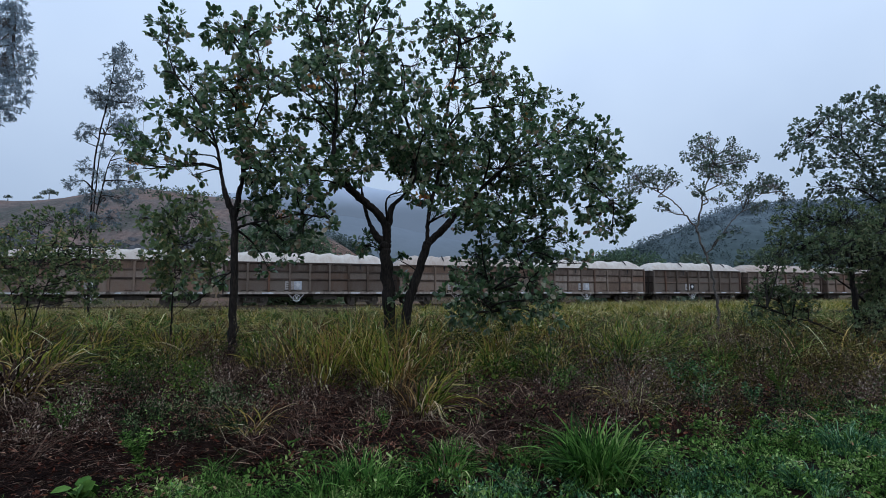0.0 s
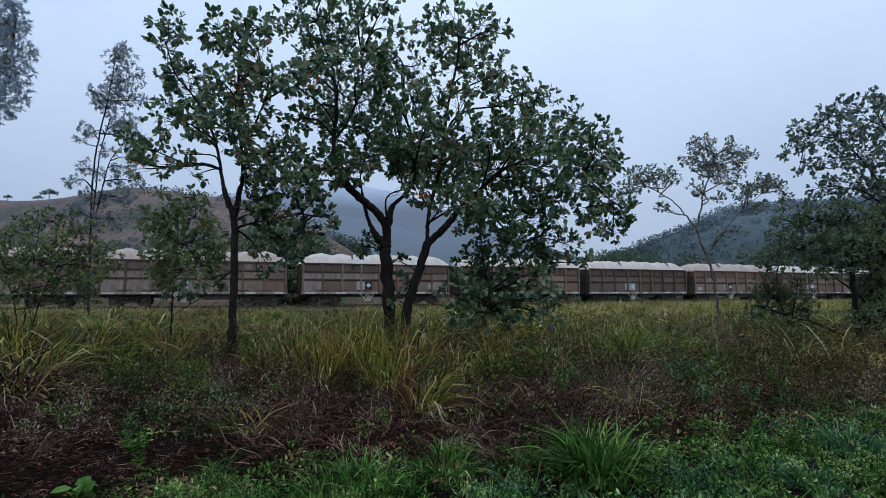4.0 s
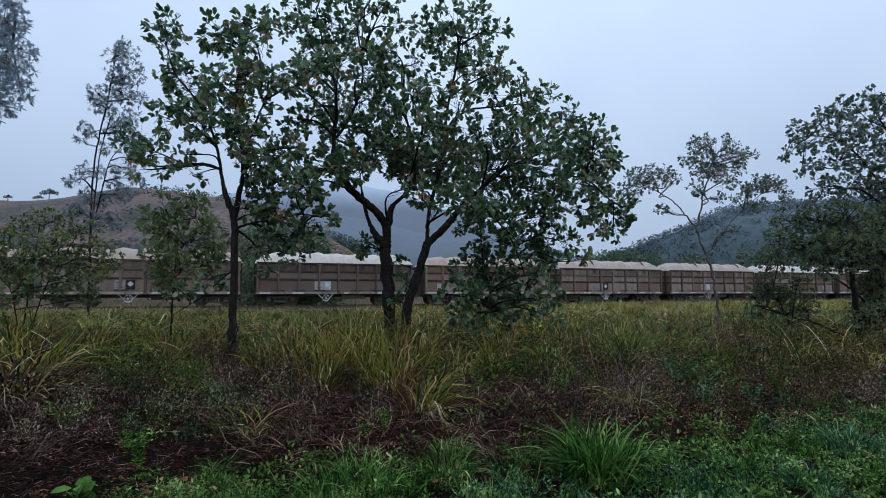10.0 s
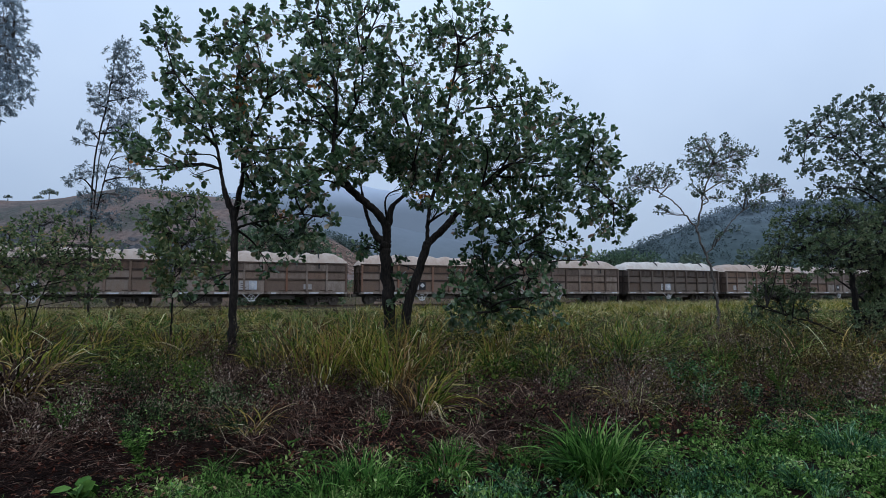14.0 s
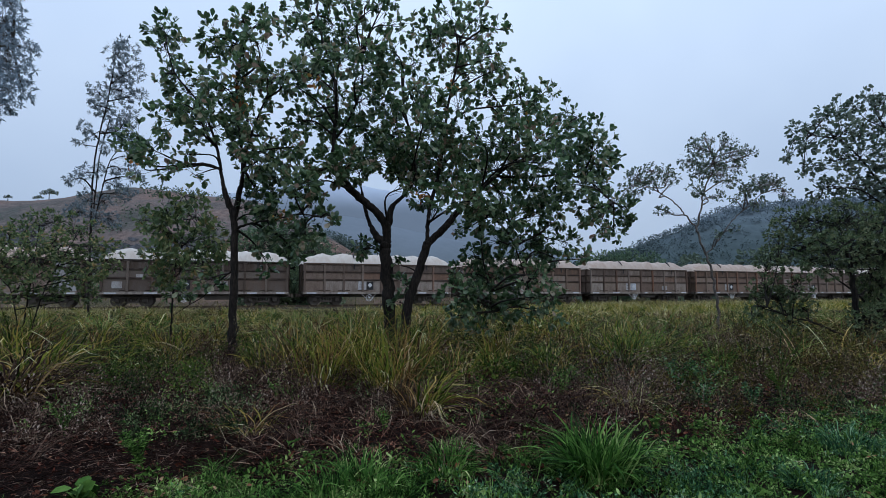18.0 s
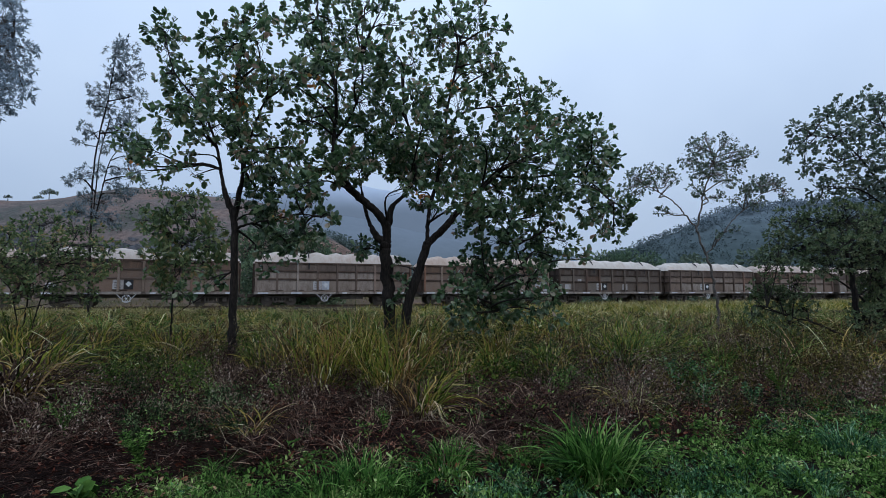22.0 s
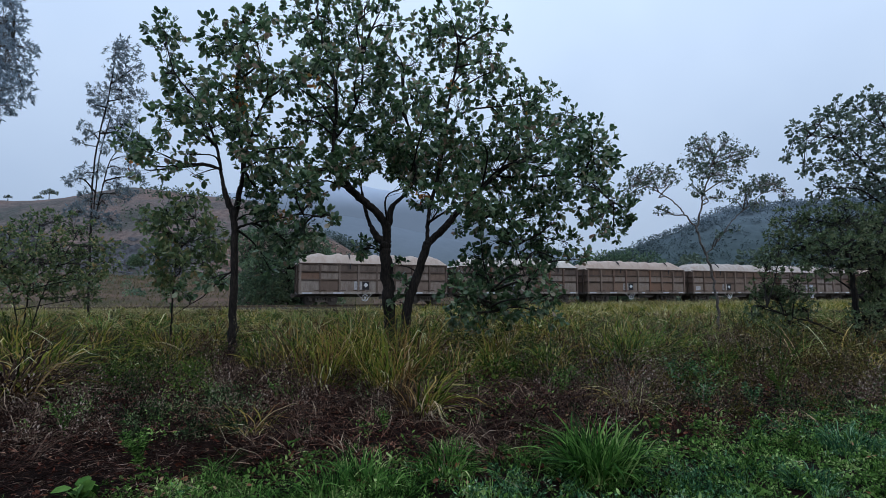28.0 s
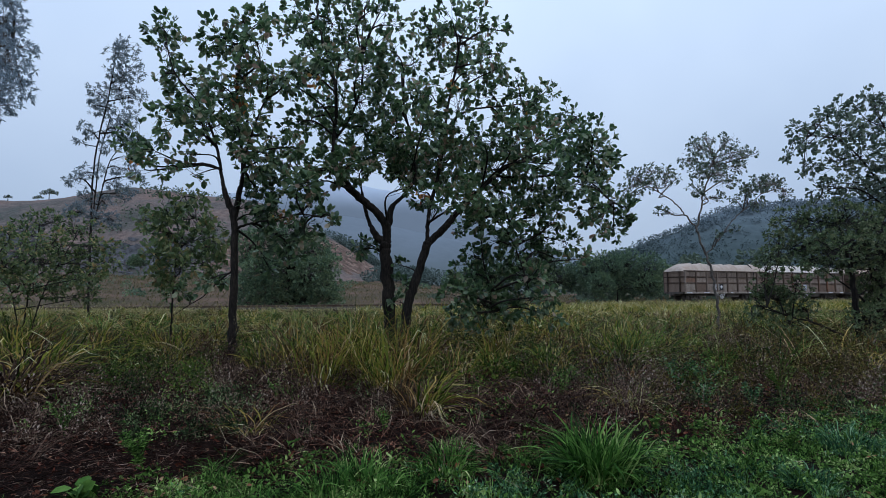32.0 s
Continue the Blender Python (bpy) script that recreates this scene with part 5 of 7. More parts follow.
# thin open tree beyond, with a flat-topped crown
grow("open_tree", "thin pale-barked tree with sparse flat leaf sprays", (10.15, 18.99, 0.00), [
    ([(-0.08, 0, -0.11, 0.146), (-0.06, 0, 1.12, 0.125), (-0.26, 0, 2.37, 0.115), (-0.55, 0, 3.42, 0.104), (-0.74, 0, 3.95, 0.104)], []),
    ([(-0.74, 0, 3.95, 0.083), (-1.09, 0.1, 4.49, 0.073), (-1.39, 0.2, 4.94, 0.063), (-1.97, 0.3, 5.39, 0.053), (-2.67, 0.4, 5.8, 0.032)],
     [(-3.79, -1.36, 5.16, 0.252), (-3.35, -1.11, 5.61, 0.354), (-2.61, -0.56, 6.01, 0.365), (-2.22, -0.97, 5.79, 0.317),
        (-2.78, -0.93, 5.45, 0.298), (-2.09, -1.41, 5.49, 0.174), (-2.88, -0.11, 5.2, 0.208), (-2.17, -0.36, 4.59, 0.225), (-3.1, 0.34, 5.13, 0.17)]),
    ([(-0.74, 0, 3.95, 0.083), (-0.59, -0.1, 4.57, 0.083), (-0.49, -0.2, 5.29, 0.072), (-0.27, -0.2, 5.93, 0.062), (-0.1, -0.2, 6.57, 0.041)],
     [(-0.72, 0.34, 6.6, 0.361), (-1.05, -1.0, 6.73, 0.395), (0.63, 1.53, 7.73, 0.316), (-1.01, -1.9, 6.02, 0.451), (0.39, -0.36, 7.12, 0.348),
        (0.3, -0.84, 6.5, 0.399), (1.05, -0.34, 6.79, 0.266), (0.77, -1.46, 6.43, 0.116), (0.95, 1.26, 6.26, 0.445), (-0.72, -0.48, 5.97, 0.366),
        (-1.55, -1.76, 5.08, 0.265), (1.27, 0.43, 6.4, 0.299), (-0.2, -1.54, 5.42, 0.23), (0.21, 0.17, 5.15, 0.232)]),
    ([(-0.4, 0, 3.0, 0.063), (0.1, 0.2, 3.44, 0.063), (0.76, 0.4, 4.21, 0.053), (1.34, 0.5, 4.73, 0.043), (2.08, 0.6, 5.34, 0.032)],
     [(0.99, -0.49, 5.23, 0.305), (1.88, 0.25, 5.7, 0.381), (3.05, 1.39, 5.95, 0.358), (3.31, 0.97, 5.41, 0.263), (1.43, -0.25, 4.86, 0.288),
        (3.1, 0.95, 5.85, 0.197), (1.0, 0.43, 5.19, 0.192), (-0.16, -0.4, 3.69, 0.163), (0.07, -1.09, 3.81, 0.138), (1.36, 0.29, 5.49, 0.212)]),
], (0.10, 0.6, BROAD, BROAD_F), M_LEAF_AIRY, M_BARK_PALE, 24, 1.25, whorl=5, sway=1.3, twig=0.006, girth=0.38, thick=0.03, bare=0.4, crooked=0.22)

# big tree at the edge of the clearing
grow("edge_tree", "tall leafy tree with an airy dark crown", (14.84, 15.83, 0.00), [
    ([(-0.14, 0, -0.16, 0.243), (-0.14, 0, 1.55, 0.209), (-0.22, 0, 3.29, 0.191), (-0.37, 0, 4.71, 0.157)], [(-0.45, 0.24, 4.39, 0.706),
        (1.84, 1.74, 4.26, 0.772)]),
    ([(-0.28, 0, 3.64, 0.139), (-0.99, 0, 4.71, 0.104), (-1.8, -0.2, 5.55, 0.086), (-2.53, -0.3, 6.24, 0.068), (-3.39, -0.3, 6.41, 0.034)],
     [(-2.4, 1.78, 7.26, 0.348), (-3.53, 0.41, 6.17, 0.321), (-4.49, -0.57, 5.55, 0.134), (-2.04, 1.5, 7.47, 0.381), (-4.74, -1.9, 5.68, 0.337),
        (-3.83, -1.49, 6.62, 0.315), (-2.02, 0.25, 7.51, 0.389), (-2.3, 0.44, 6.64, 0.429), (-3.19, -1.37, 6.25, 0.445), (-1.14, 0.49, 6.94, 0.502),
        (-2.14, 1.49, 5.98, 0.381), (-2.88, -0.47, 5.57, 0.439), (-2.01, -0.26, 5.71, 0.513), (-4.34, -1.04, 5.0, 0.179)]),
    ([(-0.38, 0, 4.62, 0.139), (-0.3, 0.2, 5.65, 0.106), (-0.42, 0.4, 6.63, 0.089), (-0.73, 0.5, 7.42, 0.054)],
     [(-2.43, -0.79, 7.13, 0.33), (0.22, 1.8, 8.39, 0.387), (-1.27, -0.46, 7.43, 0.405), (1.36, 1.75, 8.17, 0.58), (0.35, 1.57, 7.3, 0.574),
        (0.1, 0.36, 6.62, 0.64), (-1.88, -0.91, 5.63, 0.524), (1.46, 1.83, 5.86, 0.776), (0.58, -0.01, 6.87, 0.695)]),
    ([(-0.25, 0, 3.29, 0.122), (-1.46, -0.5, 4.09, 0.084), (-2.52, -0.8, 4.63, 0.066), (-3.67, -1.0, 4.59, 0.033)],
     [(-3.29, -0.26, 4.74, 0.342), (-3.08, -0.55, 4.77, 0.369), (-0.93, 1.47, 5.29, 0.532), (-1.52, -0.03, 4.97, 0.556), (-1.47, -0.65, 4.67, 0.6),
        (-2.57, -0.07, 4.25, 0.381), (-4.14, -1.15, 4.07, 0.194)]),
], (0.125, 0.68, BROAD, BROAD_F), M_LEAF_AIRY, M_BARK, 25, 0.74, sway=1.0, girth=0.3, high=1.0, thick=0.02)

# dense bushy trees below it
grow("bushy_tree", "dense dark bushy tree hanging low over the scrub", (10.84, 13.45, 0.00), [
    ([(-0.1, 0, 0.1, 0.133), (-0.1, 0, 1.26, 0.118), (-0.18, 0, 2.29, 0.089), (-0.34, 0, 3.19, 0.059)],
     [(-1.35, 0.46, 3.47, 0.52), (-1.15, -0.21, 3.38, 0.582), (-0.79, -0.79, 3.38, 0.612), (1.56, 1.07, 3.56, 0.766), (-0.7, 1.24, 2.76, 0.678),
        (-2.14, -1.85, 2.45, 0.586), (0.24, 0.12, 2.6, 0.746), (0.2, -0.86, 2.53, 0.692), (1.66, 1.07, 1.63, 0.798), (-0.84, -1.31, 0.9, 0.45), (2.96, 1.86, 3.24, 0.841), (0.29, -0.79, 1.01, 0.64)]),
    ([(-0.16, 0, 0.32, 0.059), (-1.23, -0.2, 0.77, 0.044), (-2.08, -0.3, 0.99, 0.029), (-2.57, -0.3, 1.2, 0.022)],
     [(-1.85, 0.21, 3.06, 0.33), (-2.27, -0.05, 2.44, 0.354), (-2.32, 0.28, 1.86, 0.392), (-2.02, 0.2, 1.41, 0.5), (-2.39, 0.46, 1.25, 0.38), (-1.75, -0.2, 1.75, 0.42), (-2.1, -0.4, 0.8, 0.36), (-1.5, 0.1, 1.2, 0.4),
        (-3.26, -0.73, 1.01, 0.196), (-1.7, 0.49, 0.95, 0.368)]),
], (0.10, 0.45, OVAL, OVAL_F), M_LEAF_OLIVE, M_BARK, 26, 0.78, whorl=8, sway=0.5, girth=0.6, thick=0.02)

grow("bushy_tree", "dense dark bushy tree at the edge of the field", (11.60, 13.90, 0.00), [
    ([(0.0, 0, -0.1, 0.11), (0.06, 0, 0.9, 0.09), (0.3, 0.1, 1.9, 0.07), (0.4, 0.1, 2.8, 0.05)],
     [(-0.38, 0.3, 2.96, 0.6), (-0.06, -0.1, 2.16, 0.65), (0.78, 0.6, 3.47, 0.6), (-0.23, -0.3, 0.96, 0.6), (-0.88, 0.5, 2.5, 0.55),
        (0.3, 0.1, 1.55, 0.6)]),
    ([(0.02, 0, 0.9, 0.06), (-0.3, 0, 1.4, 0.05), (-0.9, 0, 1.9, 0.035), (-1.6, 0, 2.4, 0.02)], [(-1.67, -0.1, 2.45, 0.3)]),
], (0.10, 0.45, OVAL, OVAL_F), M_LEAF_OLIVE, M_BARK, 36, 0.9, whorl=8, sway=0.5, girth=0.6, thick=0.02)

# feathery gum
grow("gum_tree", "tall thin feathery gum tree, haze painted into its leaves", (-17.36, 25.32, 0.00), [
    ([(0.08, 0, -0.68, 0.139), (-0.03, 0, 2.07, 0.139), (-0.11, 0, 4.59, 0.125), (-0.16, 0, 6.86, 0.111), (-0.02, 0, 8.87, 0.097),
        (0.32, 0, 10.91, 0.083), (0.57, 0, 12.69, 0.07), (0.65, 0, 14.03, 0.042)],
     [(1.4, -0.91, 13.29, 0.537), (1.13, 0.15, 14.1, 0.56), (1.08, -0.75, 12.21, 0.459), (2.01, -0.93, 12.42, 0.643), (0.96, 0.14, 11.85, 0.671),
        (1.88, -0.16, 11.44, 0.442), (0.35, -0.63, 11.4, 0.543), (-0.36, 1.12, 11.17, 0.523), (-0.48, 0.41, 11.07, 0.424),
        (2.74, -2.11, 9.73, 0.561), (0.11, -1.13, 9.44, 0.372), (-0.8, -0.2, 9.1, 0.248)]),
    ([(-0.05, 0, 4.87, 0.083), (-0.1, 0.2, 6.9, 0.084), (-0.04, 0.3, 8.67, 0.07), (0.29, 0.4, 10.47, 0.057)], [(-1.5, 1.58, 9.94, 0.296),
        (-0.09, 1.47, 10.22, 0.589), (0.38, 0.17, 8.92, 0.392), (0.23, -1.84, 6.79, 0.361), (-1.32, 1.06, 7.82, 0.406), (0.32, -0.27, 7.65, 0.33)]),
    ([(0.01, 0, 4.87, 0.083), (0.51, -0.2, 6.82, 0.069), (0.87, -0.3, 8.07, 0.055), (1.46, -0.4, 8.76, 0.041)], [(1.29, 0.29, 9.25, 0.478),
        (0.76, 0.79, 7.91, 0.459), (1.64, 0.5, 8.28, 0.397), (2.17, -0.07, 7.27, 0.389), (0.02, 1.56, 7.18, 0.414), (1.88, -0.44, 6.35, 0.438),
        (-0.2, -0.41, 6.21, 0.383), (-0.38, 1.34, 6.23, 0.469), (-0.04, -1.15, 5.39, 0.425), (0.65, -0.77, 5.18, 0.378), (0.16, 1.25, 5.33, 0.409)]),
], GUM_LEAF, M_LEAF_GUM_HAZE, M_BARK, 27, 1.9, whorl=9, sway=1.4, twig=0.005, girth=0.38, bare=0.4)

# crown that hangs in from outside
grow("hanging_gum", "hanging gum branches, haze painted into their leaves", (-18.19, 17.41, 0.00), [
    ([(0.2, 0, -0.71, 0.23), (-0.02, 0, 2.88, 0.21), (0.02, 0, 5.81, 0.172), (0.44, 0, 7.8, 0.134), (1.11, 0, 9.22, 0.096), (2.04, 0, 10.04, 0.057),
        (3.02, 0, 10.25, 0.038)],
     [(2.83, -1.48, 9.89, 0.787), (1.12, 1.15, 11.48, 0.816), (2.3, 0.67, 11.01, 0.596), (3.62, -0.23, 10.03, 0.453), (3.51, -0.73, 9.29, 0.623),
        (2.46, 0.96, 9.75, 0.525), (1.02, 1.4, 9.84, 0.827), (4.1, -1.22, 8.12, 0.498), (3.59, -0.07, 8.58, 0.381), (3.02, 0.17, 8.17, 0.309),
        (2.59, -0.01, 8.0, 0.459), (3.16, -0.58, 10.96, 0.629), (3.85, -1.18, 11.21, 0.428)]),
], GUM_LEAF, M_LEAF_HAZE_BLUE, M_BARK_PALE, 28, 2.0, whorl=9, sway=0.9, girth=0.5)

# straggly small tree
grow("straggly_tree", "straggly small tree with thin stems and dull leaves", (-9.93, 12.27, 0.00), [
    ([(0.03, 0, 0.1, 0.054), (0.01, 0, 0.89, 0.054), (0.09, 0, 1.69, 0.047), (0.17, 0, 2.5, 0.04), (0.23, 0, 3.18, 0.027)],
     [(-0.39, 0.26, 3.15, 0.33), (-0.38, 0.95, 3.38, 0.378), (1.17, -1.31, 2.65, 0.337), (1.28, -0.82, 2.76, 0.327), (-1.08, 0.97, 2.65, 0.378),
        (-0.33, 0.89, 2.35, 0.376), (-0.79, 0.5, 2.12, 0.28), (1.33, -1.44, 1.8, 0.238)]),
    ([(-0.06, 0.2, 0.08, 0.041), (0.11, 0.2, 1.02, 0.041), (0.29, 0.3, 1.83, 0.035), (0.59, 0.4, 2.53, 0.028), (0.91, 0.4, 3.09, 0.021)],
     [(0.49, 0.68, 3.27, 0.37), (0.46, 1.46, 3.14, 0.362), (-0.31, 1.51, 2.61, 0.424), (0.93, 0.61, 2.55, 0.396), (2.73, -1.37, 2.52, 0.239),
        (0.23, 1.04, 1.99, 0.38), (2.17, -0.85, 2.0, 0.301), (1.11, 0.44, 1.56, 0.251), (1.09, 1.37, 2.3, 0.24), (0.19, 0.65, 1.56, 0.255)]),
    ([(0.17, -0.2, 0.13, 0.04), (-0.02, -0.2, 1.04, 0.033), (-0.25, -0.2, 1.82, 0.027), (-0.5, -0.2, 2.49, 0.02)], [(-0.22, -0.69, 2.71, 0.331),
        (-0.24, -0.39, 2.21, 0.313), (-1.52, 0.79, 1.84, 0.344), (-0.0, -0.67, 2.97, 0.229),
        (0.14, -0.27, 1.82, 0.34), (0.65, -0.07, 1.67, 0.32), (1.24, 0.03, 1.89, 0.32), (-0.31, -0.17, 2.29, 0.36), (1.62, 0.13, 2.24, 0.3), (0.58, -0.37, 2.34, 0.36), (0.78, 0.23, 2.52, 0.34), (1.74, 0.33, 2.67, 0.28), (0.06, -0.47, 1.5, 0.3), (1.46, 0.13, 1.49, 0.26)]),
], (0.1, 0.5, OVAL, OVAL_F), M_LEAF_PALE, M_BARK, 29, 0.75, whorl=7, sway=0.5, girth=0.36, thick=0.014, twig=0.004)

# bushes beyond the line
BUSH_LEAF = (0.24, 0.5, OVAL, OVAL_F)
for name, bx, d, clumps, seed in (
        ("round_bush", 510, 60.0, [(-3.74, 0.63, 5.67, 1.797), (-1.53, -0.49, 6.36, 1.756), (0.96, -1.93, 6.46, 1.702), (2.08, 0.7, 5.41, 1.8),
        (4.42, -2.6, 3.91, 1.085), (-1.86, -2.23, 3.43, 1.79), (0.15, -0.69, 4.01, 2.057), (2.68, -2.44, 2.93, 1.782), (-1.22, -2.52, 1.7, 1.482), (-3.2, -1.2, 0.9, 1.2), (-0.6, -2.0, 0.7, 1.3), (1.9, -1.6, 0.8, 1.3), (4.1, -0.4, 1.0, 1.1),
        (0.92, 0.43, 1.44, 1.79), (3.32, 1.38, 2.24, 1.396), (-4.48, 2.16, 2.52, 1.2)], 31),
        ("round_bush", 1090, 80.0, [(-3.25, 0.57, 4.19, 1.825), (-0.97, -0.06, 4.86, 1.946), (2.38, 2.5, 5.13, 2.025), (3.97, -0.72, 4.48, 1.926),
        (-2.82, -2.53, 2.4, 1.603), (1.46, 1.12, 2.44, 1.982), (3.39, -1.99, 2.4, 1.752), (6.63, 0.75, 3.49, 1.549)], 33),
        ("round_bush", 840, 85.0, [(-2.94, 0.03, 2.85, 1.479), (-0.23, 2.34, 3.66, 1.836), (2.26, 0.31, 3.74, 1.782), (5.28, 0.69, 4.35, 2.091),
        (7.9, -1.35, 4.13, 2.028), (11.16, 0.29, 4.04, 2.079), (12.93, -1.4, 2.97, 1.592)], 34)):
    grow(name, "rounded dark green bush beyond the railway", (round((bx - 784) / CAL * d, 2), round(d * 0.7913, 2), 0.0),
         [([(0, 0, -0.1, 0.12), (0.1, 0, 0.8, 0.1), (0.15, 0.1, 1.8, 0.05)], clumps)], BUSH_LEAF, M_LEAF_BUSH, M_BARK, seed, 2.1, "bush", sway=0.3, group="bushes by the line")

lone = float(max(ground_height(-59.6, 100.0), h_brown(np.array(-59.6), np.array(100.0))))
grow("round_bush", "rounded blue-green bush alone on the far slope", (-59.6, 100.0, lone), [([(0, 0, -0.1, 0.12), (0.1, 0, 0.7, 0.1), (0.15, 0.1, 1.4, 0.05)],
     [(-1.0, 0, 0.9, 0.95), (0.1, -0.3, 1.5, 1.1), (1.0, 0.1, 1.0, 0.95), (0.0, -0.7, 0.7, 1.0), (-0.5, 0.3, 1.7, 0.8)])],
     (0.24, 0.5, OVAL, OVAL_F), M_LEAF_BUSH, M_BARK, 32, 2.1, "bush", sway=0.3, group="bushes by the line")

# two small trees on the crest of the hill
for px, d, h, seed in ((-116.4, 150, 3.8, 41), (-119.6, 150, 2.2, 42), (-128.5, 150, 2.0, 43)):
    z = float(h_brown(np.array(px), np.array(float(d))))
    grow("crest_tree", "small flat-topped tree on the hill crest", (px, d, z), [
        ([(0, 0, -0.3, 0.16), (0.1, 0, h * 0.5, 0.12), (0, 0, h * 0.8, 0.06)],
         [(-0.32 * h, 0, h * 0.86, 0.17 * h), (0, 0.2, h * 0.95, 0.2 * h), (0.32 * h, -0.2, h * 0.88, 0.18 * h), (0.6 * h, 0, h * 0.8, 0.14 * h),
        (-0.6 * h, 0.2, h * 0.8, 0.13 * h)])],
        (0.2, 0.55, OVAL, OVAL_F), M_LEAF_HILL, M_BARK, seed, 2.2, sway=0.1, group="trees on the crest")

# ---------------------------------------------------------------- grass, weeds and litter
def scatter(n, y0, y1, g, spread=1.12, extra=1.0, power=1.0):
    """Places on the ground in front of the camera's stand, evenly over a fan of field."""
    y = np.sqrt(g.uniform(y0 ** 2, y1 ** 2, n)) if power == 1.0 else y0 + (y1 - y0) * g.uniform(0, 1, n) ** power
    x = g.uniform(-1, 1, n) * (y * spread + extra)
    return x, y


def on_ground(x, y, sink=0.02):
    return np.stack([x, y, ground_height(x, y) - sink], -1)


def clear_of_track(x, y, gap=2.1):
    return np.abs((x - TRACK[0]) * AWAY[0] + (y - TRACK[1]) * AWAY[1]) > gap


def stuff(name, V, faces, material, label, category):
    ob = new(name, build(name, V, faces))
    ob.data.materials.append(material)
    return tagged(ob, label, category, kind="stuff")


def clumped(x, y, per, spread, g):
    """Repeats each place per times, scattered round it."""
    n = len(x)
    a, r = g.uniform(0, 2 * np.pi, n * per), np.repeat(spread, per) * np.sqrt(g.uniform(0, 1, n * per))
    return np.repeat(x, per) + r * np.cos(a), np.repeat(y, per) + r * np.sin(a), a


def field_edge(x, y, g):
    """Where the tall grass begins, uneven from clump to clump."""
    return (9.2 + 1.1 * wave(x, y * 0, 0.45, 2.0) + 0.8 * g.normal(size=len(x)) + 1.7 * np.clip((x - 3) / 5, 0, 1)
            + 3.6 * np.clip((-x / y - 0.3) / 0.12, 0, 1))


def field():
    g = np.random.default_rng(51)
    # tall grass in clumps, thicker and higher in drifts
    x, y = scatter(4300, 8.3, 36.5, g)
    drift = np.clip(0.45 + 1.25 * wave(x, y, 0.8, 7.0) + 0.4 * wave(x, y, 2.6, 1.0), 0, 1)
    edge = field_edge(x, y, g)
    keep = (g.uniform(size=len(x)) < 0.14 + 0.86 * drift) & (y > edge) & clear_of_track(x, y, 1.9)
    x, y, drift = x[keep], y[keep], drift[keep]
    tall = (0.22 + 0.78 * drift) * g.uniform(0.55, 1.3, len(x)) * np.interp(y, [9, 13, 24, 36], [1.0, 1.05, 0.85, 0.55])
    kind = wave(x, y, 1.05, 33.0) + 0.45 * g.normal(size=len(x))        # drifts of brown and of green among the yellow

    def clumps_of(which):
        per = 27
        px, py, pa = clumped(x[which], y[which], per, g.uniform(0.06, 0.26, int(which.sum())), g)
        H = np.repeat(tall[which], per) * g.uniform(0.4, 1.15, len(px))
        W = (0.011 + 0.036 * g.uniform(0, 1, len(px)) ** 2.2) * np.interp(py, [9, 36], [1.0, 1.7])
        return blades(on_ground(px, py), H, W, g.uniform(0.0, 0.5, len(px)), g, 0.85, 4, pa, 0.3, 0.05)

    V, F = clumps_of((kind <= 0.4) & (kind >= -0.2))
    stuff("tall_grass", V, F, M_GRASS, "tall yellow-green grass filling the field", "grass")
    for rest, name, material, label in ((kind > 0.4, "brown_grass", M_DRY, "drifts of brown dying grass in the field"),
                                        (kind < -0.2, "green_grass", M_LUSH, "drifts of fresh dark green grass in the field")):
        V, F = clumps_of(rest)
        stuff(name, V, F, material, label, "grass")
    # low growth that fills the field between the clumps, coloured dark for the shade there
    x, y = scatter(23000, 8.7, 36.5, g)
    keep = clear_of_track(x, y, 1.7) & (y > field_edge(x, y, g))
    x, y = x[keep], y[keep]
    V, F = blades(on_ground(x, y), g.uniform(0.15, 0.48, len(x)), g.uniform(0.014, 0.034, len(x)), g.uniform(0.1, 0.8, len(x)), g, 0.8, 3, None, 0.3)
    stuff("low_grass", V, F, M_LOW, "low brown grass, darkened for the shade between the clumps", "grass")
    # the field runs on to the line where the track draws away
    x, y = g.uniform(-6, 75, 4200), g.uniform(33, 68, 4200)
    lag = (x - TRACK[0]) * AWAY[0] + (y - TRACK[1]) * AWAY[1]
    keep = (lag < -2.0) & (lag > -12) & (y > 35.5)
    x, y, a = clumped(x[keep], y[keep], 16, g.uniform(0.15, 0.5, int(keep.sum())), g)
    V, F = blades(on_ground(x, y), g.uniform(0.3, 0.85, len(x)), g.uniform(0.02, 0.05, len(x)), g.uniform(0.0, 0.5, len(x)), g, 0.6, 3, a)
    stuff("far_grass", V, F, M_GRASS, "tall grass at the far side of the field", "grass")
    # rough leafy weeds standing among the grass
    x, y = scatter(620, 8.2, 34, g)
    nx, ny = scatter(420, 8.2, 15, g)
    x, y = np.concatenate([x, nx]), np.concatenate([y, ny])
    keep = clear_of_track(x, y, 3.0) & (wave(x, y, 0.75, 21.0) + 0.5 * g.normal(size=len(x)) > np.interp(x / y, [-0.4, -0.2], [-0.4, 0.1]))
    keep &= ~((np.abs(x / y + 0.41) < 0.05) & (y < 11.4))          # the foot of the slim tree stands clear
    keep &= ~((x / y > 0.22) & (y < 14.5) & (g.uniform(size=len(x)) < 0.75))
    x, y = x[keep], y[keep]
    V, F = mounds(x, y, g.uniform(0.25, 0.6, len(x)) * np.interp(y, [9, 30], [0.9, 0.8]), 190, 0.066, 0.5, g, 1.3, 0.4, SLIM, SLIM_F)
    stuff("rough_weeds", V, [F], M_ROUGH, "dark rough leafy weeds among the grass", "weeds")
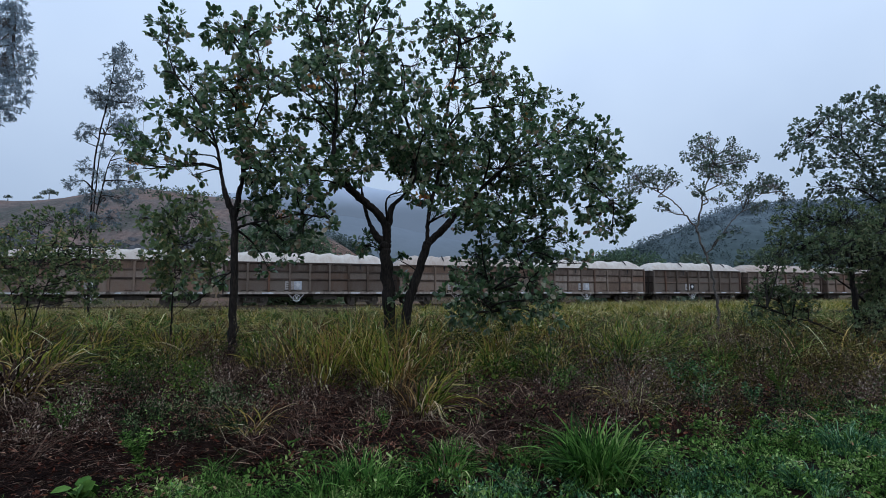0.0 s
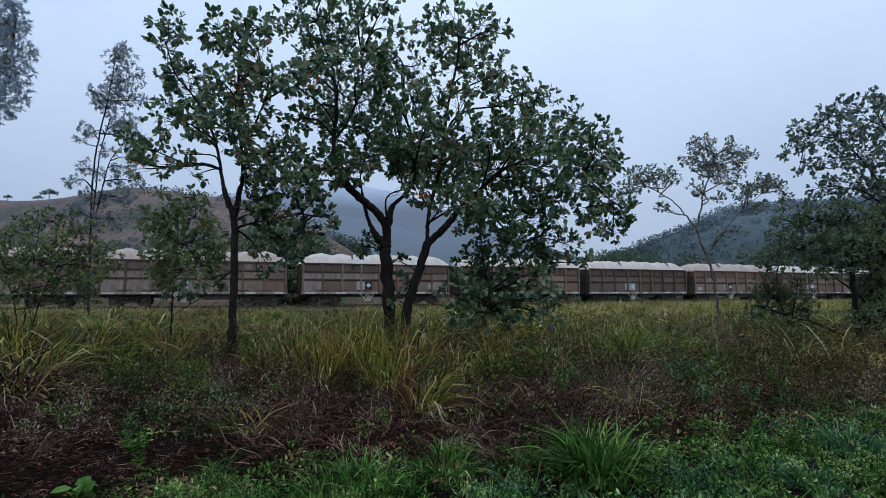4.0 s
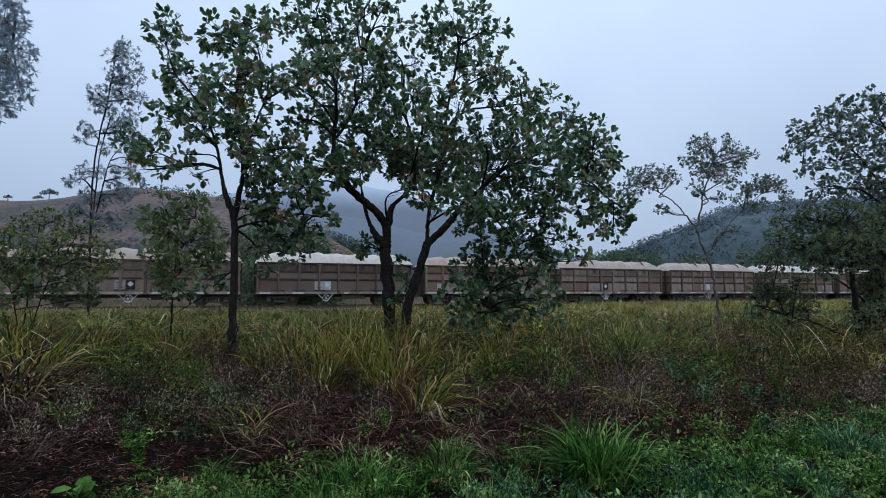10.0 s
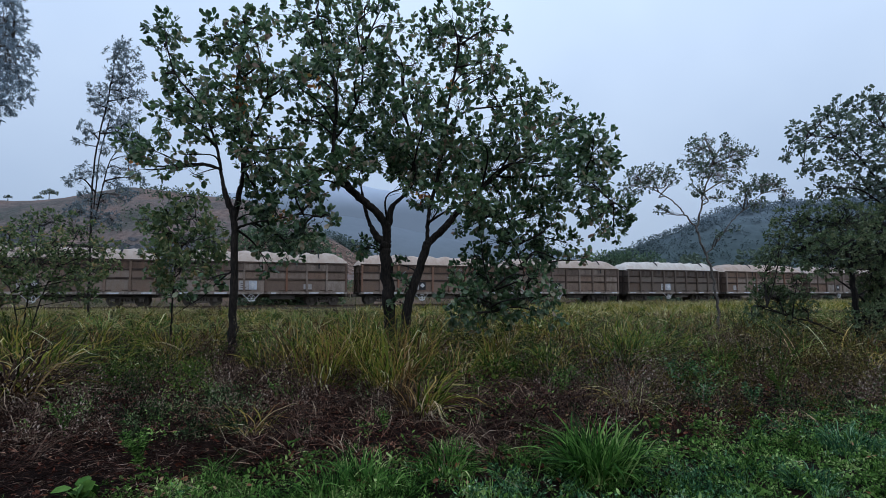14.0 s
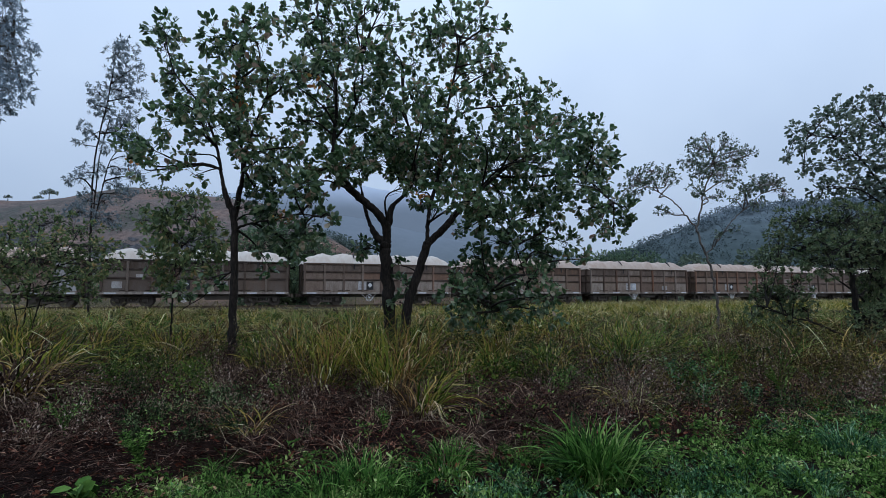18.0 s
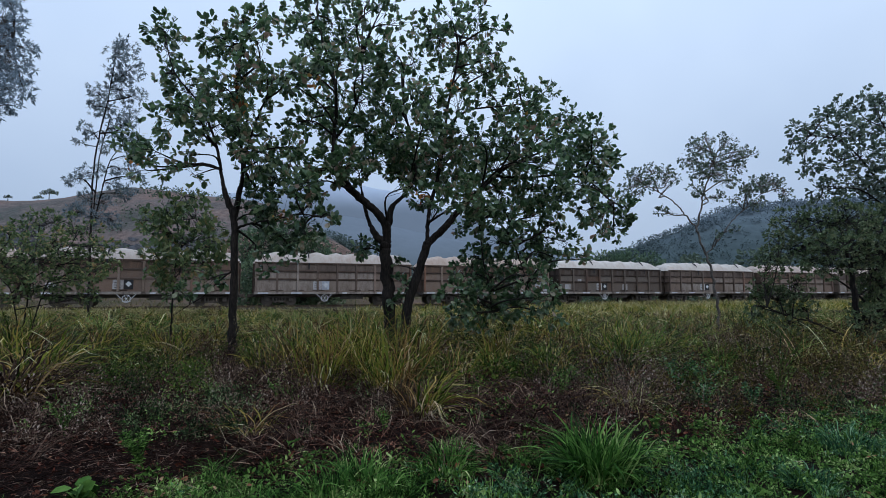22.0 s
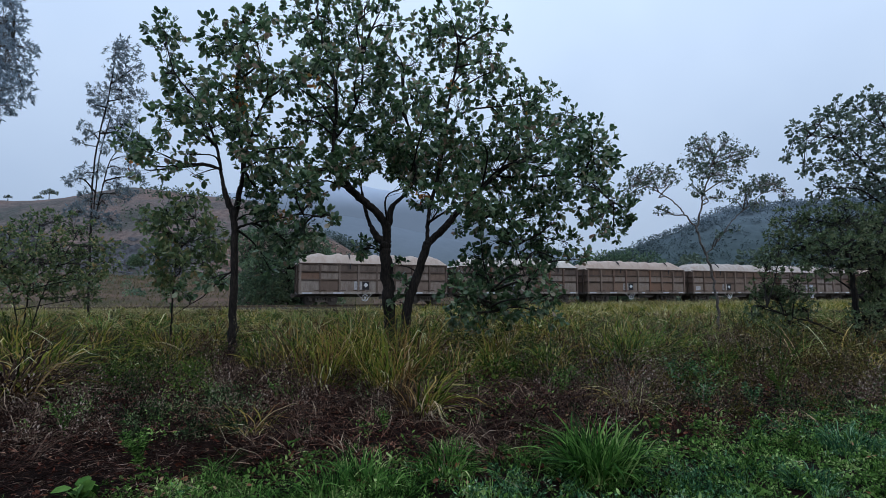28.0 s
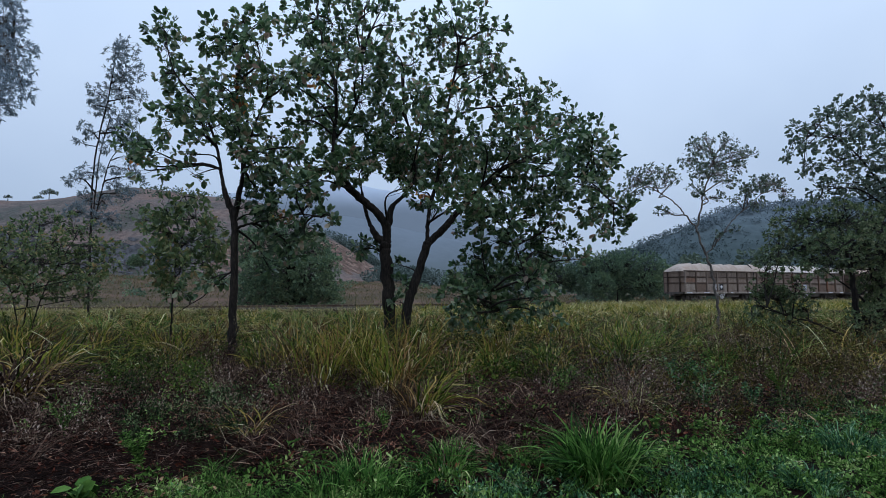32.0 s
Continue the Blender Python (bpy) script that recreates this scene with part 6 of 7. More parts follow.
    # rank grass along the shoulder of the line
    a, d = g.uniform(-25, 95, 15000), g.uniform(-3.8, -1.5, 15000)
    x, y = TRACK[0] + ALONG[0] * a + AWAY[0] * d, TRACK[1] + ALONG[1] * a + AWAY[1] * d
    V, F = blades(on_ground(x, y), g.uniform(0.3, 0.8, len(x)) * np.interp(x, [-25, -17, -15, -3, 4, 12, 20], [0.7, 0.5, 0.22, 0.22, 0.5, 0.85, 1.0]), g.uniform(0.02, 0.045, len(x)), g.uniform(0.05, 0.4, len(x)), g, 0.5, 3)
    stuff("shoulder_grass", V, F, M_PANICLE, "pale seeding grass along the railway shoulder", "grass")
    # beyond the line the grass is shorter and browner
    x = g.uniform(-75, 110, 58000)
    y = np.sqrt(g.uniform(30 ** 2, 95 ** 2, 58000))
    far = (x - TRACK[0]) * AWAY[0] + (y - TRACK[1]) * AWAY[1] > 2.2
    x, y = x[far], y[far]
    V, F = blades(on_ground(x, y), g.uniform(0.15, 0.5, len(x)), g.uniform(0.04, 0.08, len(x)), g.uniform(0.1, 0.6, len(x)), g, 0.5, 2)
    stuff("dry_grass", V, F, M_FIELD, "brown dry grass beyond the railway", "grass")
    # stalks with loose seed heads that stand above the grass
    x, y = scatter(6200, 9.4, 35, g)
    keep = clear_of_track(x, y, 2) & (wave(x, y, 0.5, 31.0) > -0.45) & (y > field_edge(x, y, g))
    x, y = x[keep], y[keep]
    P, n, m = on_ground(x, y), len(x), 10
    H = g.uniform(0.6, 1.2, n) * np.interp(y, [9, 14, 35], [0.9, 1.0, 0.65])
    az = g.uniform(0, 2 * np.pi, n)
    lean = np.stack([np.cos(az), np.sin(az), np.zeros(n)], -1) * (H * g.uniform(0.0, 0.3, n))[:, None]
    top = P + lean + np.array([0, 0, 1.0]) * H[:, None]
    side = np.stack([-np.sin(az), np.cos(az), np.zeros(n)], -1) * 0.003
    mid = (P + top) / 2 - lean * 0.12
    V = np.stack([P - side, P + side, mid - side, mid + side, top], 1).reshape(-1, 3)
    k = (np.arange(n) * 5)[:, None, None]
    stuff("seed_stalks", V, [(k + np.array([[0, 1, 3, 2]])).reshape(-1, 4),
        (k + np.array([[2, 3, 4]])).reshape(-1, 3)], M_DRY, "dry seed stalks above the grass", "grass")
    s = g.uniform(0.0, 1.0, n * m)
    O = np.repeat(top, m, 0) + (np.repeat(mid, m, 0) - np.repeat(top, m, 0)) * (0.5 * s[:, None]) + g.normal(size=(n * m, 3)) * (0.012 + 0.035 * s[:, None])
    L = g.uniform(0.02, 0.05, n * m) * np.interp(O[:, 1], [9, 35], [0.7, 1.3])
    V, F = leaves(O, g.normal(size=(n * m, 3)) + np.array([0, 0, 0.9]), L, L * 0.3, SLIM, SLIM_F, g, 0.3)
    stuff("seed_plumes", V, [F], M_PANICLE, "loose straw-coloured seed plumes over the grass", "grass")


def mounds(x, y, R, n, size, slim, g, tall=1.3, up=0.5, shape=OVAL, facets=OVAL_F):
    """Little leafy plants: n leaves over a mound of radius R at each place."""
    C = np.repeat(on_ground(x, y), n, 0)
    r = np.repeat(R, n)
    u = norm(g.normal(size=(len(C), 3))) * (g.uniform(0.1, 1, len(C)) ** 0.45)[:, None]
    u[:, 2] = np.abs(u[:, 2]) * tall
    L = g.uniform(0.6, 1.4, len(C)) * size
    return leaves(C + u * r[:, None], u + g.normal(size=u.shape) * 0.8, L, L * slim, shape, facets, g, up)


def green_edge(x):
    """How far the fresh green growth of the verge reaches from the camera's stand."""
    return np.interp(x, [-6, -3.2, -2.0, 0, 2.0, 4.0, 6.0], [3.0, 3.55, 4.4, 4.8, 5.35, 6.25, 6.9]) + 0.0


def verge():
    g = np.random.default_rng(52)
    x, y = scatter(15500, 3.2, 9.5, g, 1.0, 0.6)
    keep = y < green_edge(x) + 0.45 * wave(x, y, 2.6, 3.0) + g.normal(size=len(x)) * 0.2
    keep &= wave(x, y, 4.5, 1.0) + 0.5 * g.normal(size=len(x)) > -0.25
    x, y = x[keep], y[keep]
    R = g.uniform(0.035, 0.12, len(x)) * (0.8 + 0.5 * np.clip(wave(x, y, 3.1, 14.0), -0.4, 1))
    blue = wave(x, y, 1.1, 61.0) + 0.35 * g.normal(size=len(x)) > np.interp(x, [-2.0, 0.5, 2.5], [0.4, 0.5, 0.4])
    V, F = mounds(x[~blue], y[~blue], R[~blue], 40, 0.031, 0.5, g, 1.2, 0.6)
    stuff("ground_weeds", V, [F], M_HERB, "low leafy green weeds carpeting the verge", "weeds")
    V, F = mounds(x[blue], y[blue], R[blue] * 1.3, 42, 0.033, 0.4, g, 1.4, 0.55, SLIM, SLIM_F)
    stuff("blue_weeds", V, [F], M_HERB_BLUE, "feathery blue-green weeds on the verge", "weeds")
    # the verge goes on beside and behind the stand
    x, y = g.uniform(-9, 9, 5200), g.uniform(-7, 3.6, 5200)
    keep = (np.abs(x) + np.abs(y) > 0.6) & (wave(x, y, 1.6, 19.0) + 0.4 * g.normal(size=len(x)) > -0.5)
    V, F = mounds(x[keep], y[keep], g.uniform(0.08, 0.24, int(keep.sum())), 14, 0.075, 0.55, g, 0.6, 0.6, SLIM, SLIM_F)
    stuff("roadside_weeds", V, [F], M_HERB, "low green weeds along the roadside", "weeds")
    # a few bigger-leaved ones among them
    x, y = scatter(1500, 3.3, 9.5, g, 1.0, 0.6)
    keep = (y < green_edge(x) + 0.8) & (wave(x, y, 1.9, 91.0) + 0.3 * g.normal(size=len(x)) > -0.1)
    x, y = x[keep], y[keep]
    V, F = mounds(x, y, g.uniform(0.07, 0.17, len(x)), 34, 0.045, 0.5, g, 1.2, 0.6)
    stuff("broad_weeds", V, [F], M_HERB, "broad-leaved weeds among the ground cover", "weeds")
    x, y = scatter(2600, 3.2, 8, g, 1.0, 0.6)
    keep = (y < green_edge(x) + 0.6 * wave(x, y, 2.0, 5.0)) & (g.uniform(size=len(x)) < (0.25 + 0.75 * np.clip(wave(x, y, 1.7, 8.0) + 0.3, 0, 1)) * np.interp(x, [0.9, 1.8], [1.0, 0.4]))
    x, y, a = clumped(x[keep], y[keep], 22, g.uniform(0.03, 0.12, int(keep.sum())), g)
    V, F = blades(on_ground(x, y), g.uniform(0.07, 0.24, len(x)), g.uniform(0.004, 0.009, len(x)), g.uniform(0.1, 0.6, len(x)), g, 0.7, 3, a)
    stuff("short_grass", V, F, M_GREEN, "short fresh green grass on the verge", "grass")


def litter():
    g = np.random.default_rng(53)
    x, y = scatter(40000, 3.5, 12, g, 1.0, 0.6)
    near_y = np.sqrt(g.uniform(3.4 ** 2, 6.8 ** 2, 15000))       # thickest in the near corner
    x, y = np.concatenate([x, -near_y * g.uniform(0.2, 1.1, 15000)]), np.concatenate([y, near_y])
    keep = y > green_edge(x) - 0.7 + g.normal(size=len(x)) * 0.3
    x, y = x[keep], y[keep]
    P = on_ground(x, y, 0.0)
    P[:, 2] += g.uniform(0.0, 0.06, len(x)) + 0.16 * np.clip(wave(x, y, 1.9, 4.0), 0, 1) * g.uniform(0, 1, len(x))
    az = g.uniform(0, 2 * np.pi, len(x)) + 1.2 * wave(x, y, 1.1, 9.0)
    D = np.stack([np.cos(az), np.sin(az), g.normal(size=len(x)) * 0.3], -1)
    L = g.uniform(0.03, 0.22, len(x)) * g.uniform(0.5, 1.2, len(x))
    V, F = leaves(P, D, L, g.uniform(0.003, 0.009, len(x)), STICK, STICK_F, g, 0.6)
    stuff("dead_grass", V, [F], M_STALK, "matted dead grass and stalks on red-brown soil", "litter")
    x, y = scatter(15000, 4.4, 11, g, 1.0, 0.6)
    keep = (y > green_edge(x) - 0.2) & (wave(x, y, 1.4, 51.0) > -0.35) & (g.uniform(size=len(x)) < np.interp(x / y, [-0.45, -0.3], [0.3, 1.0]))
    x, y = x[keep], y[keep]
    P = on_ground(x, y, 0.0)
    P[:, 2] += g.uniform(0.01, 0.10, len(x)) + 0.14 * np.clip(wave(x, y, 1.9, 4.0), 0, 1)
    az = g.uniform(0, 2 * np.pi, len(x))
    D = np.stack([np.cos(az), np.sin(az), g.normal(size=len(x)) * 0.22], -1)
    V, F = leaves(P, D, g.uniform(0.1, 0.42, len(x)), g.uniform(0.004, 0.009, len(x)), STICK, STICK_F, g, 0.8)
    stuff("fallen_stalks", V, [F], M_STRAW, "fallen reddish stalks and sticks on the soil", "litter")
    # flattened, bleached grass lying over the soil
    x, y = scatter(460, 5.0, 9.5, g, 1.0, 0.6)
    keep = (y > green_edge(x) + 0.05) & (wave(x, y, 0.9, 12.0) > -0.2) & (x < 0.25 * y) & ((x / y > -0.42) | (g.uniform(size=len(x)) < 0.45))
    x, y, a = clumped(x[keep], y[keep], 34, g.uniform(0.05, 0.28, int(keep.sum())), g)
    a = np.repeat(3.6 + 1.6 * g.normal(size=int(keep.sum())), 34)        # each swathe lies one way
    V, F = blades(on_ground(x, y), g.uniform(0.14, 0.42, len(x)), g.uniform(0.005, 0.014, len(x)), g.uniform(0.5, 1.8, len(x)), g, 1.0, 4, a, 0.4, 0.09)
    stuff("flattened_grass", V, F, M_THATCH, "flattened bleached grass over the soil", "litter")
    # crumbled dead leaves and bark flakes lying in drifts on the soil
    x, y = scatter(21000, 3.6, 10.0, g, 1.0, 0.6)
    keep = (y > green_edge(x) - 0.45 + 0.3 * g.normal(size=len(x))) & (wave(x, y, 2.2, 71.0) + 0.6 * g.normal(size=len(x)) > -0.3)
    x, y = x[keep], y[keep]
    P = on_ground(x, y, 0.0)
    P[:, 2] += g.uniform(0.0, 0.05, len(x)) + 0.12 * np.clip(wave(x, y, 1.9, 4.0), 0, 1) * g.uniform(0, 1, len(x))
    az = g.uniform(0, 2 * np.pi, len(x))
    D = np.stack([np.cos(az), np.sin(az), g.normal(size=len(x)) * 0.35], -1)
    L = g.uniform(0.018, 0.07, len(x))
    V, F = leaves(P, D, L, L * g.uniform(0.25, 0.75, len(x)), OVAL, OVAL_F, g, 0.6)
    stuff("leaf_litter", V, [F], M_LITTER, "crumbled red-brown leaf litter and bark flakes", "litter")
    x, y = scatter(420, 3.5, 9.5, g, 1.0, 0.6)
    P = on_ground(x, y, 0.0)
    P[:, 2] += g.uniform(0.01, 0.12, len(x))
    az = g.uniform(0, 2 * np.pi, len(x))
    D = np.stack([np.cos(az), np.sin(az), g.normal(size=len(x)) * 0.3], -1)
    L = g.uniform(0.025, 0.065, len(x))
    V, F = leaves(P, D, L, L * 0.6, OVAL, OVAL_F, g, 0.7)
    stuff("fallen_leaves", V, [F], M_FALLEN, "fallen brown and orange leaves", "leaves")


def scrub():
    """Dull twiggy weeds between the litter and the tall grass."""
    g = np.random.default_rng(54)
    x, y = scatter(3900, 5.4, 17.5, g, 1.0, 0.6)
    near = green_edge(x) + 0.5 * wave(x, y, 1.3, 2.0) + np.interp(x, [1.5, 3.0], [0.8, 0.25])
    share = np.interp(x / y, [-0.95, -0.38, -0.25, -0.05, 0.22, 0.29, 0.9], [1.0, 0.9, 0.4, 0.1, 0.1, 1.0, 1.0])
    keep = (y > near) & (g.uniform(size=len(x)) < share) & (y < np.interp(x / y, [-0.9, -0.4, -0.28, 0, 0.19, 0.9], [14.5, 14, 10.5, 10, 15, 17.5]))
    x, y = x[keep], y[keep]
    R = np.where(x > 1.5, 0.16, 0.12) + np.where(x > 1.5, 0.42, 0.36) * g.uniform(0, 1, len(x)) ** 2 * np.interp(y, [5.6, 7.5, 9.5], [0.55, 1.0, 1.25])
    kind = wave(x, y, 0.7, 11.0) + g.normal(size=len(x)) * 0.25 + np.where(x > 0, np.interp(y, [6.3, 7.6, 11], [0.55, -0.15, -0.4]), -0.1)
    green = kind > 0.2
    olive = ~green & (x > 2.5) & (wave(x, y, 0.62, 87.0) + 0.25 * g.normal(size=len(x)) + np.interp(x / y, [0.3, 0.5, 0.7], [-0.5, 0.1, 0.3]) > 0.1)
    thick_ = wave(x, y, 1.6, 17.0) + 0.4 * g.normal(size=len(x)) > np.interp(x / y, [0.15, 0.25], [-0.25, -0.45])
    x, y, R, green, olive = x[thick_], y[thick_], R[thick_], green[thick_], olive[thick_]
    dull = ~green & ~olive
    V, F = mounds(x[dull], y[dull], R[dull], 150, 0.036, 0.42, g, 1.9, 0.3, SLIM, SLIM_F)
    stuff("scrub_weeds", V, [F], M_SCRUB, "dull purple-brown twiggy weeds", "weeds")
    V, F = mounds(x[olive], y[olive], R[olive], 150, 0.038, 0.45, g, 1.7, 0.4, SLIM, SLIM_F)
    stuff("olive_scrub", V, [F], M_SCRUB_OLIVE, "yellowing olive leafy weeds", "weeds")
    V, F = mounds(x[green], y[green], R[green], 150, 0.036, 0.45, g, 1.7, 0.4)
    stuff("green_scrub", V, [F], M_SCRUB_GREEN, "dark green leafy scrub", "weeds")
    k = 8
    P = np.repeat(on_ground(x, y), k, 0) + g.normal(size=(len(x) * k, 3)) * np.array([0.1, 0.1, 0])
    H = np.repeat(R, k) * g.uniform(0.8, 2.1, len(P))
    for side, material, label in ((P[:, 0] > 0.8, M_TWIG, "pale brown twiggy weed stems"), (P[:, 0] <= 0.8, M_STALK, "thin dark weed stems")):
        Q = P[side]
        V, F = blades(Q, H[side], np.full(len(Q), 0.0055), g.uniform(0.1, 0.7, len(Q)), g, 0.25)
        stuff("scrub_stems", V, F, material, label, "weeds")
    # pale seed heads over the dull weeds
    dull &= (x > 0.5) & (wave(x, y, 1.1, 23.0) > -0.35)
    n = 30
    C = np.repeat(on_ground(x[dull], y[dull]), n, 0)
    rr = np.repeat(R[dull], n)
    u = norm(g.normal(size=(len(C), 3)))
    u[:, 2] = np.abs(u[:, 2]) * 1.7
    L = g.uniform(0.011, 0.024, len(C))
    V, F = leaves(C + u * (rr * g.uniform(0.85, 1.25, len(C)))[:, None], u, L, L * 0.7, OVAL, OVAL_F, g, 0.5)
    stuff("seed_heads", V, [F], M_SEED, "pale pinkish seed heads on the weeds", "weeds")
    # shrubs standing about in the grass
    x, y = scatter(110, 10, 30, g, 1.05, 0.6)
    R = g.uniform(0.25, 0.6, len(x))
    V, F = mounds(x, y, R, 240, 0.06, 0.5, g, 1.4, 0.4, SLIM, SLIM_F)
    stuff("field_shrubs", V, [F], M_SCRUB_GREEN, "small dark shrubs among the grass", "shrubs")
    # green herbs scattered through it
    x, y = scatter(430, 5.0, 12.5, g, 1.0, 0.6)
    keep = (y > green_edge(x) + 0.3) & (wave(x, y, 1.2, 41.0) > 0.0)
    x, y = x[keep], y[keep]
    V, F = mounds(x, y, g.uniform(0.08, 0.3, len(x)), 50, 0.036, 0.45, g, 1.9, 0.4)
    stuff("scattered_herbs", V, [F], M_HERB, "small green herbs in the litter", "weeds")


def tussock(at, height, spread, n, material, label, seed, width=0.012, bend=0.75, lean=0.45, skirt=140):
    """A clump of grass in five tufts, each leaning its own way, over a skirt of dead blades."""
    g = np.random.default_rng(seed)
    root = thing("grass_tussock", label, "grass", (at[0], at[1], float(ground_height(at[0], at[1]))), "tussocks")
    for k in range(5):
        m = int(n * g.uniform(0.12, 0.28))
        c, w = g.uniform(0, 6.28), g.uniform(0.5, 2.2)
        a, r = c + g.normal(size=m) * w, spread * 0.4 * np.sqrt(g.uniform(0, 1, m))
        P = np.stack([r * np.cos(a) + 0.12 * spread * math.cos(c), r * np.sin(a) + 0.12 * spread * math.sin(c), np.full(m, -0.02)], -1)
        H = height * g.uniform(0.3, 1.1, m) * g.uniform(0.65, 1.1)
        V, F = blades(P, H, width * g.uniform(0.45, 1.4, m), g.uniform(0.0, lean, m), g, bend, 7, a, 0.22 if len(material) > 1 else 0.06, 0.05)
        tagged(part("tuft", build("tuft", V, F), material[k % len(material)], root), kind="stuff")
    if len(material) > 1:
        a, r = g.uniform(0, 6.28, skirt), spread * 0.5 * np.sqrt(g.uniform(0, 1, skirt))
        P = np.stack([r * np.cos(a), r * np.sin(a), np.full(skirt, -0.02)], -1)
        V, F = blades(P, height * g.uniform(0.2, 0.7, skirt), np.full(skirt, width * 0.7), g.uniform(0.3, 1.3, skirt), g, 1.0, 5, a, 0.4, 0.07)
        tagged(part("thatch", build("thatch", V, F), M_THATCH, root), "dead brown blades", kind="stuff")
    return root


def herb(at, height, seed, leaf=0.09, stems=4, material=None, wide_=0.42, label="leafy green weed with small leaves"):
    g = np.random.default_rng(seed)
    root = thing("weed", label, "plant", (at[0], at[1], float(ground_height(at[0], at[1]))), "weeds")
    for s in range(stems):
        a = g.uniform(0, 6.28)
        tip = np.array([math.cos(a) * height * 0.45, math.sin(a) * height * 0.45, height * g.uniform(0.7, 1.05)])
        line = curve([np.array([0, 0, -0.02]), tip * np.array([0.35, 0.35, 0.55]), tip], 4)
        V, F = tube(line, np.linspace(0.006, 0.003, len(line)), 4)
        stem = part("stem", build("stem", V, [F]), M_HERB, root)
        n = 26
        O = line[g.integers(1, len(line), n)] + g.normal(size=(n, 3)) * 0.012
        az = g.uniform(0, 6.28, n)
        D = np.stack([np.cos(az), np.sin(az), g.uniform(-0.1, 0.7, n)], -1)
        L = leaf * g.uniform(0.6, 1.2, n)
        V, F = leaves(O, D, L, L * wide_, OVAL, OVAL_F, g, 0.5)
        tagged(part("leaf_spray", build("leaf_spray", V, [F]), material or M_HERB, stem), kind="stuff")
    return root


field()
verge()
litter()
scrub()
FRESH, AGED = "fresh green grass tussock with arching blades", "yellowing tussock of long arching grass"
for i, (p, h, s, n) in enumerate(zip([(1.32, 4.47), (-0.67, 4.38), (0.03, 4.74), (4.12, 5.31), (3.05, 4.38),
        (-0.86, 4.17)], (0.62, 0.32, 0.28, 0.3, 0.26, 0.28), (0.42, 0.7, 0.6, 0.5, 0.4, 0.6), (900, 420, 380, 260, 240, 300))):
    tussock(p, h, s, n, (M_HERB_BLUE,) if i in (3, 4) else (M_GREEN,), FRESH if i not in (3, 4) else "blue-green tuft of fine arching grass", 60 + i, 0.018 if i == 0 else 0.014 if i in (1, 2, 5) else 0.008, 0.65 if i == 0 else 0.7, 0.2 if i == 0 else 0.22)
for i, (p, h, s, n, w) in enumerate(zip(
        [(-0.33, 6.77), (-0.85, 8.37), (-1.46, 9.41), (-2.14, 8.86), (-6.08, 7.36), (-6.72, 8.61), (-2.23, 6.05), (2.13, 10.04), (4.2, 10.76),
        (3.6, 10.39), (-3.3, 10.04), (0.17, 10.04), (-8.28, 12.05), (1.12, 10.76), (6.47, 11.16), (-5.84, 11.16), (-2.0, 10.04), (-0.67, 9.72),
        (-2.76, 10.04), (5.17, 12.05), (3.73, 12.05), (-9.22, 11.16)],
        (0.82, 1.25, 1.1, 1.15, 1.1, 1.25, 0.45, 0.8, 1.5, 1.4, 0.9, 0.8, 1.0, 0.8, 0.8, 1.0, 1.2, 1.3, 1.1, 1.2, 0.9, 1.6),
        (0.5, 0.8, 0.8, 0.8, 0.7, 0.7, 0.6, 0.7, 0.65, 0.55, 0.8, 0.8, 0.8, 0.8, 0.8, 0.8, 0.8, 0.8, 0.8, 0.9, 0.8, 0.7),
        (170, 240, 230, 230, 300, 260, 100, 200, 520, 440, 220, 180, 200, 160, 180, 200, 220, 240, 200, 260, 180, 240),
        (0.021, 0.019, 0.019, 0.019, 0.033, 0.031, 0.014, 0.018, 0.024, 0.022, 0.019, 0.018, 0.02, 0.018, 0.018, 0.02, 0.02, 0.02, 0.019, 0.022, 0.02, 0.026))):
    bend, lean = (0.9, 0.32) if i in (4, 5) else (0.8, 0.4) if i == 21 else (0.75, 0.3) if i == 0 else (0.7, 0.3) if i in (8, 9) else (0.9, 0.8) if i == 6 else (0.45, 0.25)
    tussock(p, h, s, n, (M_DRY, M_GRASS, M_THATCH, M_GRASS, M_THATCH) if i in (4, 5, 17) else (M_LUSH, M_GRASS, M_LUSH) if i in (8, 9) else (M_GRASS, M_DRY, M_GRASS), AGED, 80 + i, w, bend, lean, 260 if i in (4, 5) else 120)
# tall clumps round the feet of the wide tree
for i, (p, h, n) in enumerate((((-1.80, 11.3), 1.5, 320), ((-1.15, 11.0), 1.5, 340), ((-0.55, 11.5), 1.4, 280), ((-2.55, 11.6), 1.3, 260))):
    tussock(p, h, 0.8, n, (M_GRASS, M_DRY, M_GRASS, M_LUSH), AGED, 380 + i, 0.024, 0.55, 0.35, 120)
# a pale arching clump at the edge of the scrub, and two dark-footed ones where the field begins
for i, (p, h, n, mix, label) in enumerate((((2.7, 7.4), 0.6, 70, (M_PANICLE, M_GRASS), "sparse pale clump of arching grass"),
        ((2.2, 10.6), 0.95, 240, (M_LUSH, M_GRASS), "dense green clump of grass in the field"), ((5.1, 13.0), 1.1, 320, (M_GRASS, M_LUSH), "dense green clump of grass in the field"))):
    tussock(p, h, 0.6, n, mix, label, 480 + i, 0.012 if i == 0 else 0.024, 1.0 if i == 0 else 0.7, 0.6 if i == 0 else 0.35, 60)
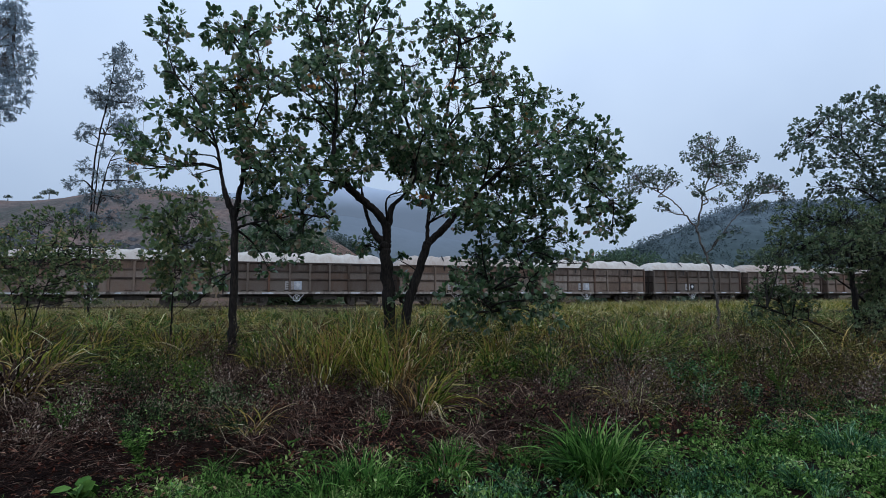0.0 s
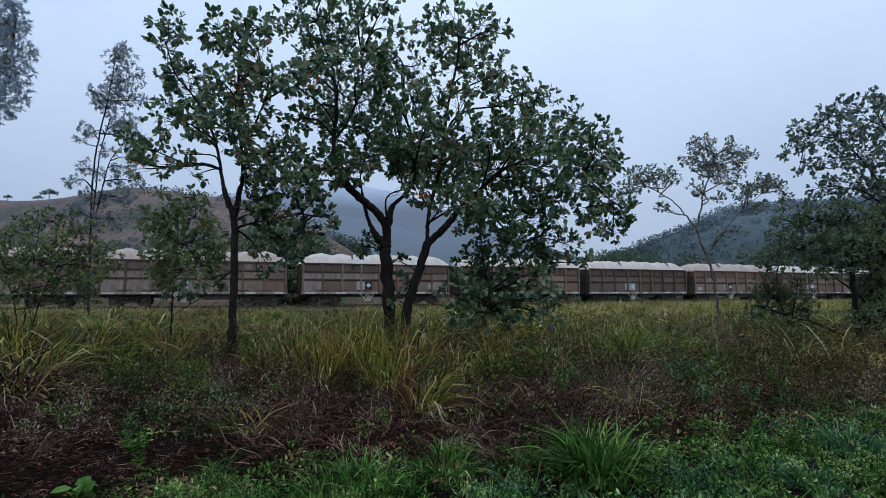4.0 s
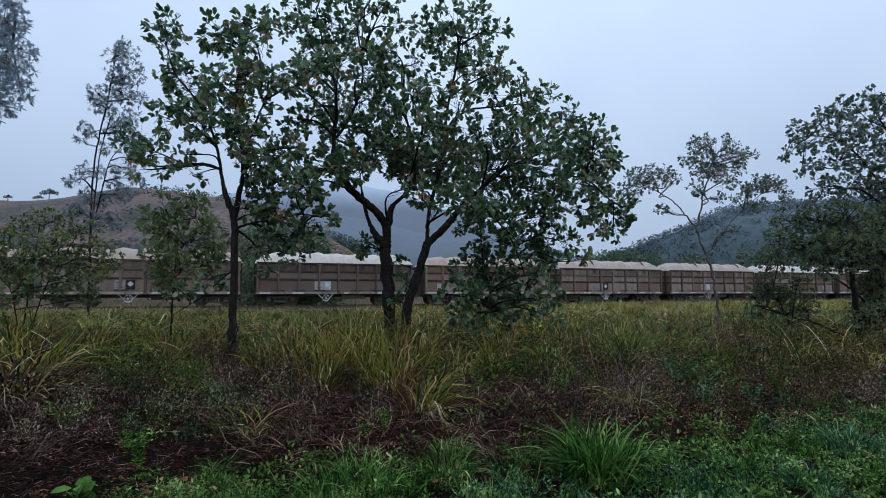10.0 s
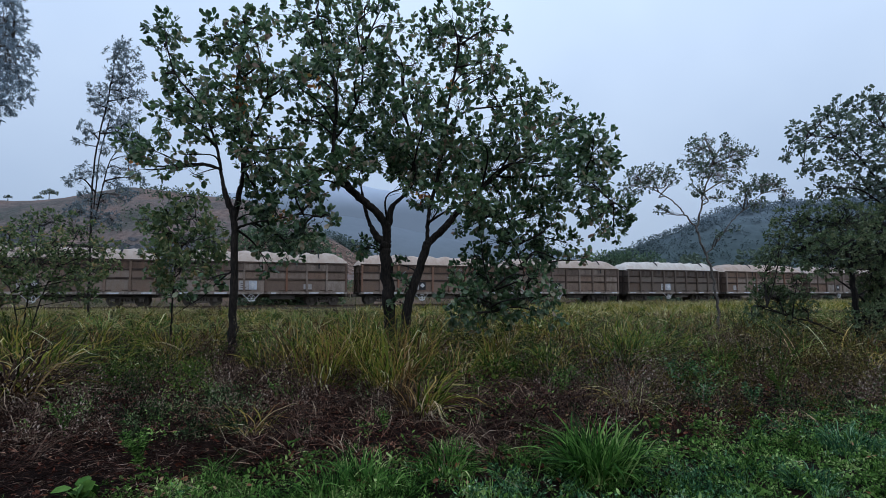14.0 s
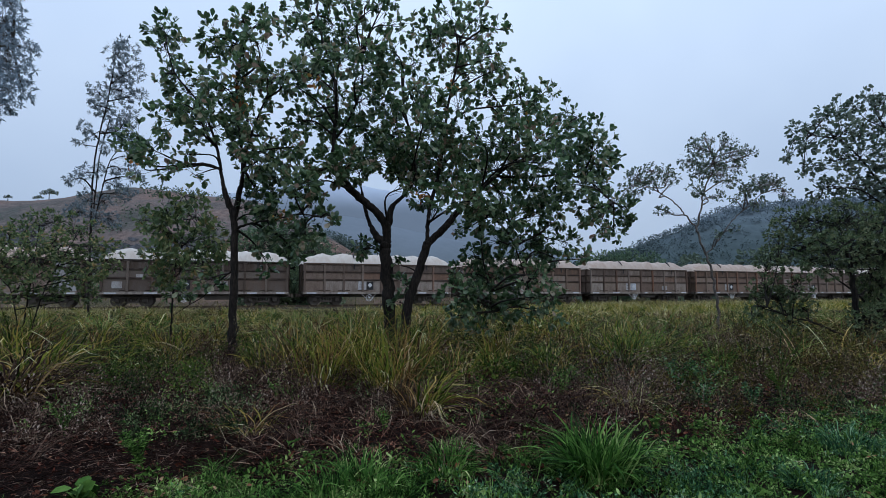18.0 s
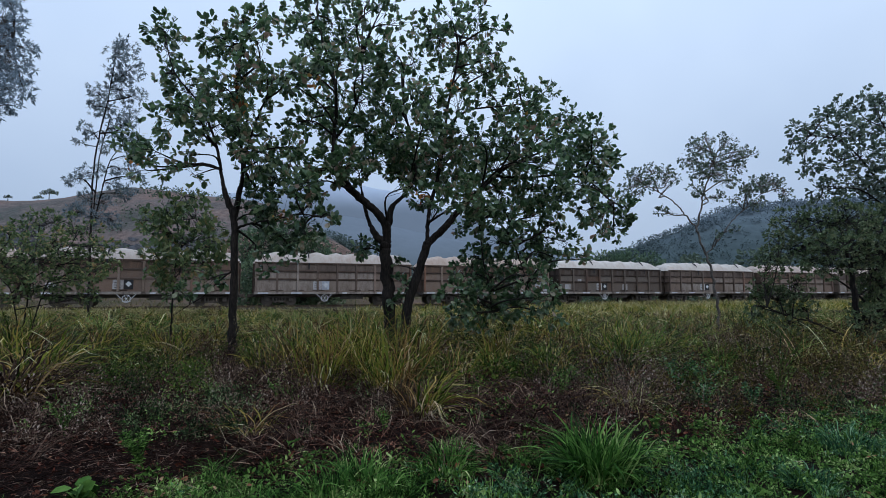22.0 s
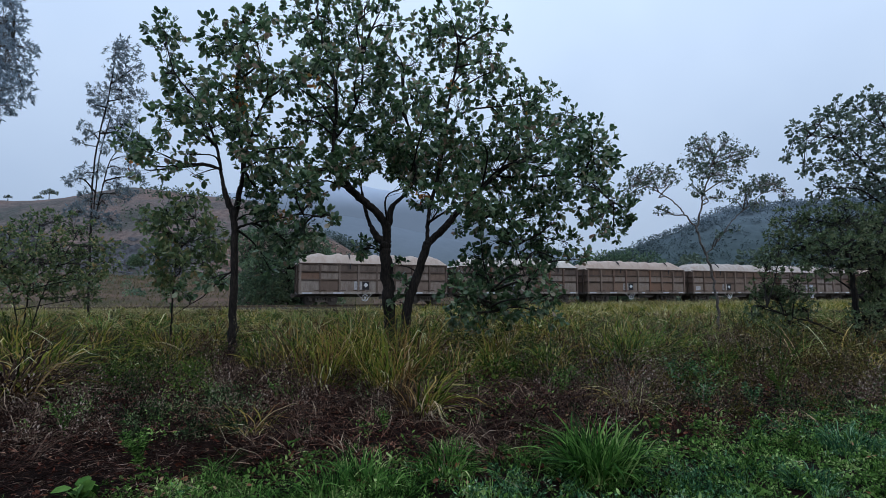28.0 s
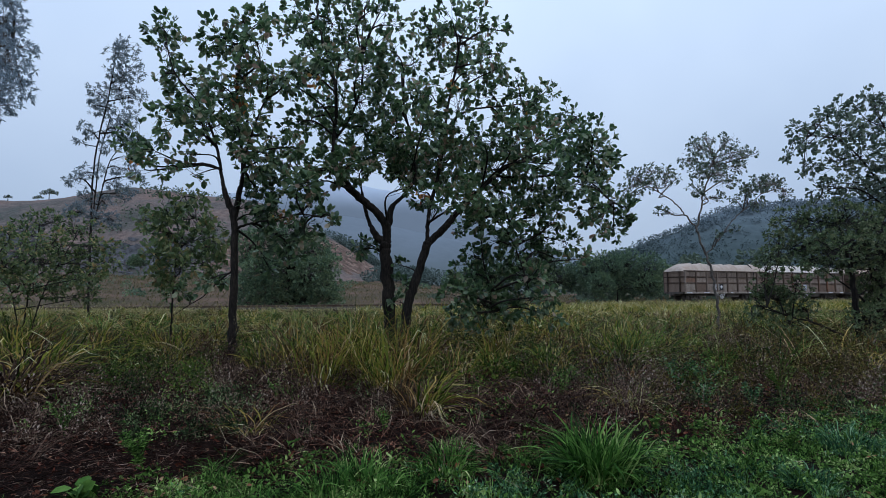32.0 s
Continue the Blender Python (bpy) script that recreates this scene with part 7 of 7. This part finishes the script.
# more clumps standing about in the front of the field
g = np.random.default_rng(77)
for i in range(30):
    y = 9.6 + 6.5 * g.uniform() ** 1.3
    x = y * (-0.8 + 1.6 * (i + g.uniform(0.1, 0.9)) / 30)
    if abs(x / y + 0.41) < 0.05 and y < 11.4:
        y = 12.6
    mix = [(M_GRASS, M_LUSH, M_DRY), (M_DRY, M_GRASS, M_THATCH), (M_LUSH, M_GRASS), (M_GRASS, M_DRY)][int(g.integers(4))]
    label = "dense green clump of grass in the field" if mix[0] is M_LUSH else "brown dying clump of field grass" if mix[0] is M_DRY else AGED
    tussock((x, y), g.uniform(0.65, 1.15), g.uniform(0.6, 1.0), int(g.uniform(150, 300)), mix, label, 400 + i, g.uniform(0.018, 0.03), g.uniform(0.5, 0.95), g.uniform(0.25, 0.5), 90)
for i, (p, h) in enumerate(zip([(-2.81, 4.89), (-4.25, 5.93), (1.81, 8.15), (-0.83, 8.61), (2.48, 6.17), (-2.62, 3.91), (-3.54, 7.93),
        (-2.51, 7.93), (4.44, 8.15), (-0.67, 6.05), (2.83, 5.93), (3.6, 6.05), (3.62, 5.5)],
                               (0.3, 0.38, 0.3, 0.5, 0.15, 0.16, 0.3, 0.3, 0.3, 0.25, 0.15, 0.15, 0.18))):
    herb(p, h, 100 + i, 0.12 if i == 5 else 0.045, 2 if i == 5 else 16 if i == 0 else 10 if i in (1, 2) else 6, None, 0.9 if i == 5 else 0.42)

# first two are added: dark leaves stand in for shade under overhanging tussocks
for i, (p, h) in enumerate(zip([(4.02, 10.99), (4.67, 11.33), (3.56, 10.76), (4.0, 8.61), (4.89, 9.13), (5.13, 7.93), (1.27, 9.72), (-4.07, 8.61),
        (-5.12, 8.15)], (0.7, 0.6, 0.5, 0.5, 0.6, 0.45, 0.4, 0.5, 0.5))):
    herb(p, h, 130 + i, 0.06, 12, M_ROUGH, 0.42, "bushy dark green weed with dull leaves")

for i, (p, h) in enumerate((((3.99, 7.95), 0.5), ((3.77, 8.4), 0.55), ((3.6, 7.2), 0.35), ((5.4, 8.4), 0.5), ((6.0, 8.4), 0.45), ((4.7, 8.9), 0.6), ((4.3, 7.3), 0.3), ((2.0, 8.6), 0.45))):
    herb(p, h, 160 + i, 0.055, 11, M_HERB_BLUE if i in (0, 1, 2, 6) else M_SCRUB_OLIVE if i in (3, 4) else M_HERB, 0.45,
         "blue-green weed with small leaves" if i in (0, 1, 2, 6) else "yellowing olive weed among the scrub" if i in (3, 4) else "leafy green weed with small leaves")

# single dead leaves that stand out on the soil
DEAD_LEAF = [curve([(0, 0, 0.008), (0.05, 0.012, 0.03), (0.10, 0.0, 0.022)], 5), curve([(0, 0, 0.01), (0.045, -0.01, 0.008), (0.10, 0.0, 0.04)], 5)]
for i, (p, size) in enumerate(zip([(1.31, 6.28), (1.42, 6.10), (1.77, 6.64), (-0.10, 5.66), (-2.10, 4.35), (-2.25, 4.10), (-2.92, 4.35), (-0.06, 4.00), (0.29, 4.0),
        (0.73, 5.10), (2.98, 3.92), (0.52, 6.6), (1.05, 6.9), (-1.3, 5.6), (-3.3, 5.5), (2.1, 6.0)],
        (1.3, 1.0, 1.1, 1.0, 1.2, 1.0, 1.1, 0.8, 0.8, 1.0, 0.9, 0.9, 1.0, 0.9, 1.0, 1.0))):
    g = np.random.default_rng(300 + i)
    mid = DEAD_LEAF[i % 2] * size
    w = size * 0.036 * np.sin(np.pi * np.linspace(0.03, 0.97, len(mid))) ** 0.8
    off = np.stack([0 * w, w, 0.25 * w], -1)
    V = np.stack([mid - off * np.array([1, 1, -1]), mid, mid + off], 1).reshape(-1, 3)
    k = (np.arange(len(mid) - 1) * 3)[:, None, None]
    F = (k + np.array([[0, 1, 4, 3], [1, 2, 5, 4]])[None]).reshape(-1, 4)
    leaf = tagged(new("dead_leaf", build("dead_leaf", V, [F], True)), "curled orange-brown dead leaf on the soil", "leaf", "dead leaves")
    leaf.data.materials.append(M_FALLEN)
    leaf.matrix_world = pose(p[0], p[1], float(ground_height(*p)) + 0.05, g.uniform(-25, 25), g.uniform(-20, 20), g.uniform(0, 360))


# ---------------------------------------------------------------- what moves
def gust(t, phase):
    """The wind: fresh at first, dying away towards the end."""
    strength = np.interp(t, [0, 4, 10, 20, 24, 27, 32], [1.0, 0.9, 0.6, 0.5, 0.55, 0.15, 0.1])
    lean = np.interp(t, [0, 1.5, 3, 5, 7, 12, 32], [0.9, 0.7, 0.9, 0.4, 0.5, 0.0, 0.0])        # the first gusts press the crowns over
    return float(lean + 0.75 * strength * (math.sin(1.9 * t + phase) + 0.6 * math.sin(3.1 * t + 2.3 * phase)) / 1.6)


def motions():
    # distance of the last wagon's tail along the track, in metres from the track's foot
    tail = [(0, -238.7), (2, -223.14), (4, -207.34), (6, -191.31), (8, -175.05), (10, -158.55), (12, -141.82), (14, -124.86), (16, -107.66),
            (18, -90.22), (20, -72.56), (22, -54.66), (24, -36.52), (26, -18.15), (28, 0.45), (30, 19.29), (32, 38.36)]
    for k, w in enumerate(wagons):
        walk(w, [(t, wagon_pose(k, s)) for t, s in tail])
    # wheels roll without slipping
    ts = [i / 15 for i in range(481)]
    roll = [math.degrees(float(np.interp(t, [p[0] for p in tail], [p[1] for p in tail])) / 0.42) for t in ts]
    for w in wagons:
        for b in w.children:
            for o in b.children:
                if o.name.startswith("wheelset"):
                    x, y, z = o.location
                    walk(o, [(t, pose(x, y, z, 0, r, 0)) for t, r in zip(ts, roll)])
    for ob, at, amount, phase in swaying:
        walk(ob, [(t, pose(*at, math.degrees(0.5 * amount * gust(t, phase * 0.35 + 1.0)), math.degrees(amount * gust(t, phase * 0.35)), 0)) for t in np.arange(0, 32.01, 0.8).round(1).tolist()])


motions()
